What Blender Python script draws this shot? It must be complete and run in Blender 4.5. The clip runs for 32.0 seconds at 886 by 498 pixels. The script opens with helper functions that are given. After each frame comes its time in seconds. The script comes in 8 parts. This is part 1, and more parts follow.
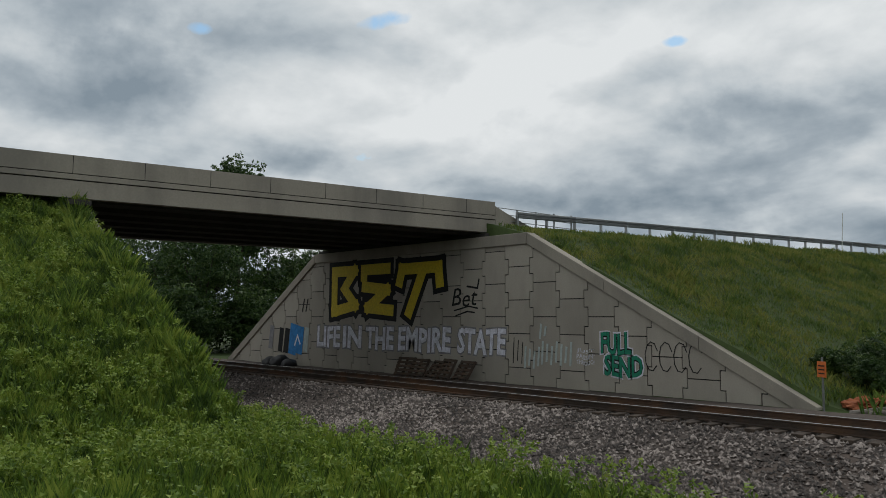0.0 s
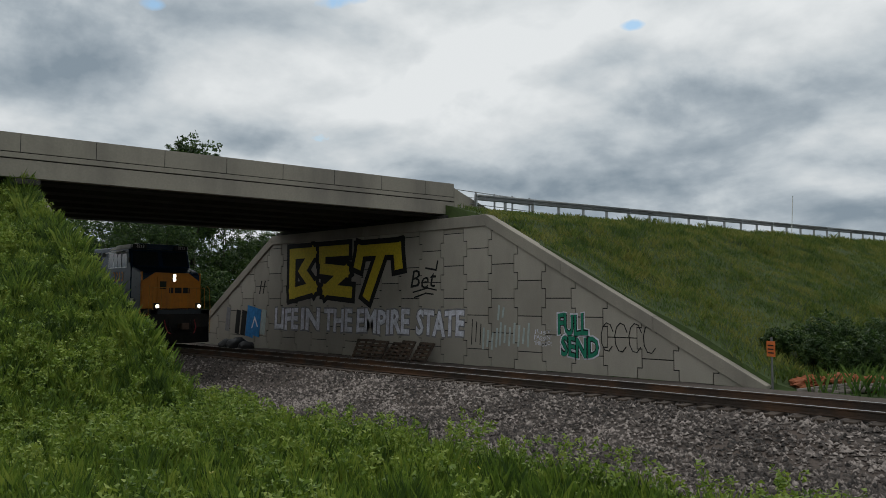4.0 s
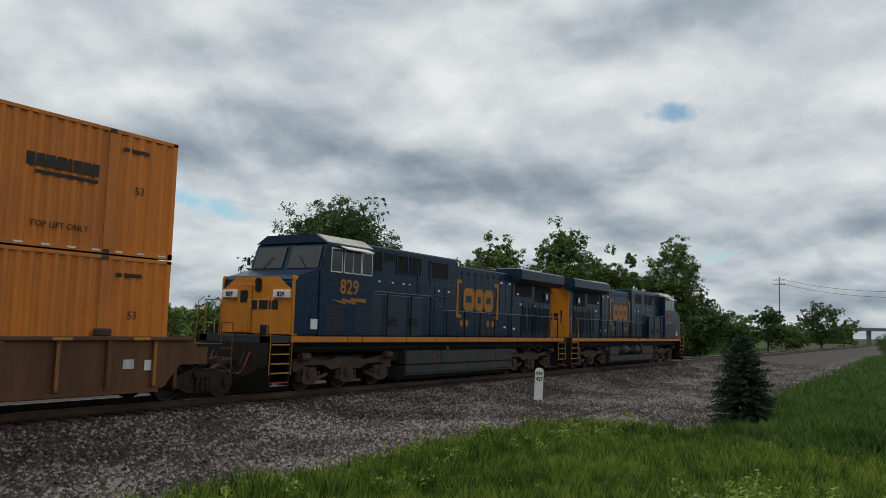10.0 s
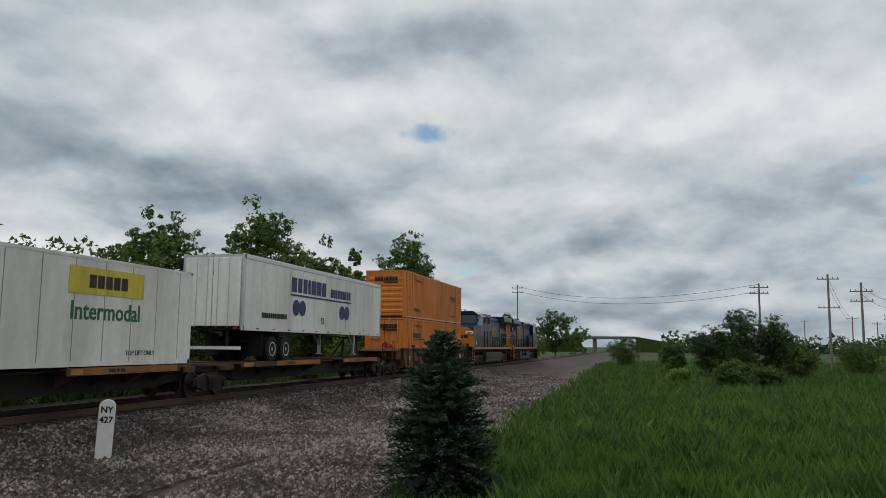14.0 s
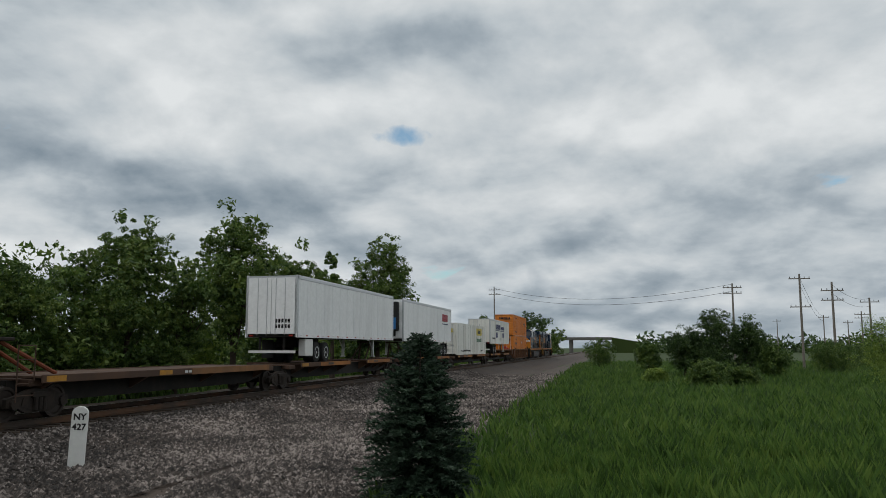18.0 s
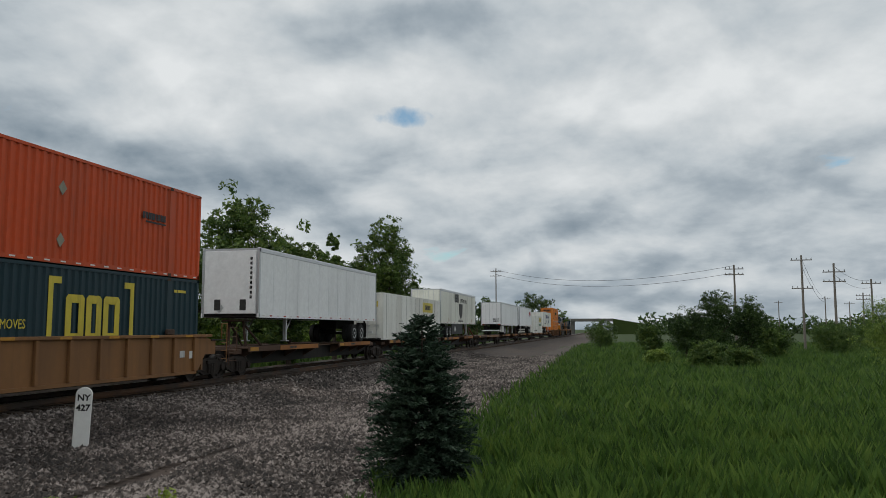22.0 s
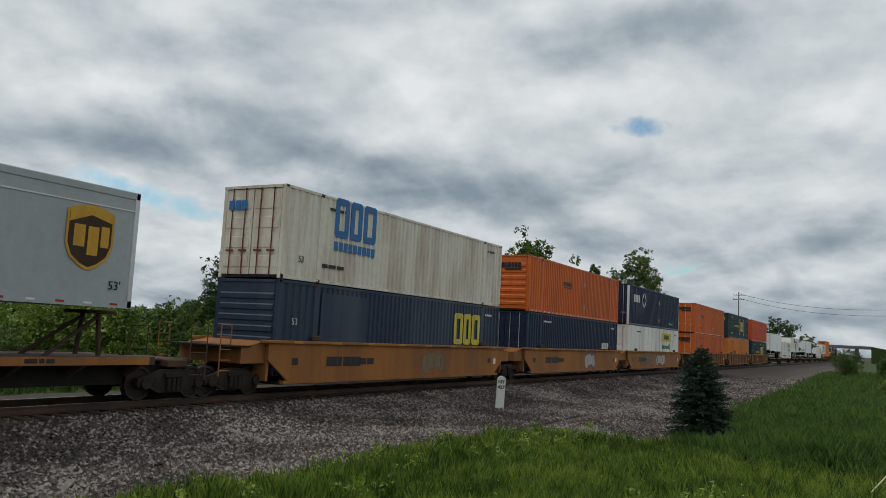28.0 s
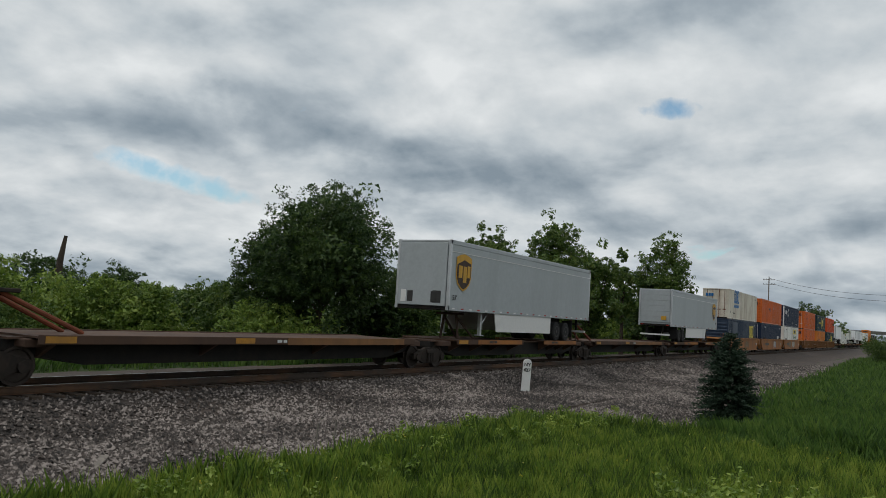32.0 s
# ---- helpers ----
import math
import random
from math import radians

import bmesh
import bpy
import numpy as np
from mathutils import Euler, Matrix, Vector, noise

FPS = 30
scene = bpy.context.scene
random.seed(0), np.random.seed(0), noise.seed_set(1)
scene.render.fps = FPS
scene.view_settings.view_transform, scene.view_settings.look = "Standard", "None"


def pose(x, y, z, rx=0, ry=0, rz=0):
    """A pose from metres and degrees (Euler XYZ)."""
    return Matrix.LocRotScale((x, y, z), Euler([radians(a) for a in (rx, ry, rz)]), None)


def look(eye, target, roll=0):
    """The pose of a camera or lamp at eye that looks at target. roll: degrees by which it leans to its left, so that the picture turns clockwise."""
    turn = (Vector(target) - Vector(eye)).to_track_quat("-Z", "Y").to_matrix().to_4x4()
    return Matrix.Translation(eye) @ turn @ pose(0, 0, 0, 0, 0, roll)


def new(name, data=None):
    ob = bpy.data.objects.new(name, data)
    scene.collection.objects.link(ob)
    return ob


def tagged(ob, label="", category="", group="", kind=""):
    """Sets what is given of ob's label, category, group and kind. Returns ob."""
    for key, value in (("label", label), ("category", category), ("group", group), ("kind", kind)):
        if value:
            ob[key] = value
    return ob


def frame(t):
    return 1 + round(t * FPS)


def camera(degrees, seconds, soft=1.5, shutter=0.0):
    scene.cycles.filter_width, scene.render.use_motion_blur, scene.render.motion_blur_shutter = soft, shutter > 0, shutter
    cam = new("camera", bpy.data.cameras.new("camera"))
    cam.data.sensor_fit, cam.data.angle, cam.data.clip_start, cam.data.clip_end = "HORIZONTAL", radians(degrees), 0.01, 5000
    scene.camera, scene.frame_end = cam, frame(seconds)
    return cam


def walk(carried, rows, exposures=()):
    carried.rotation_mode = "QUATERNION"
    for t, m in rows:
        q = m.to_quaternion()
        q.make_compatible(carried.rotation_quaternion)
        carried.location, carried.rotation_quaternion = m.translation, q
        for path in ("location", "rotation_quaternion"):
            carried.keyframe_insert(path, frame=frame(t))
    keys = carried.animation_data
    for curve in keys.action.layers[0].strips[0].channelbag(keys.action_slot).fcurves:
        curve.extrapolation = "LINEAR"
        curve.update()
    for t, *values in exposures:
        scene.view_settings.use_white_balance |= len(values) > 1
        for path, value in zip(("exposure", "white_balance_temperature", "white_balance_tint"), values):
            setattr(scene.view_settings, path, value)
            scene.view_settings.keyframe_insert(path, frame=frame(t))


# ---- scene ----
# ---- camera ----
EYE_H = 2.10          # eye above the rail heads
TRACK_Y = 17.6        # centre line of the single track
SPEED = 16.1          # train, m/s, along +x
cam = camera(58.47, 32.0, soft=0.8)


def aim(x, y, z, turn, tilt, roll):
    a, b = radians(turn), radians(tilt)
    d = Vector((math.sin(a) * math.cos(b), math.cos(a) * math.cos(b), math.sin(b)))
    return look((x, y, z), Vector((x, y, z)) + d * 10, roll)


# seconds, place, turn to the right of the track's normal, tilt, roll
PATH = [
    (0, 0.00, 0.00, 2.10, -48.38, 5.11, 0.26),
    (0.5, 0.00, 0.00, 2.10, -48.25, 5.10, 0.36),
    (1, 0.00, 0.00, 2.10, -47.94, 5.03, 0.35),
    (1.5, 0.00, 0.00, 2.10, -47.53, 4.85, 0.28),
    (2, 0.00, 0.00, 2.10, -47.28, 4.77, 0.21),
    (2.5, 0.00, 0.00, 2.10, -46.53, 4.62, 0.20),
    (4.5, 0.00, 0.00, 2.10, -44.78, 3.53, 0.25),
    (5, 0.00, 0.00, 2.10, -43.71, 3.53, 0.54),
    (5.5, 0.00, 0.00, 2.10, -41.82, 3.71, 0.58),
    (6, -0.25, 0.24, 2.11, -33.88, 3.86, 0.23),
    (6.5, -0.87, 0.91, 2.13, -13.77, 4.39, -0.14),
    (7, -0.37, 1.23, 2.12, 8.73, 4.21, 0.01),
    (7.5, -0.02, 0.12, 2.06, 25.08, 4.01, 1.07),
    (8, 0.00, 0.00, 2.10, 37.23, 4.35, 1.31),
    (8.5, 0.00, 0.00, 2.10, 45.26, 4.77, 1.44),
    (9, 0.00, 0.00, 2.10, 50.79, 5.50, 1.94),
    (9.5, 0.00, 0.00, 2.10, 55.09, 5.65, 2.05),
    (10, 0.00, 0.00, 2.10, 58.29, 5.60, 1.61),
    (10.5, 0.00, 0.00, 2.10, 61.17, 5.48, 1.57),
    (11, 3.77, 0.50, 2.03, 60.82, 6.82, 1.62),
    (11.5, 12.50, 1.66, 1.87, 58.30, 9.44, 0.82),
    (12, 13.91, 1.85, 1.84, 62.82, 8.39, 1.09),
    (12.5, 13.91, 1.85, 1.84, 68.10, 7.35, 0.98),
    (13, 13.91, 1.85, 1.84, 71.67, 6.72, 0.97),
    (13.5, 13.91, 1.85, 1.84, 74.24, 6.78, 0.74),
    (14, 13.91, 1.85, 1.84, 75.89, 6.93, 0.57),
    (14.5, 13.91, 1.85, 1.84, 77.03, 6.95, 0.29),
    (16.5, 13.91, 1.85, 1.84, 78.28, 7.45, -0.39),
    (17, 13.91, 1.85, 1.84, 78.21, 7.40, -0.49),
    (17.5, 13.91, 1.85, 1.84, 78.24, 7.02, -0.28),
    (18, 13.91, 1.85, 1.84, 77.60, 7.11, -0.02),
    (18.5, 13.91, 1.85, 1.84, 77.54, 6.80, 0.11),
    (19, 13.91, 1.85, 1.84, 77.53, 6.88, 0.16),
    (19.5, 13.91, 1.85, 1.84, 77.40, 6.64, 0.27),
    (20, 13.91, 1.85, 1.84, 77.49, 6.62, 0.37),
    (20.5, 13.91, 1.85, 1.84, 77.82, 6.39, 0.32),
    (21, 13.91, 1.85, 1.84, 77.75, 6.33, 0.17),
    (21.5, 13.91, 1.85, 1.84, 77.51, 6.21, 0.06),
    (22, 13.91, 1.85, 1.84, 77.47, 5.78, -0.04),
    (22.5, 13.91, 1.85, 1.84, 78.17, 5.57, -0.17),
    (23, 13.91, 1.85, 1.84, 79.23, 5.70, -0.33),
    (23.5, 13.91, 1.85, 1.84, 76.16, 5.57, -0.22),
    (24, 5.78, 0.77, 1.99, 72.30, 4.72, 1.03),
    (24.5, 0.51, 0.07, 2.09, 69.49, 3.79, 1.59),
    (25, 0.00, 0.00, 2.10, 66.94, 4.09, 2.23),
    (25.5, 0.00, 0.00, 2.10, 66.55, 4.75, 2.34),
    (27.5, 0.00, 0.00, 2.10, 62.52, 6.29, 2.79),
    (28, 0.00, 0.00, 2.10, 60.74, 6.16, 3.05),
    (28.5, 0.00, 0.00, 2.10, 60.47, 6.05, 2.75),
    (29, 0.00, 0.00, 2.10, 59.90, 5.90, 2.57),
    (29.5, 0.00, 0.00, 2.10, 59.57, 5.74, 2.89),
    (30, 0.00, 0.00, 2.10, 59.22, 5.57, 3.11),
    (30.5, 0.00, 0.00, 2.10, 58.24, 5.19, 3.33),
    (31, 0.00, 0.00, 2.10, 58.09, 4.83, 3.52),
    (31.5, 0.00, 0.00, 2.10, 58.59, 4.80, 3.46),
    (32, 0.00, 0.00, 2.10, 58.88, 4.79, 3.52),
]
walk(cam, [(t, aim(*r)) for t, *r in PATH], exposures=[(0.0, -0.13), (5.5, -0.05), (7.0, 0.06), (8.0, 0.08), (9.0, 0.0), (10.0, -0.06), (12.0, -0.12), (17.0, -0.14), (23.0, -0.12), (25.0, -0.10), (32.0, -0.10)])

# ---- world, sun ----
world = bpy.data.worlds.new("overcast_sky")
scene.world = world
world.use_nodes = True


def build_sky():
    nt = world.node_tree
    nt.nodes.clear()
    N, L = nt.nodes.new, nt.links.new

    def math_node(op, a, b=None, clamp=False):
        n = N("ShaderNodeMath")
        n.operation, n.use_clamp = op, clamp
        for i, v in enumerate((a, b)):
            if v is None:
                continue
            if isinstance(v, (int, float)):
                n.inputs[i].default_value = v
            else:
                L(v, n.inputs[i])
        return n.outputs[0]

    def noise_at(vec, scale, detail, rough, distort=0.0):
        n = N("ShaderNodeTexNoise")
        n.inputs["Scale"].default_value, n.inputs["Detail"].default_value = scale, detail
        n.inputs["Roughness"].default_value, n.inputs["Distortion"].default_value = rough, distort
        L(vec, n.inputs["Vector"])
        return n.outputs["Fac"]

    def ramp(fac, stops):
        n = N("ShaderNodeValToRGB")
        e = n.color_ramp.elements
        while len(e) < len(stops):
            e.new(0.5)
        for el, (p, c) in zip(e, stops):
            el.position, el.color = p, (*c, 1)
        L(fac, n.inputs[0])
        return n.outputs[0]

    def mix(fac, a, b):
        n = N("ShaderNodeMix")
        n.data_type = "RGBA"
        L(fac, n.inputs[0])
        for i, v in ((6, a), (7, b)):
            if isinstance(v, tuple):
                n.inputs[i].default_value = (*v, 1)
            else:
                L(v, n.inputs[i])
        return n.outputs[2]

    co = N("ShaderNodeTexCoord").outputs["Generated"]
    sep = N("ShaderNodeSeparateXYZ")
    L(co, sep.inputs[0])
    # flat cloud deck: the direction meets a level sheet, drawn together near the horizon
    up = math_node("ADD", math_node("MAXIMUM", sep.outputs[2], 0.0), 0.33)
    comb = N("ShaderNodeCombineXYZ")
    L(math_node("DIVIDE", sep.outputs[0], up), comb.inputs[0])
    L(math_node("DIVIDE", sep.outputs[1], up), comb.inputs[1])
    comb.inputs[2].default_value = 3.1
    deck = comb.outputs[0]
    big = noise_at(deck, 1.35, 3.0, 0.5, 0.0)
    lump = noise_at(deck, 3.2, 9.0, 0.51, 0.15)
    fleck = noise_at(deck, 13.0, 8.0, 0.6, 0.1)

    def shifted(k):
        """The deck seen a little further off: its difference shades the lumps from above."""
        n = N("ShaderNodeVectorMath")
        n.operation = "MULTIPLY"
        L(deck, n.inputs[0])
        n.inputs[1].default_value = (k, k, 1.0)
        return n.outputs[0]
    relief = math_node("SUBTRACT", lump, noise_at(shifted(0.945), 3.2, 9.0, 0.51, 0.15))
    gap = noise_at(deck, 2.9, 7.0, 0.55, 0.3)
    torn = noise_at(co, 26.0, 4.0, 0.55)

    def patch(turn, rise, w, h, tilt, ragged=3.0):
        """A ragged field of the sky: how far out of it, and whether it lies ahead."""
        a, e = radians(turn), radians(rise)
        dx, dy, dz = math.sin(a) * math.cos(e), math.cos(a) * math.cos(e), math.sin(e)
        u = math_node("ADD", math_node("MULTIPLY", math_node("SUBTRACT", sep.outputs[0], dx), math.cos(a)), math_node("MULTIPLY", math_node("SUBTRACT", sep.outputs[1], dy), -math.sin(a)))
        v = math_node("ADD", math_node("SUBTRACT", sep.outputs[2], dz), math_node("MULTIPLY", u, tilt))
        q = math_node("ADD", math_node("POWER", math_node("ABSOLUTE", math_node("DIVIDE", u, radians(w))), 2.0), math_node("POWER", math_node("ABSOLUTE", math_node("DIVIDE", v, radians(h))), 2.0))
        q = math_node("ADD", q, math_node("MULTIPLY", torn, ragged))
        ahead = math_node("GREATER_THAN", math_node("ADD", math_node("MULTIPLY", sep.outputs[0], dx), math_node("MULTIPLY", sep.outputs[1], dy)), 0.3)
        return q, ahead

    tone = math_node("ADD", math_node("MULTIPLY", big, 0.34), math_node("MULTIPLY", lump, 0.30))
    tone = math_node("ADD", tone, math_node("MULTIPLY", math_node("SUBTRACT", fleck, 0.5), 0.045))
    tone = math_node("ADD", tone, math_node("MULTIPLY", relief, 0.58))
    tone = math_node("ADD", tone, 0.245)
    # broad dark and bright fields of the deck: turn, height, half width and half height in degrees, tilt, depth
    for turn, rise, w, h, tilt, deep in ((-72, 17, 7, 4, 0.0, 0.17), (-27, 14.5, 7, 3, 0.0, 0.15), (-36, 8, 13, 2.2, 0.05, 0.13), (-58, 12, 6, 1.8, 0.0, 0.08), (-45, 16, 8, 4, 0.0, -0.11), (-60, 8, 5, 2, 0.0, -0.09),
                                         (41, 14, 6, 2.2, 0.1, 0.12), (53, 11.5, 7, 2, 0.25, 0.13), (66, 9.2, 6, 1.6, 0.2, 0.13), (77, 22, 8, 2.5, 0.0, 0.08), (77, 11, 5, 1.2, 0.2, 0.09), (86, 7.2, 4, 0.8, 0.1, 0.10), (94, 12, 8, 2, 0.0, 0.06),
                                         (22, 15, 8, 3, 0.0, 0.08), (5, 12, 8, 2.5, 0.0, 0.09), (-10, 17, 8, 3, 0.0, 0.05), (70, 5.5, 8, 1.5, 0.0, -0.08), (48, 6, 6, 1.5, 0.0, -0.09), (85, 14, 8, 3, 0.0, -0.06), (60, 16, 8, 3, 0.0, -0.06)):
        q, ahead = patch(turn, rise, w, h, tilt, 1.6)
        tone = math_node("SUBTRACT", tone, math_node("MULTIPLY", math_node("MULTIPLY", math_node("EXPONENT", math_node("MULTIPLY", q, -0.8)), ahead), deep * 2.4))
    # the deck is brighter overhead than near the horizon
    tone = math_node("ADD", tone, math_node("MULTIPLY", math_node("SUBTRACT", math_node("MINIMUM", sep.outputs[2], 0.30), 0.15), 0.45))
    cloud = ramp(tone, CLOUD_TONES)
    sky = N("ShaderNodeTexSky")
    sky.sky_type, sky.sun_disc = "NISHITA", False
    sky.sun_elevation, sky.sun_rotation = radians(SUN_UP), radians(SUN_TURN)
    blue = N("ShaderNodeMix")
    blue.data_type, blue.blend_type = "RGBA", "MULTIPLY"
    blue.inputs[0].default_value = 1.0
    L(sky.outputs[0], blue.inputs[6])
    blue.inputs[7].default_value = (0.115, 0.135, 0.130, 1)
    hole = ramp(gap, [(0.70, (0, 0, 0)), (0.76, (1, 1, 1))])
    # openings in the deck: turn, height, half width and half height in degrees, tilt
    for turn, rise, w, h, tilt in ((75.0, 15.2, 2.6, 0.80, 0.0), (40.0, 8.3, 5.6, 0.95, 0.19), (-66.0, 19.7, 1.0, 0.4, 0.0), (-53.0, 21.1, 2.2, 0.6, -0.2), (-31.7, 19.1, 0.8, 0.35, 0.0)):
        q, ahead = patch(turn, rise, w, h, tilt)
        near = math_node("MULTIPLY", math_node("SUBTRACT", 2.4, q), 1.0, True)
        hole = math_node("MAXIMUM", hole, math_node("MULTIPLY", math_node("MULTIPLY", near, ahead), 0.92))
    # small grey clouds low in the sky, in front of the deck: turn, height, half width, half height, tilt
    puff = None
    for turn, rise, w, h, tilt in ((78.3, 4.7, 1.25, 0.42, 0.0), (81.7, 4.1, 0.9, 0.3, 0.1), (84.4, 5.1, 1.0, 0.85, 0.5), (86.3, 4.0, 1.5, 0.4, 0.25), (89.0, 2.7, 2.4, 0.4, 0.0), (80.0, 2.6, 2.2, 0.3, 0.0), (94.0, 3.4, 2.0, 0.4, 0.0), (70.0, 3.3, 1.8, 0.35, 0.0)):
        q, ahead = patch(turn, rise, w, h, tilt)
        here = math_node("MULTIPLY", math_node("MULTIPLY", math_node("SUBTRACT", 2.5, q), 0.9, True), math_node("MULTIPLY", ahead, 0.62))
        puff = here if puff is None else math_node("MAXIMUM", puff, here)
    cloud = mix(puff, cloud, (0.40, 0.455, 0.51))
    full = mix(hole, cloud, blue.outputs[2])
    # below the horizon: dull ground light
    low = math_node("MULTIPLY", sep.outputs[2], -12.0, True)
    full = mix(low, full, (0.10, 0.11, 0.08))
    bg = N("ShaderNodeBackground")
    L(full, bg.inputs[0])
    bg.inputs[1].default_value = SKY_LEVEL
    out = N("ShaderNodeOutputWorld")
    L(bg.outputs[0], out.inputs[0])


SUN_UP, SUN_TURN = 58.0, -35.0
SKY_LEVEL = 1.0
CLOUD_TONES = [(0.30, (0.245, 0.305, 0.36)), (0.44, (0.385, 0.445, 0.495)), (0.54, (0.54, 0.595, 0.633)), (0.64, (0.675, 0.715, 0.737)), (0.76, (0.82, 0.85, 0.862))]
build_sky()
sun_data = bpy.data.lights.new("sun", "SUN")
sun_data.energy, sun_data.angle, sun_data.color = 0.9, radians(20), (1.0, 0.96, 0.90)
sun = new("sun", sun_data)
sun.matrix_world = pose(0, 0, 60, 90 - SUN_UP, 0, -SUN_TURN + 180)

# ---- materials ----
def surface(name, rgb, rough=0.7, metal=0.0, grain=8.0, spread=0.18, stain=None, stain_amount=0.0, stain_scale=0.6, bump=0.15, bump_scale=30.0,
            streak=1.0, by_object=0.0, gloss_spread=0.1, runs=0.0):
    """A procedural surface: base colour with fine grain, broad stains and relief, in metres of its object's space."""
    m = bpy.data.materials.new(name)
    m.use_nodes = True
    nt = m.node_tree
    N, L = nt.nodes.new, nt.links.new
    b = nt.nodes["Principled BSDF"]
    b.inputs["Specular IOR Level"].default_value = 0.3
    co = N("ShaderNodeTexCoord").outputs["Object"]
    mp = N("ShaderNodeMapping")
    mp.inputs["Scale"].default_value = (1, 1, 1 / streak)
    L(co, mp.inputs[0])

    def nz(vec, scale, detail, rough_):
        n = N("ShaderNodeTexNoise")
        n.inputs["Scale"].default_value, n.inputs["Detail"].default_value, n.inputs["Roughness"].default_value = scale, detail, rough_
        L(vec, n.inputs["Vector"])
        return n.outputs["Fac"]

    fine, broad = nz(co, grain, 6, 0.65), nz(mp.outputs[0], stain_scale, 5, 0.6)
    ramp = N("ShaderNodeValToRGB")
    e = ramp.color_ramp.elements
    e[0].position, e[1].position = 0.3, 0.7
    e[0].color = (*[c * (1 - spread) for c in rgb], 1)
    e[1].color = (*[min(1, c * (1 + spread)) for c in rgb], 1)
    L(fine, ramp.inputs[0])
    col = ramp.outputs[0]
    if stain:
        sr = N("ShaderNodeValToRGB")
        sr.color_ramp.elements[0].position, sr.color_ramp.elements[1].position = 0.62 - 0.3 * stain_amount, 0.8 - 0.3 * stain_amount
        sr.color_ramp.elements[0].color, sr.color_ramp.elements[1].color = (0, 0, 0, 1), (stain_amount, stain_amount, stain_amount, 1)
        L(broad, sr.inputs[0])
        mx = N("ShaderNodeMix")
        mx.data_type = "RGBA"
        L(sr.outputs[0], mx.inputs[0])
        L(col, mx.inputs[6])
        mx.inputs[7].default_value = (*stain, 1)
        col = mx.outputs[2]
    if runs:
        # thin vertical runs of dirt
        mp2 = N("ShaderNodeMapping")
        mp2.inputs["Scale"].default_value = (3.2, 3.2, 0.22)
        L(co, mp2.inputs[0])
        rr2 = N("ShaderNodeValToRGB")
        rr2.color_ramp.elements[0].position, rr2.color_ramp.elements[1].position = 0.50, 0.74
        rr2.color_ramp.elements[0].color, rr2.color_ramp.elements[1].color = (0, 0, 0, 1), (runs, runs, runs, 1)
        L(nz(mp2.outputs[0], 1.0, 5, 0.62), rr2.inputs[0])
        mx2 = N("ShaderNodeMix")
        mx2.data_type = "RGBA"
        L(rr2.outputs[0], mx2.inputs[0])
        L(col, mx2.inputs[6])
        mx2.inputs[7].default_value = (*[c * 0.3 + d * 0.5 for c, d in zip(rgb, stain or rgb)], 1)
        col = mx2.outputs[2]
    if by_object:
        oi = N("ShaderNodeObjectInfo")
        hs = N("ShaderNodeHueSaturation")
        mr = N("ShaderNodeMapRange")
        mr.inputs[3].default_value, mr.inputs[4].default_value = 1 - by_object, 1 + by_object
        L(oi.outputs["Random"], mr.inputs[0])
        L(mr.outputs[0], hs.inputs["Value"])
        L(col, hs.inputs["Color"])
        col = hs.outputs[0]
    L(col, b.inputs["Base Color"])
    rr = N("ShaderNodeMapRange")
    rr.inputs[3].default_value, rr.inputs[4].default_value = max(0.05, rough - gloss_spread), min(1, rough + gloss_spread)
    L(fine, rr.inputs[0])
    L(rr.outputs[0], b.inputs["Roughness"])
    b.inputs["Metallic"].default_value = metal
    if bump:
        bp = N("ShaderNodeBump")
        bp.inputs["Strength"].default_value, bp.inputs["Distance"].default_value = bump, 0.01
        L(nz(co, bump_scale, 4, 0.6), bp.inputs["Height"])
        L(bp.outputs[0], b.inputs["Normal"])
    return m


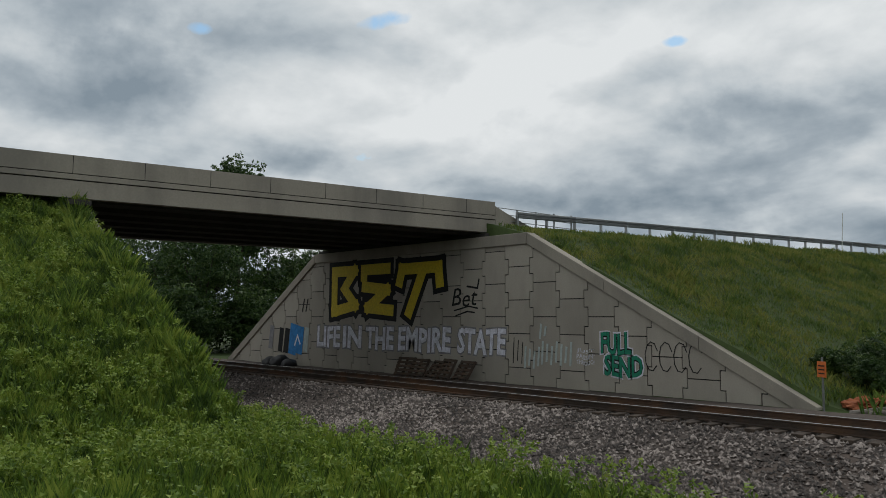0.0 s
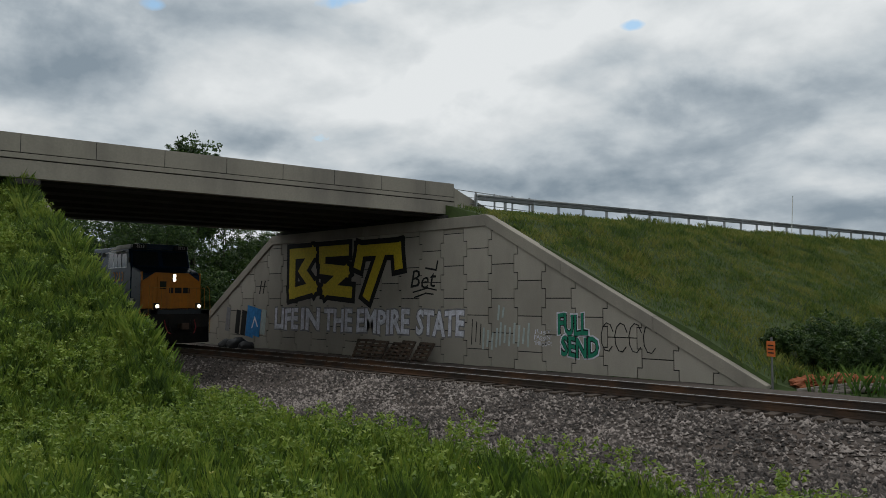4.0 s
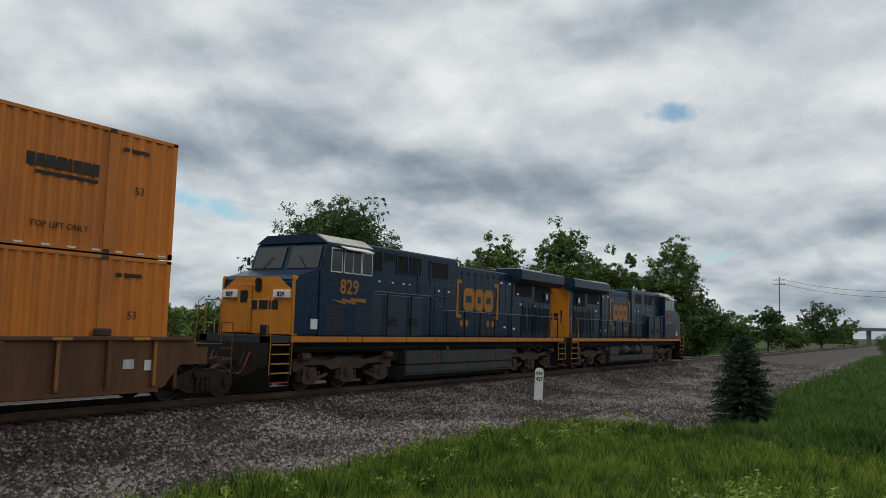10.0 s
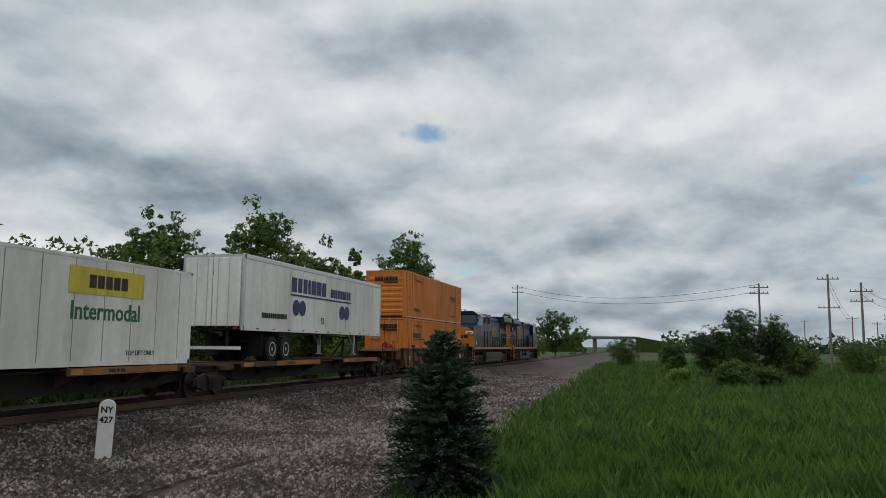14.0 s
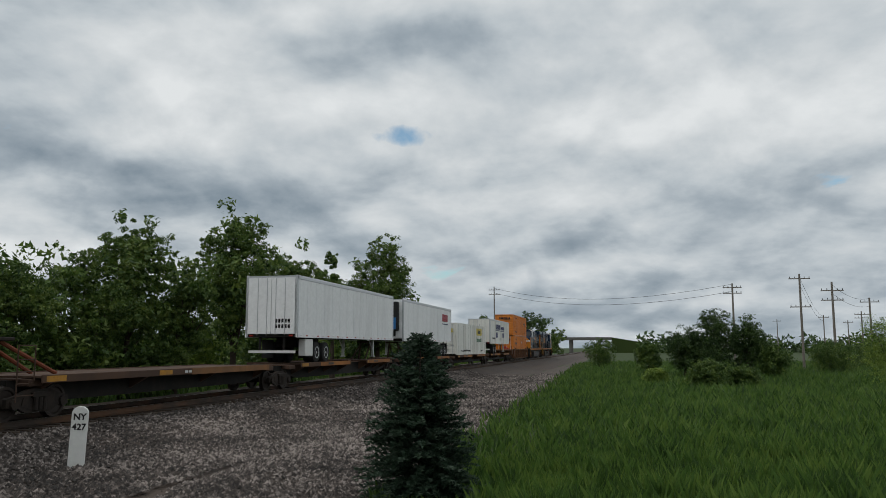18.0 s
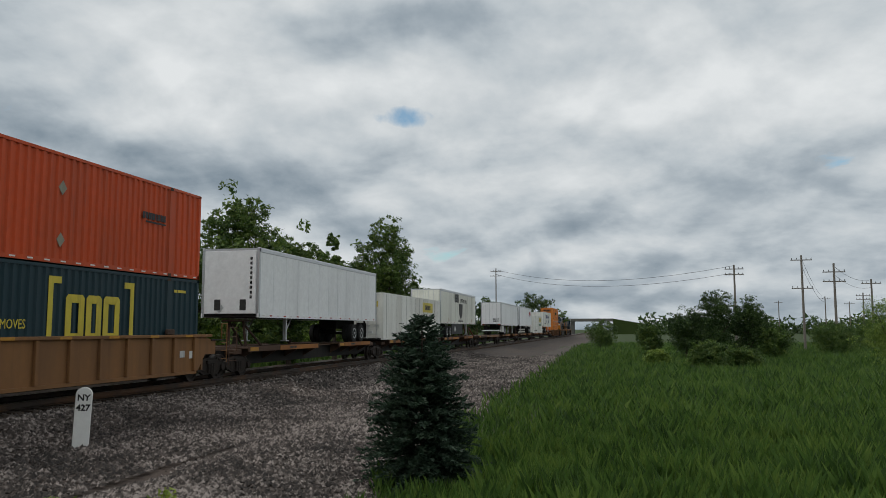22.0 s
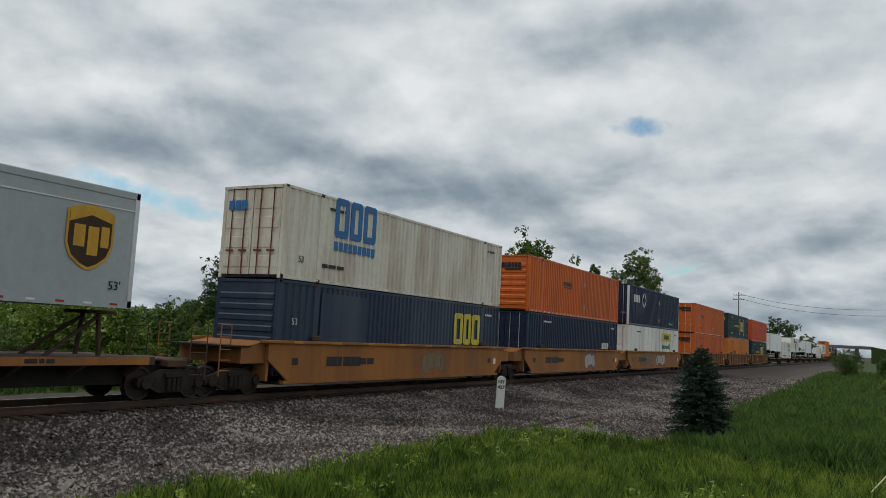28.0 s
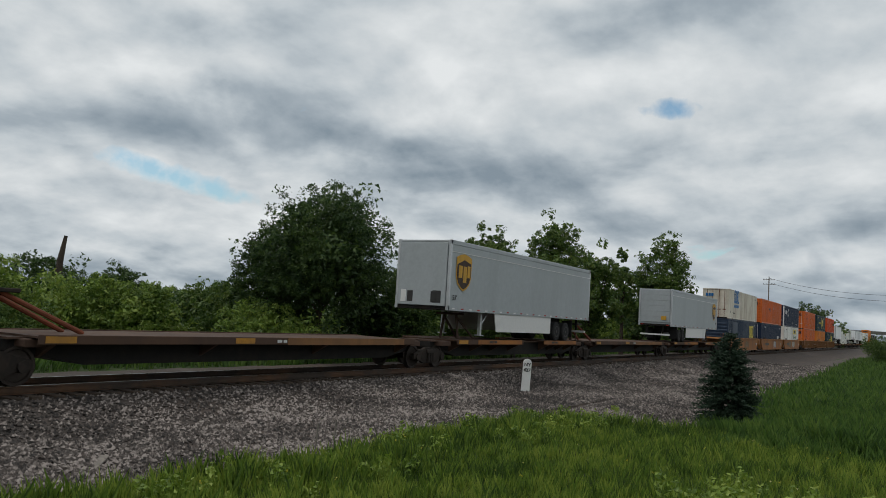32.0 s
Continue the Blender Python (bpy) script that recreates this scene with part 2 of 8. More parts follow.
def leafy(name, a, b_, c, rough=0.6, tuft_scale=2.4, through_leaf=0.30):
    """Foliage: colour from piece to piece, a little light through the leaf."""
    m = bpy.data.materials.new(name)
    m.use_nodes = True
    nt = m.node_tree
    N, L = nt.nodes.new, nt.links.new
    b = nt.nodes["Principled BSDF"]
    geo = N("ShaderNodeNewGeometry")
    nse = N("ShaderNodeTexNoise")
    nse.inputs["Scale"].default_value, nse.inputs["Detail"].default_value = 0.45, 3
    L(N("ShaderNodeTexCoord").outputs["Object"], nse.inputs["Vector"])
    tuft = N("ShaderNodeTexNoise")
    tuft.inputs["Scale"].default_value, tuft.inputs["Detail"].default_value = tuft_scale, 2
    L(nse.inputs["Vector"].links[0].from_socket, tuft.inputs["Vector"])

    def add(a, k, c):
        n = N("ShaderNodeMath")
        n.operation = "MULTIPLY_ADD"
        L(a, n.inputs[0])
        n.inputs[1].default_value = k
        if isinstance(c, float):
            n.inputs[2].default_value = c
        else:
            L(c, n.inputs[2])
        return n
    ad = add(geo.outputs["Random Per Island"], 0.5, add(nse.outputs["Fac"], 1.0, add(tuft.outputs["Fac"], 1.3, -0.90).outputs[0]).outputs[0])
    r = N("ShaderNodeValToRGB")
    e = r.color_ramp.elements
    e.new(0.5)
    for el, p, col in zip(e, (0.2, 0.5, 0.85), (a, b_, c)):
        el.position, el.color = p, (*col, 1)
    L(ad.outputs[0], r.inputs[0])
    L(r.outputs[0], b.inputs["Base Color"])
    b.inputs["Roughness"].default_value = rough
    tr = N("ShaderNodeBsdfTranslucent")
    L(r.outputs[0], tr.inputs[0])
    ms = N("ShaderNodeMixShader")
    ms.inputs[0].default_value = through_leaf
    L(b.outputs[0], ms.inputs[1])
    L(tr.outputs[0], ms.inputs[2])
    L(ms.outputs[0], nt.nodes["Material Output"].inputs[0])
    return m


def glow(name, rgb, power):
    m = bpy.data.materials.new(name)
    m.use_nodes = True
    b = m.node_tree.nodes["Principled BSDF"]
    b.inputs["Base Color"].default_value = (*rgb, 1)
    b.inputs["Emission Color"].default_value = (*rgb, 1)
    b.inputs["Emission Strength"].default_value = power
    return m


M = {}
M["concrete"] = surface("concrete", (0.315, 0.285, 0.235), 0.85, grain=14, spread=0.10, stain=(0.16, 0.147, 0.13), stain_amount=0.55, stain_scale=0.35, bump=0.25, bump_scale=60, streak=3)
M["panel"] = surface("panel_concrete", (0.355, 0.325, 0.275), 0.88, grain=20, spread=0.08, stain=(0.25, 0.228, 0.195), stain_amount=0.5, stain_scale=0.5, bump=0.3, bump_scale=80, streak=2, by_object=0.10)
M["far_concrete"] = surface("weathered_far_concrete", (0.135, 0.132, 0.120), 0.9, stain=(0.08, 0.08, 0.07), stain_amount=0.5)
M["joint"] = surface("dark_joint_and_groove_shade", (0.035, 0.032, 0.03), 0.95)
# bridge concrete again, with the shade under the deck put into its colour
M["soffit_shaded"] = surface("shaded_soffit_concrete", (0.05, 0.047, 0.042), 0.9, stain=(0.03, 0.03, 0.027), stain_amount=0.5)
M["steel"] = surface("galvanised_steel", (0.30, 0.31, 0.31), 0.45, 0.8, grain=25, spread=0.12, stain=(0.22, 0.2, 0.18), stain_amount=0.4)
M["rail"] = surface("rail_steel", (0.055, 0.042, 0.034), 0.6, 0.5, grain=30, spread=0.25, stain=(0.16, 0.08, 0.04), stain_amount=0.6)
M["railhead"] = surface("polished_railhead", (0.35, 0.34, 0.33), 0.28, 0.9, grain=40, spread=0.1)
M["tie"] = surface("creosoted_timber", (0.055, 0.041, 0.031), 0.9, grain=12, spread=0.35, stain=(0.12, 0.07, 0.042), stain_amount=0.55, stain_scale=1.5, bump=0.5, bump_scale=25, by_object=0.25)
M["ballast"] = surface("ballast_stone", (0.066, 0.053, 0.046), 0.92, grain=9, spread=0.45, stain=(0.10, 0.072, 0.055), stain_amount=0.5, stain_scale=0.25, bump=1.0, bump_scale=18)
M["gravel"] = surface("fine_gravel", (0.088, 0.072, 0.062), 0.95, grain=22, spread=0.45, stain=(0.12, 0.10, 0.08), stain_amount=0.4, stain_scale=0.3, bump=1.0, bump_scale=30)
M["soil"] = surface("grass_soil", (0.036, 0.058, 0.012), 0.95, grain=3, spread=0.4, stain=(0.028, 0.05, 0.010), stain_amount=0.6, stain_scale=0.15, bump=0.8, bump_scale=12)
M["asphalt"] = surface("asphalt", (0.05, 0.05, 0.05), 0.9)
M["stone"] = leafy("crushed_stone", (0.016, 0.013, 0.011), (0.066, 0.053, 0.046), (0.290, 0.250, 0.225), 0.9, 9, 0.0)
M["grass"] = leafy("meadow_grass", (0.036, 0.075, 0.009), (0.120, 0.202, 0.021), (0.258, 0.318, 0.045))
M["dry_grass"] = leafy("slope_grass", (0.056, 0.104, 0.014), (0.130, 0.172, 0.024), (0.215, 0.215, 0.045), tuft_scale=0.9)
M["reed"] = leafy("tall_field_grass", (0.028, 0.067, 0.009), (0.069, 0.143, 0.020), (0.127, 0.201, 0.033))
M["weed"] = leafy("weed_leaves", (0.077, 0.139, 0.014), (0.18, 0.27, 0.030), (0.29, 0.36, 0.06))
M["leaf_dark"] = leafy("dark_leaves", (0.018, 0.046, 0.009), (0.039, 0.082, 0.016), (0.088, 0.140, 0.026))
M["leaf_mid"] = leafy("green_leaves", (0.036, 0.078, 0.014), (0.078, 0.140, 0.022), (0.155, 0.213, 0.039))
M["leaf_light"] = leafy("light_green_leaves", (0.081, 0.147, 0.020), (0.167, 0.254, 0.035), (0.274, 0.344, 0.061))
M["needle"] = leafy("blue_green_needles", (0.016, 0.036, 0.020), (0.034, 0.066, 0.038), (0.085, 0.125, 0.082), tuft_scale=7)
M["bark"] = surface("bark", (0.055, 0.042, 0.032), 0.95, grain=14, spread=0.4, bump=0.8, bump_scale=20)
M["pole_wood"] = surface("weathered_pole_timber", (0.19, 0.168, 0.146), 0.9, grain=10, spread=0.3, streak=6)
M["flower"] = leafy("yellow_flowers", (0.45, 0.38, 0.02), (0.55, 0.48, 0.04), (0.6, 0.6, 0.3))
M["post_white"] = surface("white_post_paint", (0.74, 0.74, 0.71), 0.6, spread=0.06, stain=(0.5, 0.48, 0.44), stain_amount=0.3)
M["guard_plastic"] = surface("pale_yellow_plastic", (0.52, 0.50, 0.34), 0.6, spread=0.08)
M["clay"] = surface("orange_clay", (0.25, 0.080, 0.034), 0.95, grain=6, spread=0.35, bump=0.8, bump_scale=10)
M["sign_orange"] = surface("orange_sign_paint", (0.62, 0.16, 0.04), 0.6)
M["spray_yellow"] = surface("yellow_spray_paint", (0.62, 0.47, 0.03), 0.7, grain=9, spread=0.2)
M["spray_black"] = surface("black_spray_paint", (0.012, 0.012, 0.012), 0.8, grain=9, spread=0.3)
M["spray_white"] = surface("white_spray_paint", (0.68, 0.69, 0.76), 0.8, grain=6, spread=0.25, stain=(0.36, 0.35, 0.38), stain_amount=0.5, stain_scale=2.5)
M["spray_grey"] = surface("grey_spray_paint", (0.20, 0.195, 0.21), 0.85, grain=6, spread=0.25, stain=(0.3, 0.29, 0.27), stain_amount=0.5, stain_scale=2.5)
M["spray_green"] = surface("green_spray_paint", (0.015, 0.20, 0.12), 0.7, grain=9, spread=0.2)
M["spray_blue"] = surface("blue_spray_paint", (0.03, 0.20, 0.48), 0.75, grain=5, spread=0.3)
M["spray_fill"] = surface("pale_spray_fill", (0.40, 0.46, 0.44), 0.8, grain=6, spread=0.2)


# ---- building helpers ----
def box(bm, x0, x1, y0, y1, z0, z1, chamfer=0.0):
    v = [bm.verts.new((x, y, z)) for x in (x0, x1) for y in (y0, y1) for z in (z0, z1)]
    fs = [bm.faces.new([v[i] for i in f]) for f in ((0, 1, 3, 2), (4, 6, 7, 5), (0, 4, 5, 1), (2, 3, 7, 6), (0, 2, 6, 4), (1, 5, 7, 3))]
    if chamfer:
        es = list({e for f in fs for e in f.edges})
        bmesh.ops.bevel(bm, geom=es, offset=chamfer, segments=1, affect="EDGES")
    return bm


def prism(bm, pts, a, b, axis):
    """A polygon pushed along an axis: (y, z) along x, (x, z) along y, (x, y) along z."""
    def at(p, s):
        return {"x": (s, *p), "y": (p[0], s, p[1]), "z": (*p, s)}[axis]
    lo, hi = [bm.verts.new(at(p, a)) for p in pts], [bm.verts.new(at(p, b)) for p in pts]
    n = len(pts)
    fs = [bm.faces.new(lo), bm.faces.new(hi[::-1])]
    fs += [bm.faces.new((lo[(i + 1) % n], lo[i], hi[i], hi[(i + 1) % n])) for i in range(n)]
    bmesh.ops.recalc_face_normals(bm, faces=fs)
    return bm


def rod(bm, p, q, r, seg=8, r2=None):
    p, q = Vector(p), Vector(q)
    d = (q - p).normalized()
    s = d.orthogonal().normalized()
    t = d.cross(s)
    r2 = r if r2 is None else r2
    rings = [[bm.verts.new(c + (s * math.cos(k * math.tau / seg) + t * math.sin(k * math.tau / seg)) * rr) for k in range(seg)] for c, rr in ((p, r), (q, r2))]
    for k in range(seg):
        bm.faces.new((rings[0][k], rings[0][(k + 1) % seg], rings[1][(k + 1) % seg], rings[1][k]))
    bm.faces.new(rings[0][::-1])
    bm.faces.new(rings[1])
    return bm


def tube(bm, pts, r, seg=6):
    """One bent round bar through the points."""
    pts = [Vector(p) for p in pts]
    n = len(pts)
    rings, side = [], None
    for i, p in enumerate(pts):
        d = ((pts[min(i + 1, n - 1)] - p).normalized() + (p - pts[max(i - 1, 0)]).normalized()).normalized()
        side = d.orthogonal() if side is None else side - d * side.dot(d)
        side = side.normalized() if side.length > 1e-4 else d.orthogonal().normalized()
        up = d.cross(side)
        rings.append([bm.verts.new(p + (side * math.cos(k * math.tau / seg) + up * math.sin(k * math.tau / seg)) * r) for k in range(seg)])
    for a, b in zip(rings, rings[1:]):
        for k in range(seg):
            bm.faces.new((a[k], a[(k + 1) % seg], b[(k + 1) % seg], b[k]))
    bm.faces.new(rings[0][::-1])
    bm.faces.new(rings[-1])
    return bm


def mesh_of(name, bm, material, smooth=False):
    me = bpy.data.meshes.new(name)
    bm.normal_update()
    bm.to_mesh(me)
    bm.free()
    me.materials.append(material)
    if smooth:
        me.polygons.foreach_set("use_smooth", [True] * len(me.polygons))
    return me


def part(name, bm, material, parent, label="", smooth=False):
    ob = new(name, mesh_of(name, bm, material, smooth))
    ob.parent = parent
    if label:
        tagged(ob, label)
    return ob


def share(name, mesh, parent, m):
    """One more piece on a shared mesh."""
    ob = new(name, mesh)
    ob.parent = parent
    ob.matrix_local = m
    return ob


def B():
    return bmesh.new()


def raw_mesh(name, verts, faces, material, smooth=False):
    """A large mesh from arrays: verts n x 3, faces n x k."""
    me = bpy.data.meshes.new(name)
    verts, faces = np.asarray(verts, np.float32), np.asarray(faces, np.int32)
    n, k = faces.shape
    me.vertices.add(len(verts))
    me.vertices.foreach_set("co", verts.ravel())
    me.loops.add(n * k)
    me.loops.foreach_set("vertex_index", faces.ravel())
    me.polygons.add(n)
    me.polygons.foreach_set("loop_start", np.arange(0, n * k, k, dtype=np.int32))
    me.polygons.foreach_set("loop_total", np.full(n, k, np.int32))
    me.update(calc_edges=True)
    me.validate()
    me.materials.append(material)
    if smooth:
        me.polygons.foreach_set("use_smooth", [True] * n)
    return me


def empty(name, m, label, category, group=""):
    ob = new(name)
    ob.empty_display_size = 0.3
    ob.matrix_world = m
    return tagged(ob, label, category, group)


rng = np.random.default_rng(7)

# ---- the lie of the land ----
FAR_WALL, NEAR_WALL = 26.1, 9.1     # faces of the two abutments
SKEW = 0.125
WALL_TOP = 5.9
SPRUCE = (28.5, 5.5)      # foot of the young spruce, in a shallow dip


def road_edge(y):
    """East edge of the road over the track."""
    return -26.6 + (y - 26.5) * SKEW


def ease(a, b, v):
    t = np.clip((v - a) / (b - a), 0, 1)
    return t * t * (3 - 2 * t)


def land(x, y):
    """Height of the ground; arrays."""
    x, y = np.asarray(x, float), np.asarray(y, float)
    g = -0.75 + 0.04 * np.sin(x * 0.31 + 1) * np.cos(y * 0.27) + 0.06 * np.sin(x * 0.07 + y * 0.05)
    # the rise on which the viewer stands
    g = g + 1.25 * np.exp(-((x + 1.0) / 9.0) ** 2 - (np.minimum(y - 0.5, 0) / 30.0) ** 2 - (np.maximum(y - 0.5, 0) / 5.2) ** 2)
    g = g - 0.5 * np.exp(-((x - SPRUCE[0]) / 5.5) ** 2 - ((y - SPRUCE[1] + 1.0) / 3.2) ** 2)
    # track bed
    d = np.abs(y - TRACK_Y)
    bed = np.where(d < 2.0, -0.62, -0.62 - (np.minimum(d, 3.4) - 2.0) * 0.25)
    w = ease(8.6, 7.0, d)
    g = g * (1 - w) + np.where(d < 3.4, bed, -0.97 + 0.05 * np.sin(x * 0.4)) * w
    # road embankments behind the abutments
    e = road_edge(y)
    crest = 6.6 + 0.012 * np.abs(y - TRACK_Y)
    top = np.where(y > TRACK_Y, -23.7, -29.4) + (y - np.where(y > TRACK_Y, FAR_WALL, NEAR_WALL)) * SKEW
    fill = np.where(x > top, WALL_TOP - (x - top) / 1.95, WALL_TOP + np.clip((top - x) / 3.0, 0, 1) * (crest - WALL_TOP))
    west = top - 17.3
    fill = np.where(x < west, WALL_TOP - (west - x) / 1.75, fill)
    fill = np.where((x < top - 3) & (x > west + 2), crest - 0.25, fill)
    behind = (y > FAR_WALL + 0.28) | (y < NEAR_WALL - 0.28)
    lump = 0.10 * np.sin(x * 0.9 + y * 0.5) + 0.12 * np.sin(x * 0.37 - y * 0.43)
    return np.where(behind, np.maximum(g, fill + lump * (fill < WALL_TOP - 0.3) * ease(0, 2, fill + 0.8)), g)


def axis_steps(lo, hi, near_lo, near_hi, fine, extra=()):
    a = list(np.arange(near_lo, near_hi + 1e-6, fine))
    s, v = fine, near_hi
    while v < hi:
        s *= 1.22
        v += s
        a.append(min(v, hi))
    s, v = fine, near_lo
    while v > lo:
        s *= 1.22
        v -= s
        a.append(max(v, lo))
    return np.array(sorted(set(a) | set(extra)))


def build_ground():
    xs = axis_steps(-3000, 3500, -62, 70, 0.6)
    ys = axis_steps(-3000, 3500, -24, 75, 0.6, (FAR_WALL + 0.25, FAR_WALL + 0.3, NEAR_WALL - 0.25, NEAR_WALL - 0.3))
    gx, gy = np.meshgrid(xs, ys, indexing="ij")
    v = np.stack([gx, gy, land(gx, gy)], -1).reshape(-1, 3)
    ny = len(ys)
    i = (np.arange(len(xs) - 1)[:, None] * ny + np.arange(ny - 1)).ravel()
    ob = new("ground", raw_mesh("ground", v, np.stack([i, i + ny, i + ny + 1, i + 1], 1), M["soil"], True))
    tagged(ob, "grassy ground sloping from the embankments to the track", "ground", kind="structure")


build_ground()


# ---- abutment walls of cruciform concrete panels ----
def wall_outline(x_top0, x_top1, x_bot0, x_bot1, base):
    def top_at(x):
        if x < x_top0:
            return WALL_TOP - (x_top0 - x) / (x_top0 - x_bot0) * (WALL_TOP - base)
        if x > x_top1:
            return WALL_TOP - (x - x_top1) / (x_bot1 - x_top1) * (WALL_TOP - base)
        return WALL_TOP
    return top_at


def abutment(name, label, y, face, x_bot0, x_top0, x_top1, x_bot1):
    """A retaining wall in one plane, y its face, face -1 or 1 the way it looks."""
    base = -0.75
    top_at = wall_outline(x_top0, x_top1, x_bot0, x_bot1, base)
    th = 0.30 * -face
    body = B()
    prism(body, [(x_bot0, base - 0.5), (x_bot1, base - 0.5), (x_bot1, base), (x_top1, WALL_TOP - 0.2), (x_top0, WALL_TOP - 0.2), (x_bot0, base)], y + 0.05 * -face, y + th, "y")
    ob = new(name, mesh_of(name, body, M["joint"]))
    tagged(ob, label, "wall", kind="structure")
    # panels with stepped vertical joints, in staggered courses
    w, h, g = 1.5, 1.5, 0.042
    cols = int((x_bot1 - x_bot0) / w) + 1
    for c in range(cols):
        x0 = x_bot0 + c * w
        up = 0.0 if c % 2 else h / 2
        for r in range(-1, 6):
            z0 = base + up + r * h
            z1 = z0 + h
            n = 0.10
            # lugs: the middle of the panel reaches out, its ends draw in
            if c % 2:
                pts = [(x0 + n, z0), (x0 + w - n, z0), (x0 + w - n, z0 + 0.4), (x0 + w + n, z0 + 0.4), (x0 + w + n, z1 - 0.4), (x0 + w - n, z1 - 0.4), (x0 + w - n, z1),
                       (x0 + n, z1), (x0 + n, z1 - 0.4), (x0 - n, z1 - 0.4), (x0 - n, z0 + 0.4), (x0 + n, z0 + 0.4)]
            else:
                pts = [(x0 + n, z0), (x0 + w - n, z0), (x0 + w - n, z0 + 0.35), (x0 + w + n, z0 + 0.35), (x0 + w + n, z1 - 0.35), (x0 + w - n, z1 - 0.35), (x0 + w - n, z1),
                       (x0 + n, z1), (x0 + n, z1 - 0.35), (x0 - n, z1 - 0.35), (x0 - n, z0 + 0.35), (x0 + n, z0 + 0.35)]
            cx, cz = x0 + w / 2, z0 + h / 2
            pts = [(px + (g / 2 if px < cx else -g / 2), pz + (g / 2 if pz < cz else -g / 2)) for px, pz in pts]
            bm = B()
            prism(bm, pts, y, y + 0.13 * -face, "y")
            keep = bm.verts[:] + bm.edges[:] + bm.faces[:]
            for co, no in (((x_bot0, 0, base), (-(WALL_TOP - base), 0, x_top0 - x_bot0)), ((x_bot1, 0, base), (WALL_TOP - base, 0, x_bot1 - x_top1)), ((0, 0, WALL_TOP - 0.25), (0, 0, 1)), ((0, 0, base), (0, 0, -1))):
                no = Vector(no).normalized()
                cut = bmesh.ops.bisect_plane(bm, geom=bm.verts[:] + bm.edges[:] + bm.faces[:], plane_co=Vector(co) - no * (0.25 if abs(no.x) > 0.1 else 0), plane_no=no, clear_outer=True)
                ed = [e for e in cut["geom_cut"] if isinstance(e, bmesh.types.BMEdge)]
                if ed:
                    bmesh.ops.contextual_create(bm, geom=ed)
            if len(bm.faces) > 3:
                bmesh.ops.translate(bm, verts=bm.verts, vec=(0, rng.uniform(-0.006, 0.006), 0))
                part("panel", bm, M["panel"], ob)
            else:
                bm.free()
    # coping in lengths
    def coping(xa, xb):
        za, zb = top_at(xa), top_at(xb)
        bm = B()
        lo, hi = -0.42, 0.10
        prism(bm, [(xa, za + lo), (xb, zb + lo), (xb, zb + hi), (xa, za + hi)], y + 0.10 * face, y + 0.42 * -face, "y")
        bmesh.ops.bevel(bm, geom=bm.edges[:], offset=0.015, segments=1, affect="EDGES")
        part("coping", bm, M["concrete"], ob)
    for a, b in ((x_bot0, x_top0), (x_top0, x_top1), (x_top1, x_bot1)):
        n = max(1, round(abs(b - a) / 4.2))
        for k in range(n):
            coping(a + (b - a) * k / n + 0.006, a + (b - a) * (k + 1) / n - 0.006)
    return ob


far_wall = abutment("wall_north", "grey concrete panel retaining wall with painted graffiti", FAR_WALL, -1, -52.0, -41.0, -23.7, -11.2)
near_wall = abutment("wall_south", "grey concrete panel retaining wall half hidden by grass", NEAR_WALL, 1, -57.5, -46.7, -29.4, -18.2)


# ---- the road bridge ----
def build_bridge():
    m = Matrix.Identity(4)
    ob = empty("road_bridge", m, "grey concrete girder road bridge crossing over the track", "bridge")

    def along(bm, x0, x1, z0, z1, y0=3.0, y1=26.9):
        """A bar along the skewed bridge; x from the east edge."""
        lo = [(road_edge(yy) + xx, yy) for yy, xx in ((y0, x0), (y0, x1), (y1, x1), (y1, x0))]
        prism(bm, lo, z0, z1, "z")
        return bm
    for s0, s1 in ((-0.28, 0.0), (-13.8, -13.52)):
        part("parapet", along(B(), s0, s1 + 0.02, 7.115, 7.75), M["concrete"], ob)
        # dark strips in both grooves: the overhang's shadow line given as colour
        part("parapet_groove_shade", along(B(), s0 + 0.05, s1 - 0.04, 7.08, 7.113), M["joint"], ob)
        part("ledge", along(B(), s0, s1 + 0.055, 6.90, 7.078), M["concrete"], ob)
        part("ledge_groove_shade", along(B(), s0 + 0.05, s1 - 0.05, 6.86, 6.898), M["joint"], ob)
        part("fascia", along(B(), s0, s1 + 0.025, 6.25, 6.858), M["concrete"], ob)
    # slab, girders and seats take the concrete with shade in its colour
    part("deck_slab", along(B(), -13.44, -0.36, 6.62, 6.9), M["soffit_shaded"], ob)
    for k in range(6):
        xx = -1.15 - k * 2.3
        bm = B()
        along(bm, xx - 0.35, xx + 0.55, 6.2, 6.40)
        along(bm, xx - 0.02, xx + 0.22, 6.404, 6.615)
        part("girder", bm, M["soffit_shaded"], ob)
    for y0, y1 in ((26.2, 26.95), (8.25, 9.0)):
        part("bearing_seat", along(B(), -14.2, 0.2, 5.905 + 0.1, 6.19, y0, y1), M["soffit_shaded"], ob)
    # joints in the parapet
    for k in range(8):
        y0 = 8.4 + k * 2.4
        bm = B()
        along(bm, 0.0, 0.026, 7.12, 7.748, y0, y0 + 0.018)
        part("joint", bm, M["joint"], ob)
    # end post with its sloped wing
    for y0, s in ((26.92, 1), (2.98, -1)):
        bm = B()
        e = road_edge(y0)
        pts = [(y0, 5.9), (y0 + s * 0.9, 5.9), (y0 + s * 2.6, 6.3), (y0 + s * 2.6, 6.7), (y0 + s * 0.7, 7.3), (y0, 7.55)]
        prism(bm, pts, e - 0.3, e + 0.03, "x")
        part("wing_post", bm, M["concrete"], ob)


build_bridge()


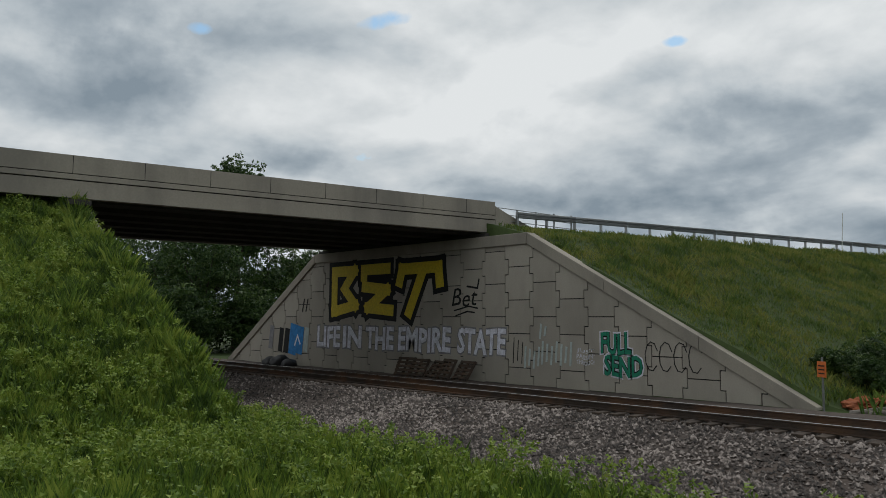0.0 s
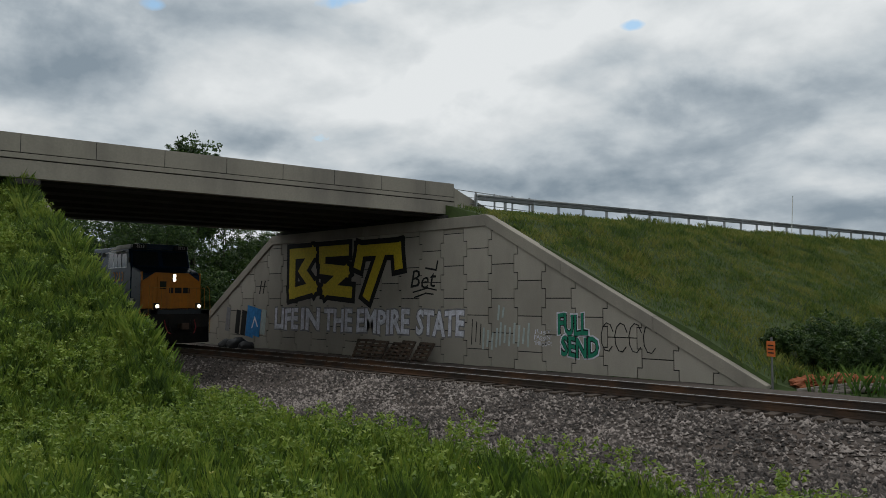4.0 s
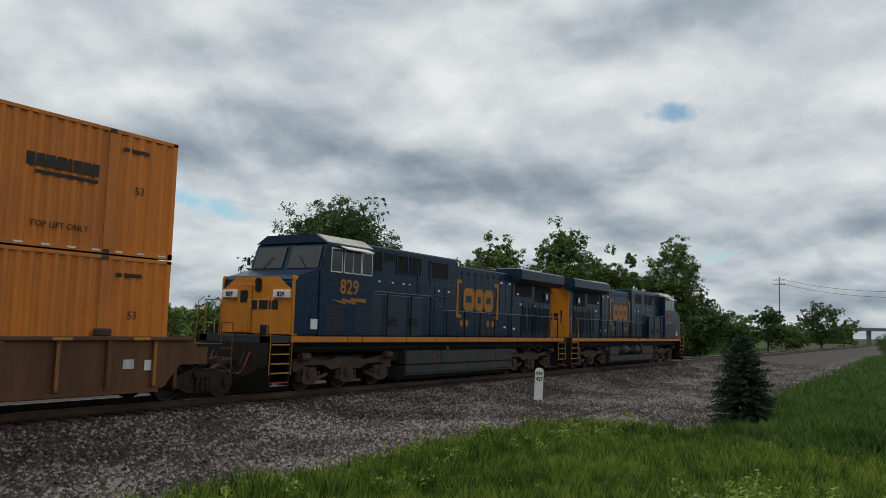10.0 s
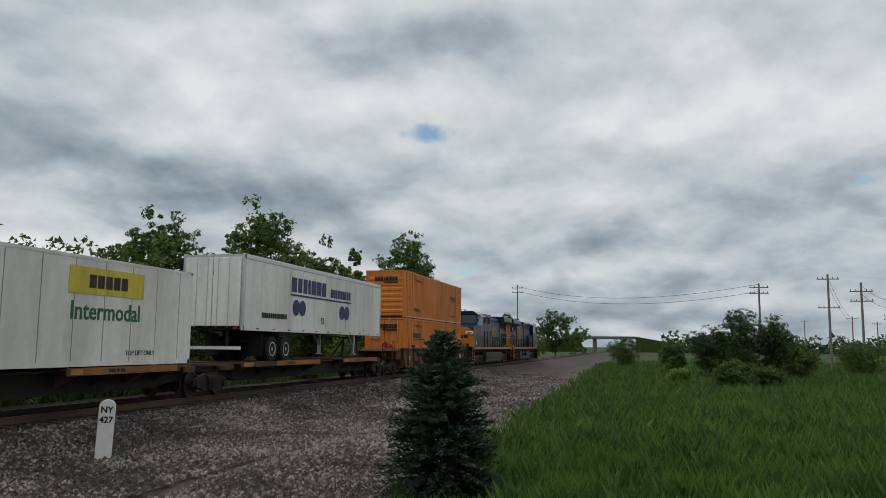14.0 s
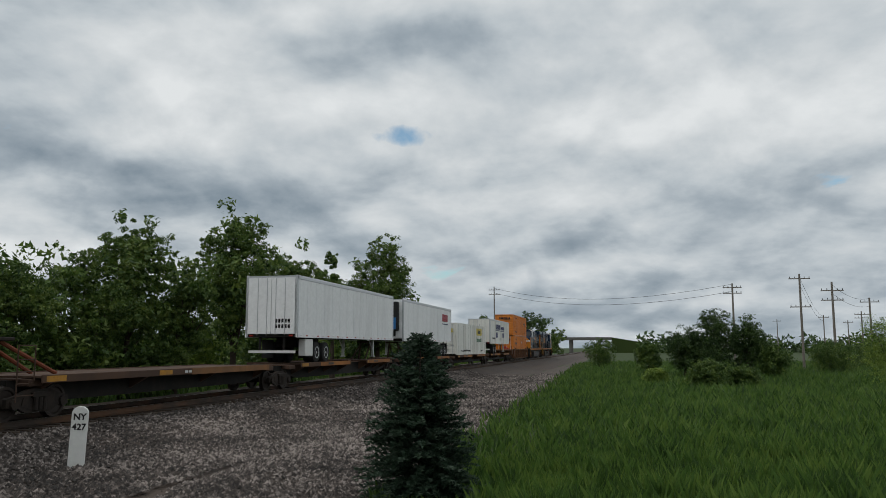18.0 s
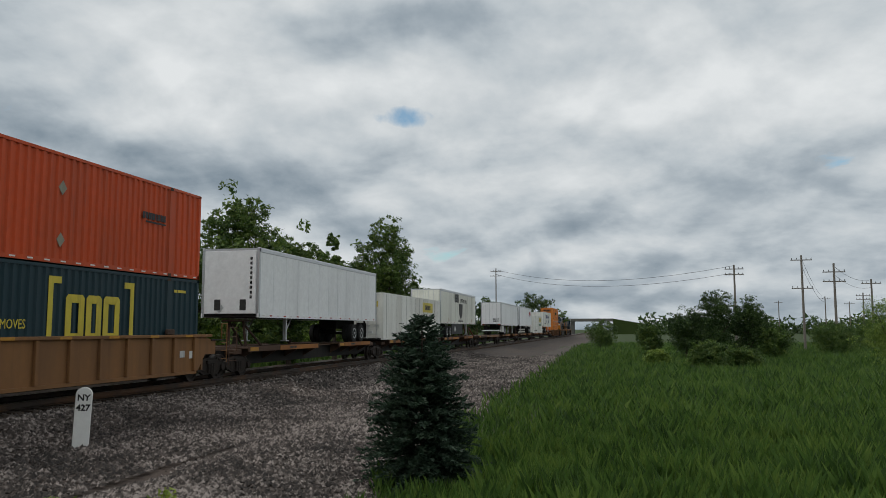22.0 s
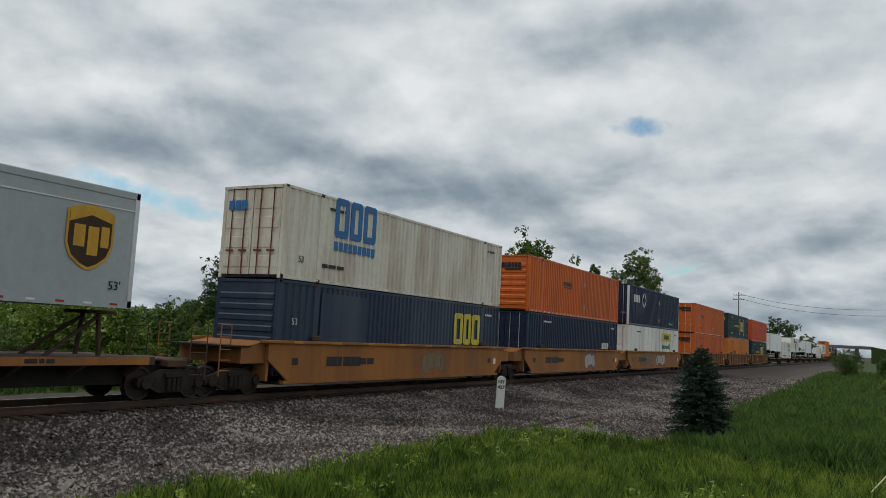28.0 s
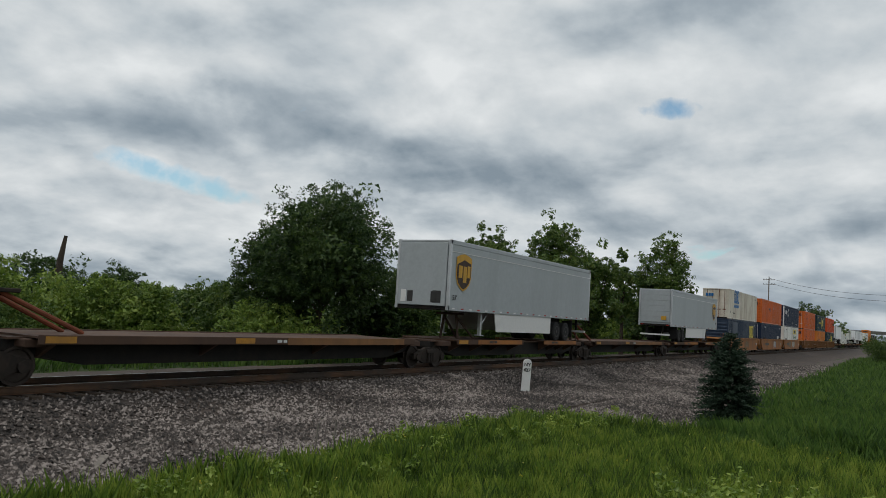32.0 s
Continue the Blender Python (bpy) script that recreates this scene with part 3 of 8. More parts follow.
def build_guardrail():
    ob = empty("guardrail", pose(0, 0, 0), "galvanised steel guardrail on posts along the road", "guardrail")
    ys = np.arange(28.2, 110, 1.9)

    def crest(y):
        return 6.5 + 0.012 * abs(y - TRACK_Y) + 0.0
    for y in ys:
        e = road_edge(y) + 0.1
        bm = B()
        box(bm, e - 0.06, e + 0.06, y - 0.05, y + 0.05, crest(y) - 0.7, crest(y) + 0.72)
        part("post", bm, M["steel"], ob)
    for a, b in zip(ys[::2], ys[2::2]):
        bm = B()
        prof = [(0, 0), (0.05, 0.04), (0.05, 0.10), (0, 0.14), (0, 0.17), (0.05, 0.21), (0.05, 0.27), (0, 0.31)]
        pa, pb = [[bm.verts.new((road_edge(yy) + 0.17 + oo, yy, crest(yy) + 0.42 + zz)) for oo, zz in prof] for yy in (a + 0.01, b - 0.01)]
        for k in range(len(prof) - 1):
            bm.faces.new((pa[k], pb[k], pb[k + 1], pa[k + 1]))
        bmesh.ops.solidify(bm, geom=bm.faces[:], thickness=0.006)
        part("beam", bm, M["steel"], ob)
    # pipe railing next to the bridge end
    for z in (0.3, 0.6, 0.9):
        part("pipe_rail", rod(B(), (road_edge(27.2) - 0.12, 27.2, 6.62 + z), (road_edge(32) - 0.1, 32.0, 6.5 + z), 0.022, 6), M["steel"], ob)
    for y in np.arange(27.2, 32.1, 1.2):
        part("rail_post", box(B(), road_edge(y) - 0.15, road_edge(y) - 0.07, y - 0.03, y + 0.03, 5.9, 7.5), M["steel"], ob)


build_guardrail()


# ---- track ----
def build_bed():
    xs = axis_steps(-900, 1400, -60, 90, 0.8)
    prof = [(-7.4, -0.97), (-6.2, -0.84), (-4.6, -0.80), (-3.5, -0.76), (-2.6, -0.56), (-2.0, -0.40), (-1.35, -0.275), (0, -0.25), (1.35, -0.275), (2.0, -0.38), (2.8, -0.57), (3.8, -0.75), (5.2, -0.80), (6.6, -0.72), (8.1, -0.70), (8.3, -1.05)]
    ys = np.concatenate([np.linspace(a[0], b[0], 5)[:-1] for a, b in zip(prof, prof[1:])] + [[prof[-1][0]]])
    zs = np.interp(ys, [p[0] for p in prof], [p[1] for p in prof])
    gx, gy = np.meshgrid(xs, ys, indexing="ij")
    gz = np.broadcast_to(zs, gx.shape) + 0.025 * np.sin(gx * 2.1 + gy * 3) * np.cos(gx * 0.7 - gy * 1.9)
    yy = gy + np.where(gy < -6, 0.5 * np.sin(gx * 0.35) + 0.3 * np.sin(gx * 0.9), 0)
    v = np.stack([gx, TRACK_Y + yy, gz], -1).reshape(-1, 3)
    n = len(ys)
    i = (np.arange(len(xs) - 1)[:, None] * n + np.arange(n - 1)).ravel()
    ob = new("track_bed", raw_mesh("track_bed", v, np.stack([i, i + n, i + n + 1, i + 1], 1), M["ballast"], True))
    tagged(ob, "grey crushed stone ballast bed under the track", "ballast", kind="structure")
    return ob


build_bed()


def verge(x):
    """The ragged edge between gravel and grass on the viewer's side."""
    s = ease(19.0, 25.0, x)
    return (10.35 + 0.35 * np.sin(x * 0.35)) * (1 - s) + np.minimum(6.0 + 0.018 * (x - 24), 9.0) * s + 0.22 * np.sin(x * 0.9 + 1) + 0.12 * np.sin(x * 2.3)


def verge_height(x, y):
    return np.maximum(land(x, y), -1.4) + 0.035 * np.sin(x * 1.7 + y * 2.3) * np.cos(x * 0.6 - y * 1.3) + 0.05


def build_verge():
    xs = axis_steps(17.5, 420, 17.5, 60, 0.5)
    n = 14
    v = []
    for x in xs:
        y0, y1 = float(verge(x)) - 0.5, 10.7
        for k in range(n):
            y = y0 + (y1 - y0) * k / (n - 1)
            z = float(verge_height(x, y))
            v.append((x, y, z - (0.25 if k == n - 1 else 0) - (0.1 if k == 0 else 0)))
    i = (np.arange(len(xs) - 1)[:, None] * n + np.arange(n - 1)).ravel()
    ob = new("gravel_verge", raw_mesh("gravel_verge", np.array(v), np.stack([i, i + n, i + n + 1, i + 1], 1), M["gravel"], True))
    tagged(ob, "brownish grey gravel verge beside the track", "gravel", kind="structure")


build_verge()


def build_track():
    ob = empty("railway_track", pose(0, TRACK_Y, 0), "single railway track with rusty rails on timber ties", "track")
    for s in (-1, 1):
        c = 0.7525 * s
        bm = B()
        prism(bm, [(c - 0.07, -0.18), (c + 0.07, -0.18), (c + 0.07, -0.165), (c + 0.012, -0.14), (c + 0.012, -0.045), (c + 0.036, -0.035), (c + 0.036, -0.006),
                   (c - 0.036, -0.006), (c - 0.036, -0.035), (c - 0.012, -0.045), (c - 0.012, -0.14), (c - 0.07, -0.165)], -900, 1400, "x")
        r = part("rail", bm, M["rail"], ob)
        bm = B()
        prism(bm, [(c - 0.034, -0.006), (c + 0.034, -0.006), (c + 0.028, 0.0), (c - 0.028, 0.0)], -900, 1400, "x")
        part("running_surface", bm, M["railhead"], r, "polished steel running surface")
    return ob


track = build_track()


# ---- train materials ----
M["loco_blue"] = surface("dark_blue_paint", (0.0055, 0.025, 0.056), 0.30, 0.0, grain=5, spread=0.18, stain=(0.012, 0.018, 0.027), stain_amount=0.5, stain_scale=0.7, bump=0.16, bump_scale=2.2, streak=4)
M["loco_blue"].node_tree.nodes["Principled BSDF"].inputs["Specular IOR Level"].default_value = 0.16
M["loco_grime"] = surface("dusty_grey_blue_paint", (0.026, 0.032, 0.038), 0.55, 0.0, grain=6, spread=0.2, stain=(0.05, 0.045, 0.04), stain_amount=0.5, stain_scale=0.9, streak=3)
M["loco_dusty"] = surface("dusty_blue_paint", (0.0065, 0.021, 0.042), 0.38, 0.0, grain=6, spread=0.2, stain=(0.022, 0.027, 0.031), stain_amount=0.5, stain_scale=0.6, bump=0.12, bump_scale=3, streak=2)
M["loco_orange"] = surface("orange_yellow_paint", (0.54, 0.19, 0.013), 0.5, 0.0, grain=6, spread=0.12, stain=(0.22, 0.10, 0.03), stain_amount=0.45, stain_scale=1.2, streak=4)
M["logo_gold"] = surface("gold_lettering", (0.36, 0.145, 0.018), 0.55, grain=12, spread=0.15, stain=(0.2, 0.11, 0.03), stain_amount=0.35)
M["cream"] = surface("cream_roof_paint", (0.55, 0.52, 0.44), 0.6, stain=(0.3, 0.27, 0.22), stain_amount=0.5)
M["underframe"] = surface("dusty_black_underframe", (0.012, 0.011, 0.010), 0.8, 0.1, grain=10, spread=0.3, stain=(0.03, 0.023, 0.017), stain_amount=0.5, stain_scale=1.4)
M["bogie"] = surface("brown_dusty_bogie_steel", (0.068, 0.044, 0.033), 0.85, 0.1, grain=10, spread=0.35, stain=(0.095, 0.060, 0.042), stain_amount=0.6, stain_scale=2.0)
M["freight_bogie"] = surface("black_brown_bogie_steel", (0.024, 0.019, 0.016), 0.85, 0.1, grain=10, spread=0.35, stain=(0.05, 0.034, 0.024), stain_amount=0.5, stain_scale=2.0)
M["tank"] = surface("dark_grey_tank_paint", (0.036, 0.035, 0.034), 0.6, grain=8, spread=0.15, stain=(0.075, 0.065, 0.055), stain_amount=0.45, stain_scale=1.0)
M["wheel"] = surface("worn_wheel_steel", (0.045, 0.036, 0.031), 0.5, 0.6, grain=15, spread=0.2)
M["grille"] = surface("black_mesh_grille", (0.008, 0.008, 0.009), 0.8, grain=60, spread=0.5, bump=0.6, bump_scale=90)
M["white_tag"] = surface("white_paint", (0.70, 0.70, 0.68), 0.6, spread=0.05, stain=(0.45, 0.43, 0.4), stain_amount=0.35)
M["black_paint"] = surface("black_paint", (0.012, 0.012, 0.013), 0.55, spread=0.1)
M["rubber"] = surface("tyre_rubber", (0.02, 0.02, 0.02), 0.9, grain=20)
M["red"] = surface("red_paint", (0.35, 0.03, 0.02), 0.6)
M["lamp"] = glow("headlight", (1.0, 0.86, 0.62), 3.0)
M["hose"] = surface("red_air_hose", (0.22, 0.03, 0.035), 0.7)
M["yellow"] = surface("safety_yellow_paint", (0.44, 0.21, 0.025), 0.55, stain=(0.20, 0.11, 0.04), stain_amount=0.5, stain_scale=1.5)
# handrail paint made pale: the light along the rail is in its colour
M["rail_paint"] = surface("lit_blue_grey_rail_paint", (0.12, 0.15, 0.19), 0.4, 0.3)
M["alu"] = surface("bare_aluminium", (0.55, 0.56, 0.57), 0.4, 0.7, grain=15, spread=0.1)
g = bpy.data.materials.new("cab_glass")
g.use_nodes = True
gb = g.node_tree.nodes["Principled BSDF"]
gb.inputs["Base Color"].default_value, gb.inputs["Roughness"].default_value = (0.02, 0.025, 0.028, 1), 0.05
M["glass"] = g


def paint(name, rgb, dirt=(0.12, 0.09, 0.07), amount=0.35, rough=0.5, scale=0.5, runs=0.6):
    return surface(name, rgb, rough, 0.0, grain=5, spread=0.07, stain=dirt, stain_amount=amount, stain_scale=scale, bump=0.06, bump_scale=12, streak=5, runs=runs)


M["orange_box"] = paint("orange_container_paint", (0.63, 0.195, 0.024), (0.24, 0.10, 0.04), 0.42)
M["red_orange_box"] = paint("red_orange_container_paint", (0.56, 0.072, 0.012), (0.2, 0.06, 0.03), 0.35)
M["deep_orange_box"] = paint("deep_orange_container_paint", (0.60, 0.120, 0.014), (0.2, 0.07, 0.03), 0.4)
M["teal_box"] = paint("dark_teal_container_paint", (0.008, 0.032, 0.042), (0.03, 0.05, 0.06), 0.3)
M["navy_box"] = paint("navy_container_paint", (0.009, 0.020, 0.052), (0.028, 0.038, 0.062), 0.3)
M["slate_box"] = paint("faded_slate_blue_container_paint", (0.018, 0.034, 0.066), (0.08, 0.10, 0.13), 0.5)
M["cream_box"] = paint("weathered_off_white_container_paint", (0.70, 0.66, 0.56), (0.28, 0.17, 0.09), 0.48, scale=0.9, runs=0.4)
M["white_box"] = paint("white_trailer_paint", (0.78, 0.78, 0.73), (0.44, 0.41, 0.35), 0.5, runs=0.22)
M["cool_white_box"] = paint("clean_white_trailer_paint", (0.82, 0.83, 0.83), (0.5, 0.5, 0.5), 0.3, runs=0.12)
M["grey_box"] = paint("light_grey_trailer_paint", (0.37, 0.40, 0.41), (0.28, 0.30, 0.30), 0.35, runs=0.12)
M["silver_box"] = paint("ribbed_off_white_panels", (0.76, 0.76, 0.68), (0.35, 0.33, 0.28), 0.4, runs=0.2)
M["well_brown"] = paint("brown_well_car_paint", (0.138, 0.061, 0.026), (0.055, 0.032, 0.022), 0.6, 0.75)
M["well_tan"] = paint("tan_orange_well_car_paint", (0.225, 0.108, 0.040), (0.12, 0.065, 0.035), 0.5, 0.7)
M["well_yellow"] = paint("dirty_yellow_well_car_paint", (0.34, 0.135, 0.030), (0.17, 0.075, 0.035), 0.65, 0.7)
M["spine_brown"] = paint("rusty_brown_spine_car_steel", (0.070, 0.042, 0.030), (0.13, 0.07, 0.04), 0.5, 0.85)
M["red_orange_rust"] = paint("red_orange_rusty_steel", (0.20, 0.055, 0.025), (0.07, 0.04, 0.03), 0.5, 0.85)
M["faded_spray"] = paint("faded_grey_spray", (0.215, 0.165, 0.105), (0.12, 0.085, 0.05), 0.5, 0.8)
M["pale_spray"] = paint("pale_grey_spray", (0.46, 0.43, 0.37), (0.25, 0.2, 0.15), 0.4, 0.8)
M["seam_grey"] = paint("grey_seam_sealant", (0.36, 0.36, 0.33), amount=0.4)
M["placard"] = paint("worn_khaki_placard", (0.30, 0.285, 0.21), amount=0.4)
M["navy_ink"] = paint("navy_lettering", (0.025, 0.030, 0.12), amount=0.1)
M["black_ink"] = paint("black_lettering", (0.02, 0.018, 0.018), amount=0.15)
M["green_ink"] = paint("green_lettering", (0.02, 0.14, 0.06), amount=0.1)
M["red_ink"] = paint("red_lettering", (0.35, 0.03, 0.05), amount=0.1)
M["blue_ink"] = paint("blue_lettering", (0.02, 0.15, 0.38), amount=0.2)
M["gold_ink"] = paint("gold_lettering_faded", (0.62, 0.50, 0.05), amount=0.2)
M["pale_ink"] = paint("pale_grey_lettering", (0.55, 0.56, 0.55), amount=0.2)
M["brown_ink"] = paint("dark_brown_shield", (0.035, 0.014, 0.006), amount=0.1)
M["amber_ink"] = paint("amber_shield_rim", (0.55, 0.30, 0.03), amount=0.1)

TRAIN = []          # every keyed thing: object, place along the train, turn


def keyed(ob, u, turn=0):
    TRAIN.append((ob, u, turn))
    return ob


def words(name, body, size, material, parent, m, depth=0.004, stretch=1.0, bold=0.0):
    """Lettering in the built-in face, lying in the plane of m."""
    cu = bpy.data.curves.new(name, "FONT")
    cu.body, cu.size, cu.extrude, cu.align_x, cu.offset = body, size, depth, "CENTER", bold
    cu.resolution_u = 2
    tmp = bpy.data.objects.new(name, cu)
    me = bpy.data.meshes.new_from_object(tmp)
    bpy.data.objects.remove(tmp)
    bpy.data.curves.remove(cu)
    me.materials.append(material)
    me.transform(Matrix.Diagonal((stretch, 1, 1, 1)))
    ob = new(name, me)
    ob.parent = parent
    ob.matrix_local = m
    return ob


def facing(x, y, z, s=-1):
    """Upright lettering on the side of a car: s -1 on its -y side, 1 on its +y side."""
    return pose(x, y, z, 90, 0, 0 if s < 0 else 180)


def bars(name, material, parent, x, z, y, widths, h, gap=0.06, s=-1):
    """Unreadable or brand lettering as plain bars in a row, its middle at x."""
    total = sum(widths) + gap * (len(widths) - 1)
    cx = x - total / 2
    for w in widths:
        bm = B()
        box(bm, cx, cx + w, y - 0.003, y + 0.003, z, z + h)
        part(name, bm, material, parent)
        cx += w + gap


# ---- running gear ----
def wheel_mesh(r, name):
    bm = B()
    prof = [(0.09, 0.05), (0.09, 0.13), (0.03, 0.16), (0.03, r * 0.78), (0.065, r * 0.84), (0.065, r), (-0.05, r), (-0.075, r + 0.025), (-0.085, r + 0.025), (-0.085, r * 0.84), (-0.02, r * 0.78), (-0.02, 0.05)]
    seg = 20
    rings = [[bm.verts.new((rr * math.cos(k * math.tau / seg), o, rr * math.sin(k * math.tau / seg))) for k in range(seg)] for o, rr in prof]
    for a, b in zip(rings, rings[1:]):
        for k in range(seg):
            bm.faces.new((a[k], a[(k + 1) % seg], b[(k + 1) % seg], b[k]))
    bm.faces.new(rings[0][::-1])
    bm.faces.new(rings[-1])
    return mesh_of(name, bm, M["wheel"])


WHEEL_L, WHEEL_F = wheel_mesh(0.53, "wheel"), wheel_mesh(0.44, "wheel")


def axle_mesh(r):
    bm = B()
    rod(bm, (0, -0.7, r), (0, 0.7, r), 0.09, 10)
    return mesh_of("axle", bm, M["freight_bogie"])


AXLE_L, AXLE_F = axle_mesh(0.53), axle_mesh(0.44)


def freight_frame_mesh():
    """Cast sideframe of a two-axle freight bogie, seen from outside."""
    bm = B()
    pts = [(-1.12, 0.36), (-1.12, 0.58), (-0.75, 0.66), (-0.35, 0.80), (0.35, 0.80), (0.75, 0.66), (1.12, 0.58), (1.12, 0.36), (0.80, 0.36), (0.45, 0.20), (-0.45, 0.20), (-0.80, 0.36)]
    prism(bm, pts, -0.07, 0.05, "y")
    for s in (-1, 1):
        rod(bm, (s * 0.89, -0.14, 0.44), (s * 0.89, 0.03, 0.44), 0.14, 10)
        prism(bm, [(s * 0.62, 0.38), (s * 0.30, 0.28), (s * 0.30, 0.66), (s * 0.56, 0.58)], -0.085, -0.072, "y")
    for k in (-0.16, 0, 0.16):
        rod(bm, (k, -0.11, 0.26), (k, -0.11, 0.58), 0.065, 8)
    box(bm, -0.30, 0.30, -0.16, 0.04, 0.58, 0.72, 0.02)
    return mesh_of("sideframe", bm, M["freight_bogie"])


FRAME_F = freight_frame_mesh()


def bolster_mesh():
    bm = B()
    box(bm, -0.22, 0.22, -0.95, 0.95, 0.50, 0.70, 0.02)
    rod(bm, (0, 0, 0.70), (0, 0, 0.80), 0.2, 12)
    return mesh_of("bolster", bm, M["freight_bogie"])


BOLSTER = bolster_mesh()


def freight_bogie(parent, x):
    b = share("bogie", BOLSTER, parent, pose(x, 0, 0))
    for s in (-1, 1):
        share("sideframe", FRAME_F, b, pose(0, s * 0.98, 0, 0, 0, 0 if s < 0 else 180))
        for a in (-0.89, 0.89):
            share("wheel", WHEEL_F, b, pose(a, s * 0.75, 0.44, 0, 0, 0 if s > 0 else 180))
    for a in (-0.89, 0.89):
        share("axle", AXLE_F, b, pose(a, 0, 0))
    return b


def coupler(parent, x, s):
    bm = B()
    box(bm, min(x - s * 0.55, x), max(x - s * 0.55, x), -0.09, 0.09, 0.78, 0.96, 0.02)
    prism(bm, [(x - s * 0.12, -0.16), (x + s * 0.05, -0.18), (x + s * 0.10, -0.02), (x + s * 0.10, 0.12), (x - s * 0.12, 0.16)], 0.74, 1.0, "z")
    part("coupler", bm, M["freight_bogie"], parent)


# ---- locomotive ----
def loco_truck_frame_mesh():
    bm = B()
    pts = [(-2.55, 0.62), (-2.55, 0.98), (-2.1, 1.05), (-1.0, 0.92), (-0.55, 1.0), (0.55, 1.0), (1.0, 0.92), (2.1, 1.05), (2.55, 0.98), (2.55, 0.62), (2.2, 0.62), (1.95, 0.80), (1.1, 0.78), (0.75, 0.62), (0.4, 0.66),
           (-0.4, 0.66), (-0.75, 0.62), (-1.1, 0.78), (-1.95, 0.80), (-2.2, 0.62)]
    prism(bm, pts, -0.09, 0.05, "y")
    for a in (-1.85, 0, 1.85):
        prism(bm, [(a - 0.36, 0.30), (a - 0.30, 0.72), (a + 0.30, 0.72), (a + 0.36, 0.30), (a + 0.2, 0.22), (a - 0.2, 0.22)], -0.15, 0.0, "y")
        rod(bm, (a, -0.20, 0.53), (a, 0.0, 0.53), 0.17, 14)
        rod(bm, (a, -0.22, 0.53), (a, -0.20, 0.53), 0.11, 12)
        for s in (-1, 1):
            for k in range(4):
                rod(bm, (a + s * 0.46, -0.06, 0.32 + k * 0.075), (a + s * 0.46, -0.06, 0.365 + k * 0.075), 0.085, 8)
    for s in (-1, 1):
        rod(bm, (s * 2.0, -0.20, 1.06), (s * 2.38, -0.20, 1.06), 0.13, 10)
        rod(bm, (s * 1.0, -0.11, 0.50), (s * 1.45, -0.11, 0.36), 0.06, 6)
    return mesh_of("truck_frame", bm, M["bogie"])


LOCO_FRAME = loco_truck_frame_mesh()


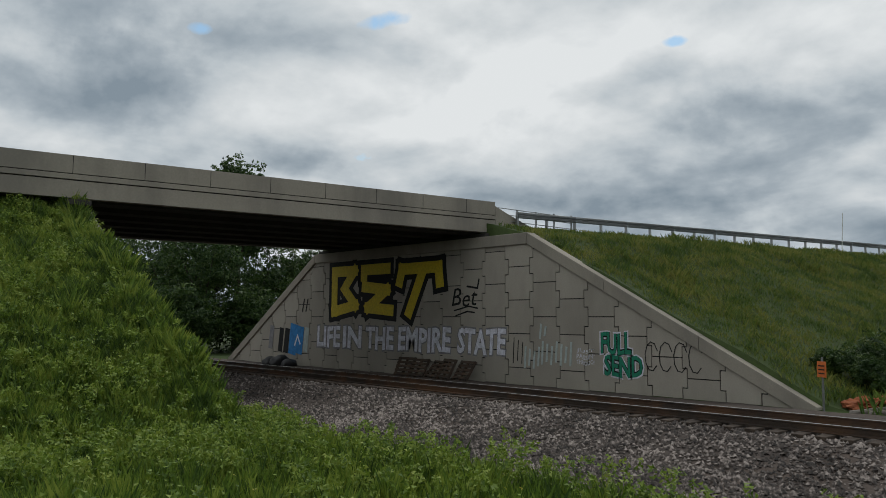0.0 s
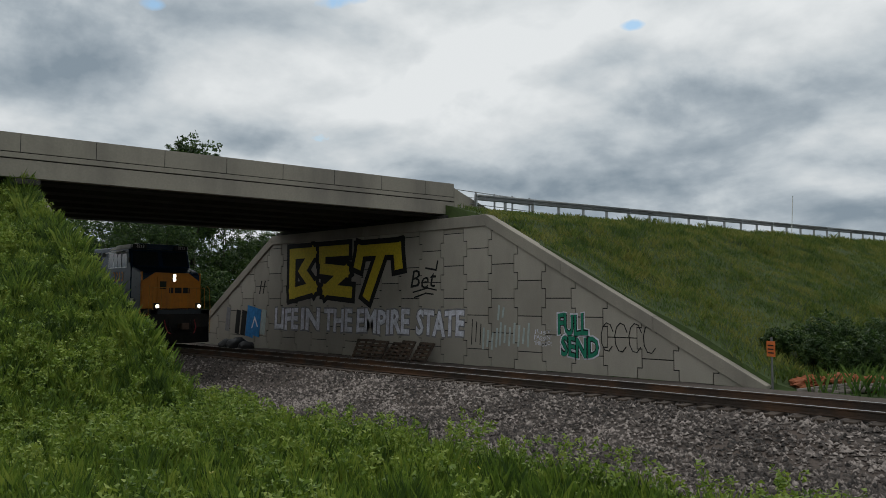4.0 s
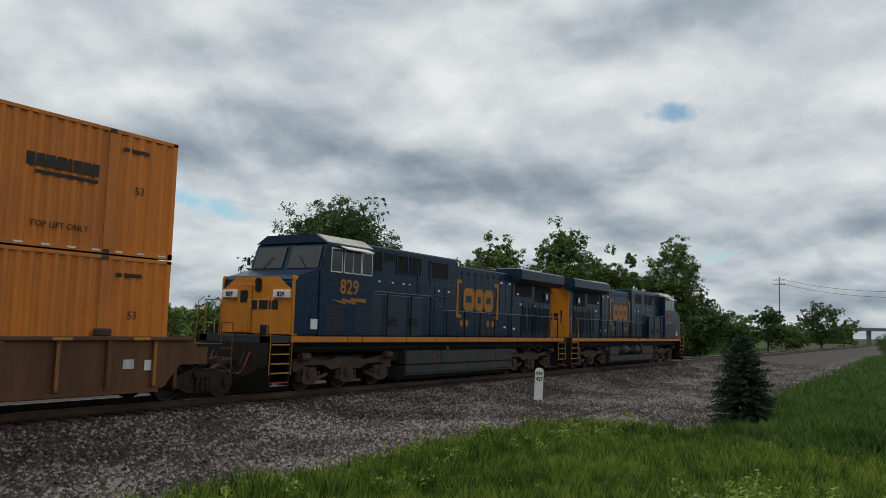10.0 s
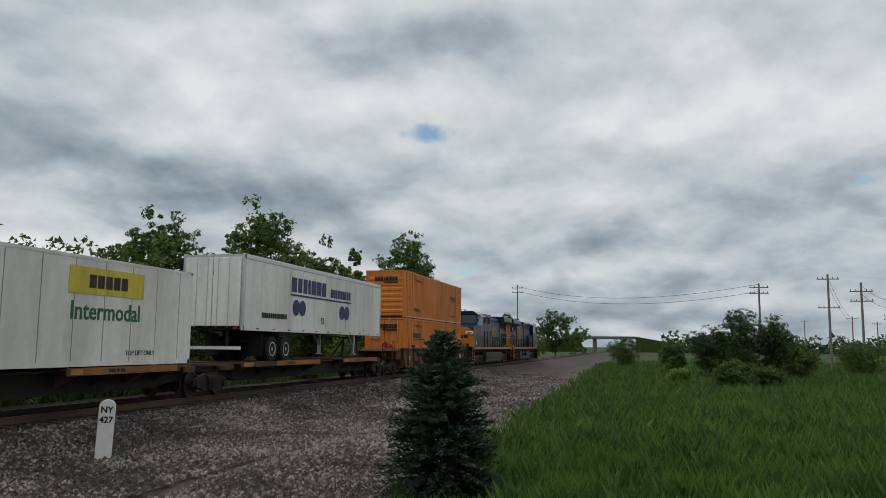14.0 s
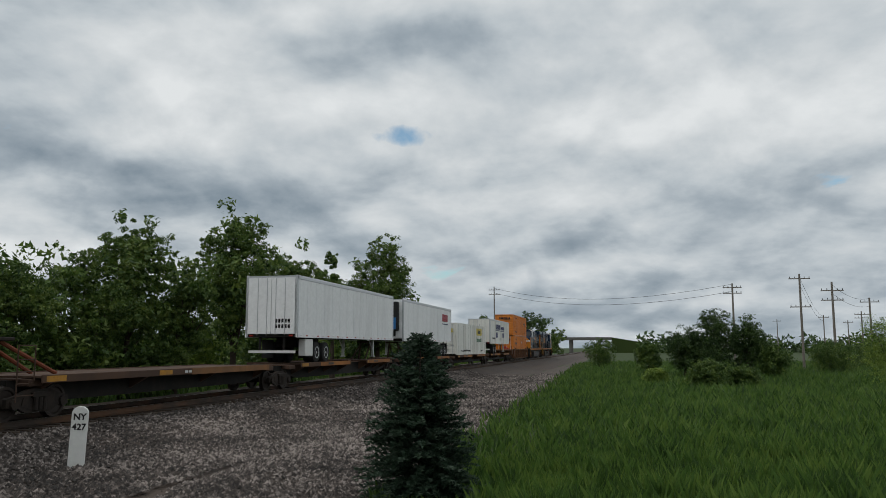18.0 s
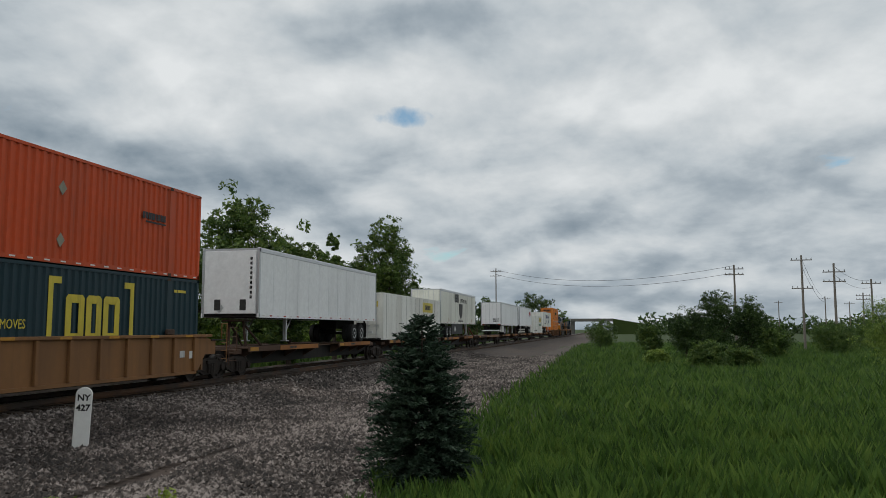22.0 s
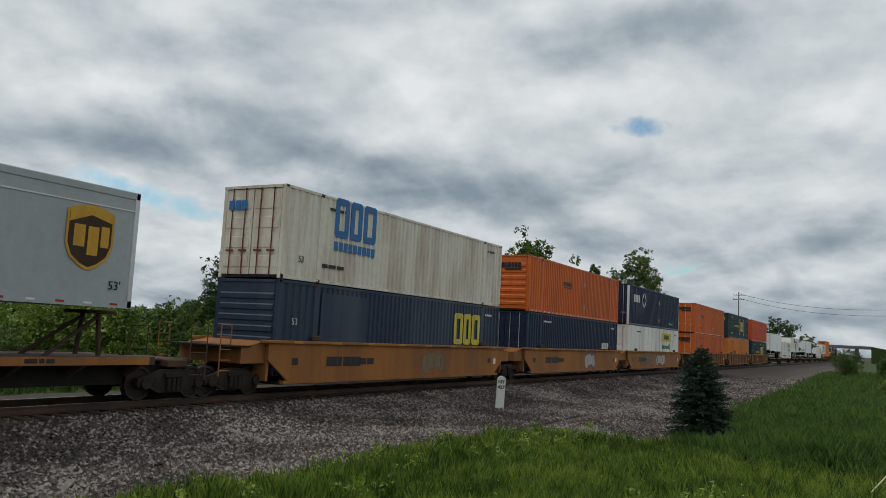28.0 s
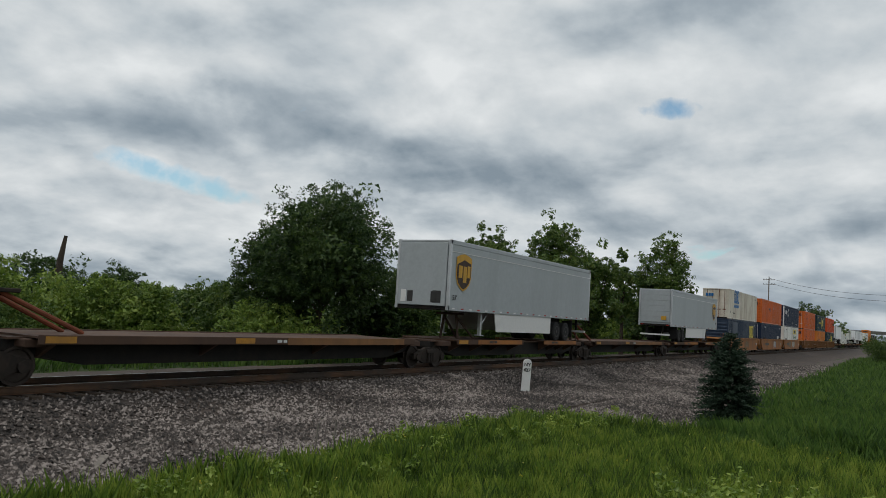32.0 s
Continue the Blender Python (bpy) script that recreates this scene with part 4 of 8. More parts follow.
def loco(label, number, front_boards, low_hood_rail, tail=0.0):
    """A six-axle road locomotive; x forward, its middle at 0, rail heads at z 0."""
    o = -11.15
    L_ = empty("locomotive", pose(0, 0, 0), label, "locomotive", "locomotives of the train")

    def P(name, bm, mat, lab="", smooth=False, up=None):
        for v in bm.verts:
            v.co.x += o
            v.co.z *= 1.05
        return part(name, bm, M[mat], up or L_, lab, smooth)
    # underframe and deck
    P("underframe", box(B(), 0.9 - tail, 22.0, -1.2, 1.2, 1.15, 1.42), "underframe")
    P("centre_sill", box(B(), 2.0, 20.0, -0.45, 0.45, 0.72, 1.148), "underframe")
    P("walkway", box(B(), 0.75 - tail, 22.10, -1.40, 1.50, 1.425, 1.62), "loco_grime")
    for s in (-1, 1):
        y = s * 1.515
        cuts = [0.8 - tail, 3.0, 4.4, 6.2, 8.0, 9.9, 11.6, 13.2, 15.2, 17.8, 18.6, 21.28]
        for a, b in zip(cuts, cuts[1:]):
            P("sill_stripe", box(B(), a + 0.02, b - 0.02, y - 0.012, y + 0.012, 1.45, 1.61), "loco_orange", "orange side sill strip")
    # rear hood with the radiator wings
    hw = 1.02
    P("radiator_hood", box(B(), 1.45 - tail, 5.88, -hw, hw, 1.622, 4.30, 0.03), "loco_blue")
    for yy in (-0.62, 0.62):
        P("rear_emblem", box(B(), 1.393 - tail, 1.3995 - tail, yy - 0.05, yy + 0.05, 2.35, 3.0), "black_paint", "black bracket mark")
    for yy in (-0.3, 0.05, 0.35):
        P("rear_emblem", box(B(), 1.393 - tail, 1.3995 - tail, yy - 0.13, yy + 0.13, 2.5, 2.85), "black_paint", "black emblem block")
    P("rear_wall", box(B(), 1.40 - tail, 1.447 - tail, -hw - 0.02, hw + 0.02, 1.64, 4.28), "loco_orange", "orange rear hood wall")
    for s in (-1, 1):
        bm = B()
        pts = [(s * 1.03, 4.02), (s * 1.30, 4.02), (s * 1.56, 4.20), (s * 1.56, 4.58), (s * 1.45, 4.64), (s * 0.2, 4.66), (s * 0.2, 4.40), (s * 1.03, 4.35)]
        prism(bm, pts, 0.95 - tail, 5.9, "x")
        P("radiator_wing", bm, "loco_blue")
        bm = B()
        prism(bm, [(s * 0.25, 4.664), (s * 1.42, 4.648), (s * 1.40, 4.675), (s * 0.25, 4.69)], 3.4, 5.8, "x")
        P("radiator_cover", bm, "alu", "pale galvanised radiator cover")
        # mesh under the wing, its black also the shadow that the wing throws
        bm = B()
        box(bm, 1.55, 3.35, s * (hw + 0.006) - 0.01, s * (hw + 0.006) + 0.01, 3.25, 3.98)
        P("wing_shade_screen", bm, "grille", "black mesh screen that also stands for the wing's shade")
        # plain recess under the wing, drawn black for its shade
        P("wing_shade_screen", box(B(), 3.75, 5.5, s * (hw + 0.006) - 0.01, s * (hw + 0.006) + 0.01, 3.45, 3.98), "grille", "black mesh screen that also stands for the wing's shade")
        for k in range(5):
            P("door_latch_plate", box(B(), 1.95 + k * 0.62, 2.13 + k * 0.62, s * (hw + 0.012) - 0.006, s * (hw + 0.012) + 0.006, 3.05, 3.12), "white_tag")
        for a, b in ((1.62, 1.98), (2.05, 2.41), (2.46, 2.84), (2.95, 3.26), (3.32, 3.66), (3.80, 4.10), (4.14, 4.38), (4.42, 4.76)):
            door = P("radiator_door", box(B(), a, b, s * (hw + 0.02) - 0.018, s * (hw + 0.02) + 0.010, 1.72, 3.2, 0.008), "loco_blue")
            if b - a > 0.29:
                P("door_grille", box(B(), a + 0.05, b - 0.05, s * (hw + 0.034) - 0.006, s * (hw + 0.034) + 0.006, 1.86, 2.98), "grille", "black door grille", False, door)
    # middle hood: engine doors
    P("engine_hood", box(B(), 5.90, 11.08, -hw, hw, 1.622, 4.40, 0.04), "loco_blue")
    for s in (-1, 1):
        for k in range(9):
            a = 5.98 + k * 0.565
            P("engine_door", box(B(), a, a + 0.545, s * (hw + 0.013) - 0.012, s * (hw + 0.013) + 0.010, 1.70, 4.05, 0.01), "loco_blue")
        for k in range(10):
            a = 5.965 + k * 0.565
            P("door_post", box(B(), a - 0.012, a + 0.03, s * (hw + 0.02) - 0.012, s * (hw + 0.02) + 0.014, 1.68, 4.2), "loco_grime")
    # tall hood behind the cab
    hw2 = 1.14
    P("blower_hood", box(B(), 11.10, 17.28, -hw2, hw2, 1.622, 4.62, 0.05), "loco_blue")
    for s in (-1, 1):
        yy = s * (hw2 + 0.004)
        for a, b, z0, z1 in ((11.85, 13.2, 3.78, 4.36), (13.85, 14.5, 3.78, 4.40), (14.75, 15.4, 3.78, 4.40), (15.57, 16.1, 4.18, 4.40), (16.37, 17.05, 3.80, 4.42)):
            P("air_intake", box(B(), a, b, yy - 0.01, yy + 0.01, z0, z1), "grille")
            for x0, x1, w0, w1 in ((a - 0.05, b + 0.05, z1, z1 + 0.05), (a - 0.05, b + 0.05, z0 - 0.05, z0), (a - 0.05, a, z0, z1), (b, b + 0.05, z0, z1)):
                P("intake_frame", box(B(), x0, x1, yy - 0.012, yy + 0.022, w0, w1), "loco_blue")
            if b - a < 1:
                for k in range(5):
                    xx = a + (k + 0.5) * (b - a) / 5
                    P("intake_bar", box(B(), xx - 0.008, xx + 0.008, yy - 0.01, yy + 0.014, z0, z1), "underframe")
        for a, b in ((11.2, 12.05), (12.1, 12.8), (12.85, 13.9)):
            P("hood_door", box(B(), a, b, yy - 0.012, yy + 0.014, 1.72, 3.55, 0.01), "loco_blue")
        for a in (11.7, 12.45, 14.5, 15.6, 16.4, 14.9):
            P("notice", box(B(), a, a + 0.13, yy + s * 0.016 - 0.004, yy + s * 0.016 + 0.004, 3.28 if a < 13 else 3.42, 3.36 if a < 13 else 3.47), "white_tag", "small white notice plate")
        # low equipment cabinet along the walkway
        P("equipment_cabinet", box(B(), 14.0, 17.28, min(s * hw2, s * 1.42), max(s * hw2, s * 1.42), 1.625, 3.02, 0.03), "loco_dusty", "dusty blue equipment cabinet")
        for a in (14.35, 15.7):
            P("louvre", box(B(), a, a + 0.55, s * 1.425 - 0.008, s * 1.425 + 0.008, 1.98, 2.24), "grille")
            for k in range(4):
                P("louvre_slat", box(B(), a, a + 0.55, s * 1.43 - 0.014, s * 1.43 + 0.014, 2.0 + k * 0.06, 2.02 + k * 0.06), "loco_grime")
    for s in (-1, 1):
        y = s * (hw + 0.03)
        for a in (2.2, 3.35, 4.6, 6.4, 7.1, 8.6, 10.6):
            P("grab_iron", rod(B(), (a, y, 3.28), (a + 0.14, y, 3.28), 0.02, 6), "black_paint")
        for a, z in ((6.05, 3.9), (6.9, 3.9), (5.55, 1.95), (6.5, 2.0), (4.9, 3.05), (5.2, 3.5)):
            P("notice", box(B(), a, a + 0.2, y - 0.006, y + 0.006, z, z + 0.09), "white_tag", "small white notice plate")
        for a in (5.9, 11.09, 14.0, 13.1):
            P("seam_strip", box(B(), a - 0.03, a + 0.03, s * (hw + 0.04) - 0.03 if a < 11.1 else s * (hw2 + 0.012) - 0.012, s * (hw + 0.04) + 0.03 if a < 11.1 else s * (hw2 + 0.012) + 0.012, 1.65, 4.3), "loco_grime")
        P("sand_filler", box(B(), 1.95, 2.4, s * (hw + 0.06) - 0.06, s * (hw + 0.06) + 0.06, 3.35, 3.75, 0.02), "loco_blue")
        P("notice", box(B(), 2.08, 2.26, s * (hw + 0.125) - 0.004, s * (hw + 0.125) + 0.004, 3.45, 3.66), "white_tag", "small white notice plate")
        P("catwalk_shadow_rail", rod(B(), (11.1, s * 1.2, 3.12), (14.0, s * 1.2, 3.12), 0.018, 6), "loco_grime")
    # roof things
    bm = B()
    box(bm, 6.6, 7.9, -0.45, 0.45, 4.40, 4.55, 0.03)
    box(bm, 6.75, 7.75, -0.38, 0.38, 4.55, 4.62, 0.02)
    P("exhaust_stack", bm, "bogie")
    bm = B()
    box(bm, 9.35, 9.75, -0.12, 0.12, 4.40, 4.46)
    for k, (dx, zz) in enumerate(((0.35, 4.62), (-0.3, 4.60), (0.28, 4.54))):
        rod(bm, (9.55, -0.12 + 0.12 * k, zz), (9.55 + dx, -0.12 + 0.12 * k, zz), 0.03, 8, 0.09)
    rod(bm, (9.55, 0, 4.44), (9.55, 0, 4.66), 0.03, 6)
    P("air_horn", bm, "black_paint")
    # cab
    bm = B()
    prism(bm, [(17.30, 1.625), (20.05, 1.625), (20.05, 3.55), (19.72, 4.42), (17.30, 4.42)], -1.53, 1.53, "y")
    bmesh.ops.bevel(bm, geom=bm.edges[:], offset=0.03, segments=1, affect="EDGES")
    P("cab", bm, "loco_blue")
    bm = B()
    prism(bm, [(-1.53, 4.424), (1.53, 4.424), (1.05, 4.70), (-1.05, 4.70)], 17.32, 19.70, "x")
    bmesh.ops.bevel(bm, geom=bm.edges[:], offset=0.03, segments=2, affect="EDGES")
    P("cab_roof", bm, "cream", "cream painted cab roof")
    bm = B()
    prism(bm, [(-1.5, 4.43), (1.5, 4.43), (1.04, 4.685), (-1.04, 4.685)], 19.702, 19.80, "x")
    P("roof_brow", bm, "loco_blue")
    for a in (18.2, 18.5, 18.9):
        P("antenna", rod(B(), (a, 0.1, 4.70), (a, 0.1, 4.86), 0.02, 6), "black_paint")
    bm = B()
    tube(bm, [(19.1, -0.3, 4.7), (19.1, -0.3, 4.84), (19.1, 0.3, 4.84), (19.1, 0.3, 4.7)], 0.015)
    P("roof_rail", bm, "black_paint")
    for s in (-1, 1):
        y = s * 1.535
        for a, b in ((17.45, 17.95), (18.05, 18.45), (18.5, 18.9), (19.05, 19.55)):
            pane = P("side_window", box(B(), a, b, y - 0.008, y + 0.008, 3.58, 4.25), "glass", "dark glass cab side window")
            for x0, x1, z0, z1 in ((a - 0.035, a, 3.545, 4.285), (b, b + 0.035, 3.545, 4.285), (a, b, 3.545, 3.58), (a, b, 4.25, 4.285)):
                P("window_frame", box(B(), x0, x1, y - 0.014, y + 0.014, z0, z1), "alu", "", False, pane)
        bm = B()
        prism(bm, [(s * 1.55, 4.34), (s * 1.86, 4.24), (s * 1.86, 4.26), (s * 1.55, 4.37)], 17.75, 19.15, "x")
        P("sun_awning", bm, "white_tag", "white sun awning over the window")
        for a in (17.35, 18.85):
            bm = B()
            for k in range(11):
                box(bm, a, a + 0.95, y - 0.012, y + 0.012, 1.78 + k * 0.072, 1.815 + k * 0.072)
            P("louvre_panel", bm, "loco_grime")
        P("builder_plate", box(B(), 20.12, 20.42, y - 0.022, y + 0.006, 1.82, 2.12), "white_tag", "pale yellow builder's plate")
        words("road_number", number, 0.66, M["logo_gold"], L_, facing(18.6 + o, s * 1.538, 3.07, s), bold=0.012)
        bm = B()
        zig = [(17.75, 2.80), (18.55, 2.80), (18.50, 2.72), (19.0, 2.78), (18.95, 2.70), (19.5, 2.72), (18.75, 2.58), (18.80, 2.66), (18.2, 2.60), (18.28, 2.70), (17.7, 2.68)]
        prism(bm, zig, y - 0.006, y + 0.006, "y")
        P("lightning_stripe", bm, "logo_gold", "orange lightning stripe")
    # windscreen
    for s in (-1, 1):
        bm = B()
        vs = [bm.verts.new(v) for v in ((20.01, s * 0.12, 3.64), (20.01, s * 1.40, 3.64), (19.77, s * 1.36, 4.32), (19.77, s * 0.12, 4.32))]
        bm.faces.new(vs)
        bmesh.ops.translate(bm, verts=bm.verts, vec=(0.04, 0, 0))
        ext = bmesh.ops.extrude_face_region(bm, geom=bm.faces[:])
        bmesh.ops.translate(bm, verts=[e for e in ext["geom"] if isinstance(e, bmesh.types.BMVert)], vec=(-0.03, 0, 0))
        bmesh.ops.recalc_face_normals(bm, faces=bm.faces[:])
        P("windscreen", bm, "glass", "dark glass windscreen with wipers")
        P("wiper", tube(B(), [(20.07, s * 0.9, 3.66), (19.97, s * 0.55, 4.0)], 0.012), "black_paint")
        # mirror brackets
        P("mirror", box(B(), 20.0, 20.06, s * 1.60 - 0.05, s * 1.60 + 0.05, 3.75, 4.0, 0.01), "black_paint")
    # nose
    bm = B()
    prism(bm, [(20.06, 1.625), (21.18, 1.625), (21.18, 3.20), (21.02, 3.34), (20.06, 3.60)], -1.51, 1.51, "y")
    bmesh.ops.bevel(bm, geom=bm.edges[:], offset=0.05, segments=2, affect="EDGES")
    P("nose", bm, "loco_blue")
    bm = B()
    pts = [(-1.46, 1.66), (1.46, 1.66), (1.46, 2.9), (0.85, 3.30), (-0.85, 3.30), (-1.46, 2.9)]
    prism(bm, pts, 21.182, 21.23, "x")
    P("nose_front", bm, "loco_orange", "orange nose front panel")
    bm = B()
    prism(bm, [(-1.505, 1.64), (-1.44, 1.64), (-1.44, 3.33), (-1.505, 3.28)], 20.98, 21.21, "x")
    P("nose_edge", bm, "loco_orange")
    bm = B()
    prism(bm, [(1.505, 1.64), (1.44, 1.64), (1.44, 3.33), (1.505, 3.28)], 20.98, 21.21, "x")
    P("nose_edge", bm, "loco_orange")
    P("nose_door", box(B(), 21.23, 21.27, -0.75, -0.15, 1.68, 3.1, 0.015), "loco_orange")
    P("door_window", box(B(), 21.27, 21.28, -0.62, -0.30, 2.55, 2.9), "glass")
    bm = B()
    for z in (2.98, 3.16):
        rod(bm, (21.23, 0.1, z), (21.28, 0.1, z), 0.12, 14)
    P("headlight_housing", bm, "black_paint")
    for z in (2.98, 3.16):
        P("headlight", rod(B(), (21.28, 0.1, z), (21.295, 0.1, z), 0.085, 14), "lamp" if front_boards else "glass", "round headlight")
    for s in (-1, 1):
        P("ditch_light_bracket", box(B(), 21.80, 21.97, s * 1.05 - 0.12, s * 1.05 + 0.12, 1.62, 1.92, 0.02), "black_paint")
        P("ditch_light", rod(B(), (21.97, s * 1.05, 1.77), (21.985, s * 1.05, 1.77), 0.085, 14), "lamp" if front_boards else "glass", "round ditch light")
        # number boards
        if front_boards:
            bm = B()
            box(bm, 19.60, 19.98, s * 1.06 - 0.34, s * 1.06 + 0.34, 4.40, 4.64, 0.03)
            P("number_box", bm, "black_paint")
            words("number_board", number, 0.20, M["pale_ink"], L_, Matrix.Translation((19.99 + o, s * 1.06, 4.70)) @ pose(0, 0, 0, 90, 0, 90), bold=0.004)
            words("number_board", number, 0.20, M["pale_ink"], L_, facing(19.76 + o, s * 1.432, 4.70, s), bold=0.004)
        else:
            P("number_box", box(B(), 21.21, 21.30, s * 1.08 - 0.34, s * 1.08 + 0.34, 2.68, 2.92, 0.02), "white_tag", "white number board")
            words("number_board", number, 0.20, M["black_ink"], L_, Matrix.Translation((21.31 + o, s * 1.08, 2.87)) @ pose(0, 0, 0, 90, 0, 90), bold=0.004)
    bars_x = (-0.42, 0.0, 0.42)
    for yy in bars_x:
        P("nose_emblem", box(B(), 21.232, 21.242, yy + 0.15, yy + 0.5, 2.36, 2.62), "black_paint")
    # pilot, plough, coupler
    bm = B()
    prism(bm, [(-1.45, 0.15), (1.45, 0.15), (1.45, 1.42), (-1.45, 1.42)], 22.02, 22.12, "x")
    P("pilot_plate", bm, "underframe")
    bm = B()
    for s in (-1, 1):
        v = [bm.verts.new(c) for c in ((22.65, 0, 0.12), (22.16, s * 1.5, 0.12), (22.13, s * 1.5, 0.85), (22.36, 0, 0.75))]
        bm.faces.new(v if s > 0 else v[::-1])
    bmesh.ops.solidify(bm, geom=bm.faces[:], thickness=0.04)
    P("snow_plough", bm, "underframe")
    for x, s in ((22.72, 1), (0.15 - tail, -1)):
        bm = B()
        box(bm, min(x - s * 0.7, x), max(x - s * 0.7, x), -0.1, 0.1, 0.78, 0.98, 0.02)
        prism(bm, [(x - s * 0.15, -0.17), (x, -0.19), (x + s * 0.1, 0.0), (x + s * 0.08, 0.14), (x - s * 0.15, 0.17)], 0.74, 1.02, "z")
        P("coupler", bm, "bogie")
        for yy in (-0.75, -0.55, 0.55, 0.75):
            bm = B()
            tube(bm, [(x - s * 0.62, yy, 1.15), (x - s * 0.45, yy, 0.85), (x - s * 0.40, yy * 0.9, 0.62), (x - s * 0.30, yy * 0.75, 0.55)], 0.028, 6)
            P("air_hose", bm, "hose" if abs(yy) > 0.6 else "black_paint")
    for a, b in ((6.3, 1.5), (15.05, 1.6)):
        P("cable_box", box(B(), a - (0.0 if a > 10 else 1.0), a + (0.7 if a > 10 else 0.15), -1.1, 1.1, 0.78, 1.14, 0.03), "underframe")
    P("rear_pilot", box(B(), 0.74 - tail, 0.86 - tail, -1.45, 1.45, 0.25, 1.42), "underframe")
    # steps at the four corners
    for xc in (1.12 - tail, 21.68):
        for s in (-1, 1):
            bm = B()
            box(bm, xc - 0.42, xc - 0.38, min(s * 1.1, s * 1.52), max(s * 1.1, s * 1.52), 0.25, 1.6)
            P("step_well", bm, "underframe")
            bm = B()
            box(bm, xc + 0.38, xc + 0.42, min(s * 1.1, s * 1.52), max(s * 1.1, s * 1.52), 0.25, 1.6)
            P("step_well", bm, "underframe")
            for k in range(5):
                z = 0.32 + k * 0.26
                P("step_tread", box(B(), xc - 0.375, xc + 0.375, min(s * 1.2, s * 1.53), max(s * 1.2, s * 1.53), z, z + 0.035), "underframe", "dark step tread")
                P("tread_edge", box(B(), xc - 0.375, xc + 0.375, s * 1.535 - 0.006, s * 1.535 + 0.006, z, z + 0.035), "yellow" if k else "red", "yellow tread edge")
            for dx in (-0.45, 0.45):
                bm = B()
                tube(bm, [(xc + dx, s * 1.54, 0.55), (xc + dx, s * 1.56, 1.5), (xc + dx, s * 1.50, 2.55), (xc + dx * 0.6, s * 1.45, 2.7)], 0.014)
                P("grab_rail", bm, "yellow", "yellow grab rail")
    for x in (0.85 - tail, 22.02):
        for s in (-1, 1):
            P("end_rail", rod(B(), (x, s * 0.45, 2.6), (x, s * 1.3, 2.6), 0.016, 6), "yellow", "yellow end platform rail")
            for yy in (0.45, 0.87, 1.3):
                P("rail_post", rod(B(), (x, s * yy, 1.62), (x, s * yy, 2.6), 0.014, 6), "yellow")
    # side handrails
    for s in (-1, 1):
        y = s * 1.49
        bm = B()
        tube(bm, [(1.3, y, 2.6), (12.6, y, 2.6), (13.5, y, 3.08), (17.28, y, 3.08)], 0.016)
        P("handrail", bm, "rail_paint")
        for k, xx in enumerate((1.6, 3.0, 4.4, 5.8, 7.1, 8.4, 9.7, 11.0, 12.4, 13.6, 14.9, 16.4)):
            P("stanchion", rod(B(), (xx, y, 1.62), (xx, y, 2.6 if xx < 12.7 else 3.05), 0.030, 6), "underframe")
    # fuel tank, reservoirs
    bm = B()
    prism(bm, [(-1.05, 0.12), (1.05, 0.12), (1.38, 0.32), (1.38, 0.64), (-1.38, 0.64), (-1.38, 0.32)], 6.5, 15.0, "x")
    bmesh.ops.bevel(bm, geom=bm.edges[:], offset=0.05, segments=2, affect="EDGES")
    P("fuel_tank", bm, "tank")
    P("tank_end_box", box(B(), 12.6, 15.0, -1.40, 1.40, 0.645, 1.14, 0.04), "tank")
    P("battery_box", box(B(), 6.5, 8.05, -1.40, 1.40, 0.645, 1.14, 0.04), "tank")
    for s in (-1, 1):
        for a, b in ((8.4, 10.4), (10.9, 12.5)) if not low_hood_rail else ():
            bm = B()
            rod(bm, (a, s * 1.10, 0.97), (b, s * 1.10, 0.97), 0.29, 20)
            bmesh.ops.bevel(bm, geom=[e for e in bm.edges if len(e.link_faces) == 2 and any(len(f.verts) > 6 for f in e.link_faces)], offset=0.07, segments=2, affect="EDGES")
            P("air_reservoir", bm, "tank", "", True)
        if low_hood_rail:
            P("long_tank_side", box(B(), 8.06, 12.59, min(s * 0.9, s * 1.40), max(s * 0.9, s * 1.40), 0.645, 1.13, 0.04), "tank")
        for a in (8.7, 10.1, 11.15, 12.25) if not low_hood_rail else ():
            P("reservoir_strap", box(B(), a - 0.03, a + 0.03, s * 1.10 - 0.30, s * 1.10 + 0.30, 0.655, 1.28), "underframe")
        P("fuel_mark", box(B(), 13.1, 13.16, s * 1.405 - 0.006, s * 1.405 + 0.006, 0.7, 1.05), "red")
        for k in range(3):
            bm = B()
            tube(bm, [(1.6 + 1.3 * k, s * 1.25, 1.18), (2.1 + 1.3 * k, s * 1.27, 1.02), (2.7 + 1.3 * k, s * 1.25, 1.18)], 0.03)
            P("cable_loop", bm, "black_paint")
        P("pipe_run", rod(B(), (1.5, s * 1.3, 1.25), (20.5, s * 1.3, 1.25), 0.03, 6), "underframe")
        P("shutoff_valve", rod(B(), (12.2, s * 1.42, 1.22), (12.2, s * 1.46, 1.22), 0.07, 10), "red")
    # trucks
    for xc in (4.0, 18.1):
        bm = B()
        box(bm, xc - 2.3, xc + 2.3, -0.62, 0.62, 0.62, 1.0, 0.03)
        tr = P("truck", bm, "bogie")
        for s in (-1, 1):
            share("truck_frame", LOCO_FRAME, tr, pose(xc + o, s * 1.02, 0, 0, 0, 0 if s < 0 else 180))
            for a in (-1.85, 0, 1.85):
                share("wheel", WHEEL_L, tr, pose(xc + o + a, s * 0.75, 0.53, 0, 0, 0 if s > 0 else 180))
        for a in (-1.85, 0, 1.85):
            P("traction_motor", box(B(), xc + a - 0.40, xc + a + 0.52, -0.62, 0.62, 0.24, 0.80, 0.04), "underframe", "", False, tr)
            share("axle", AXLE_L, tr, pose(xc + o + a, 0, 0))
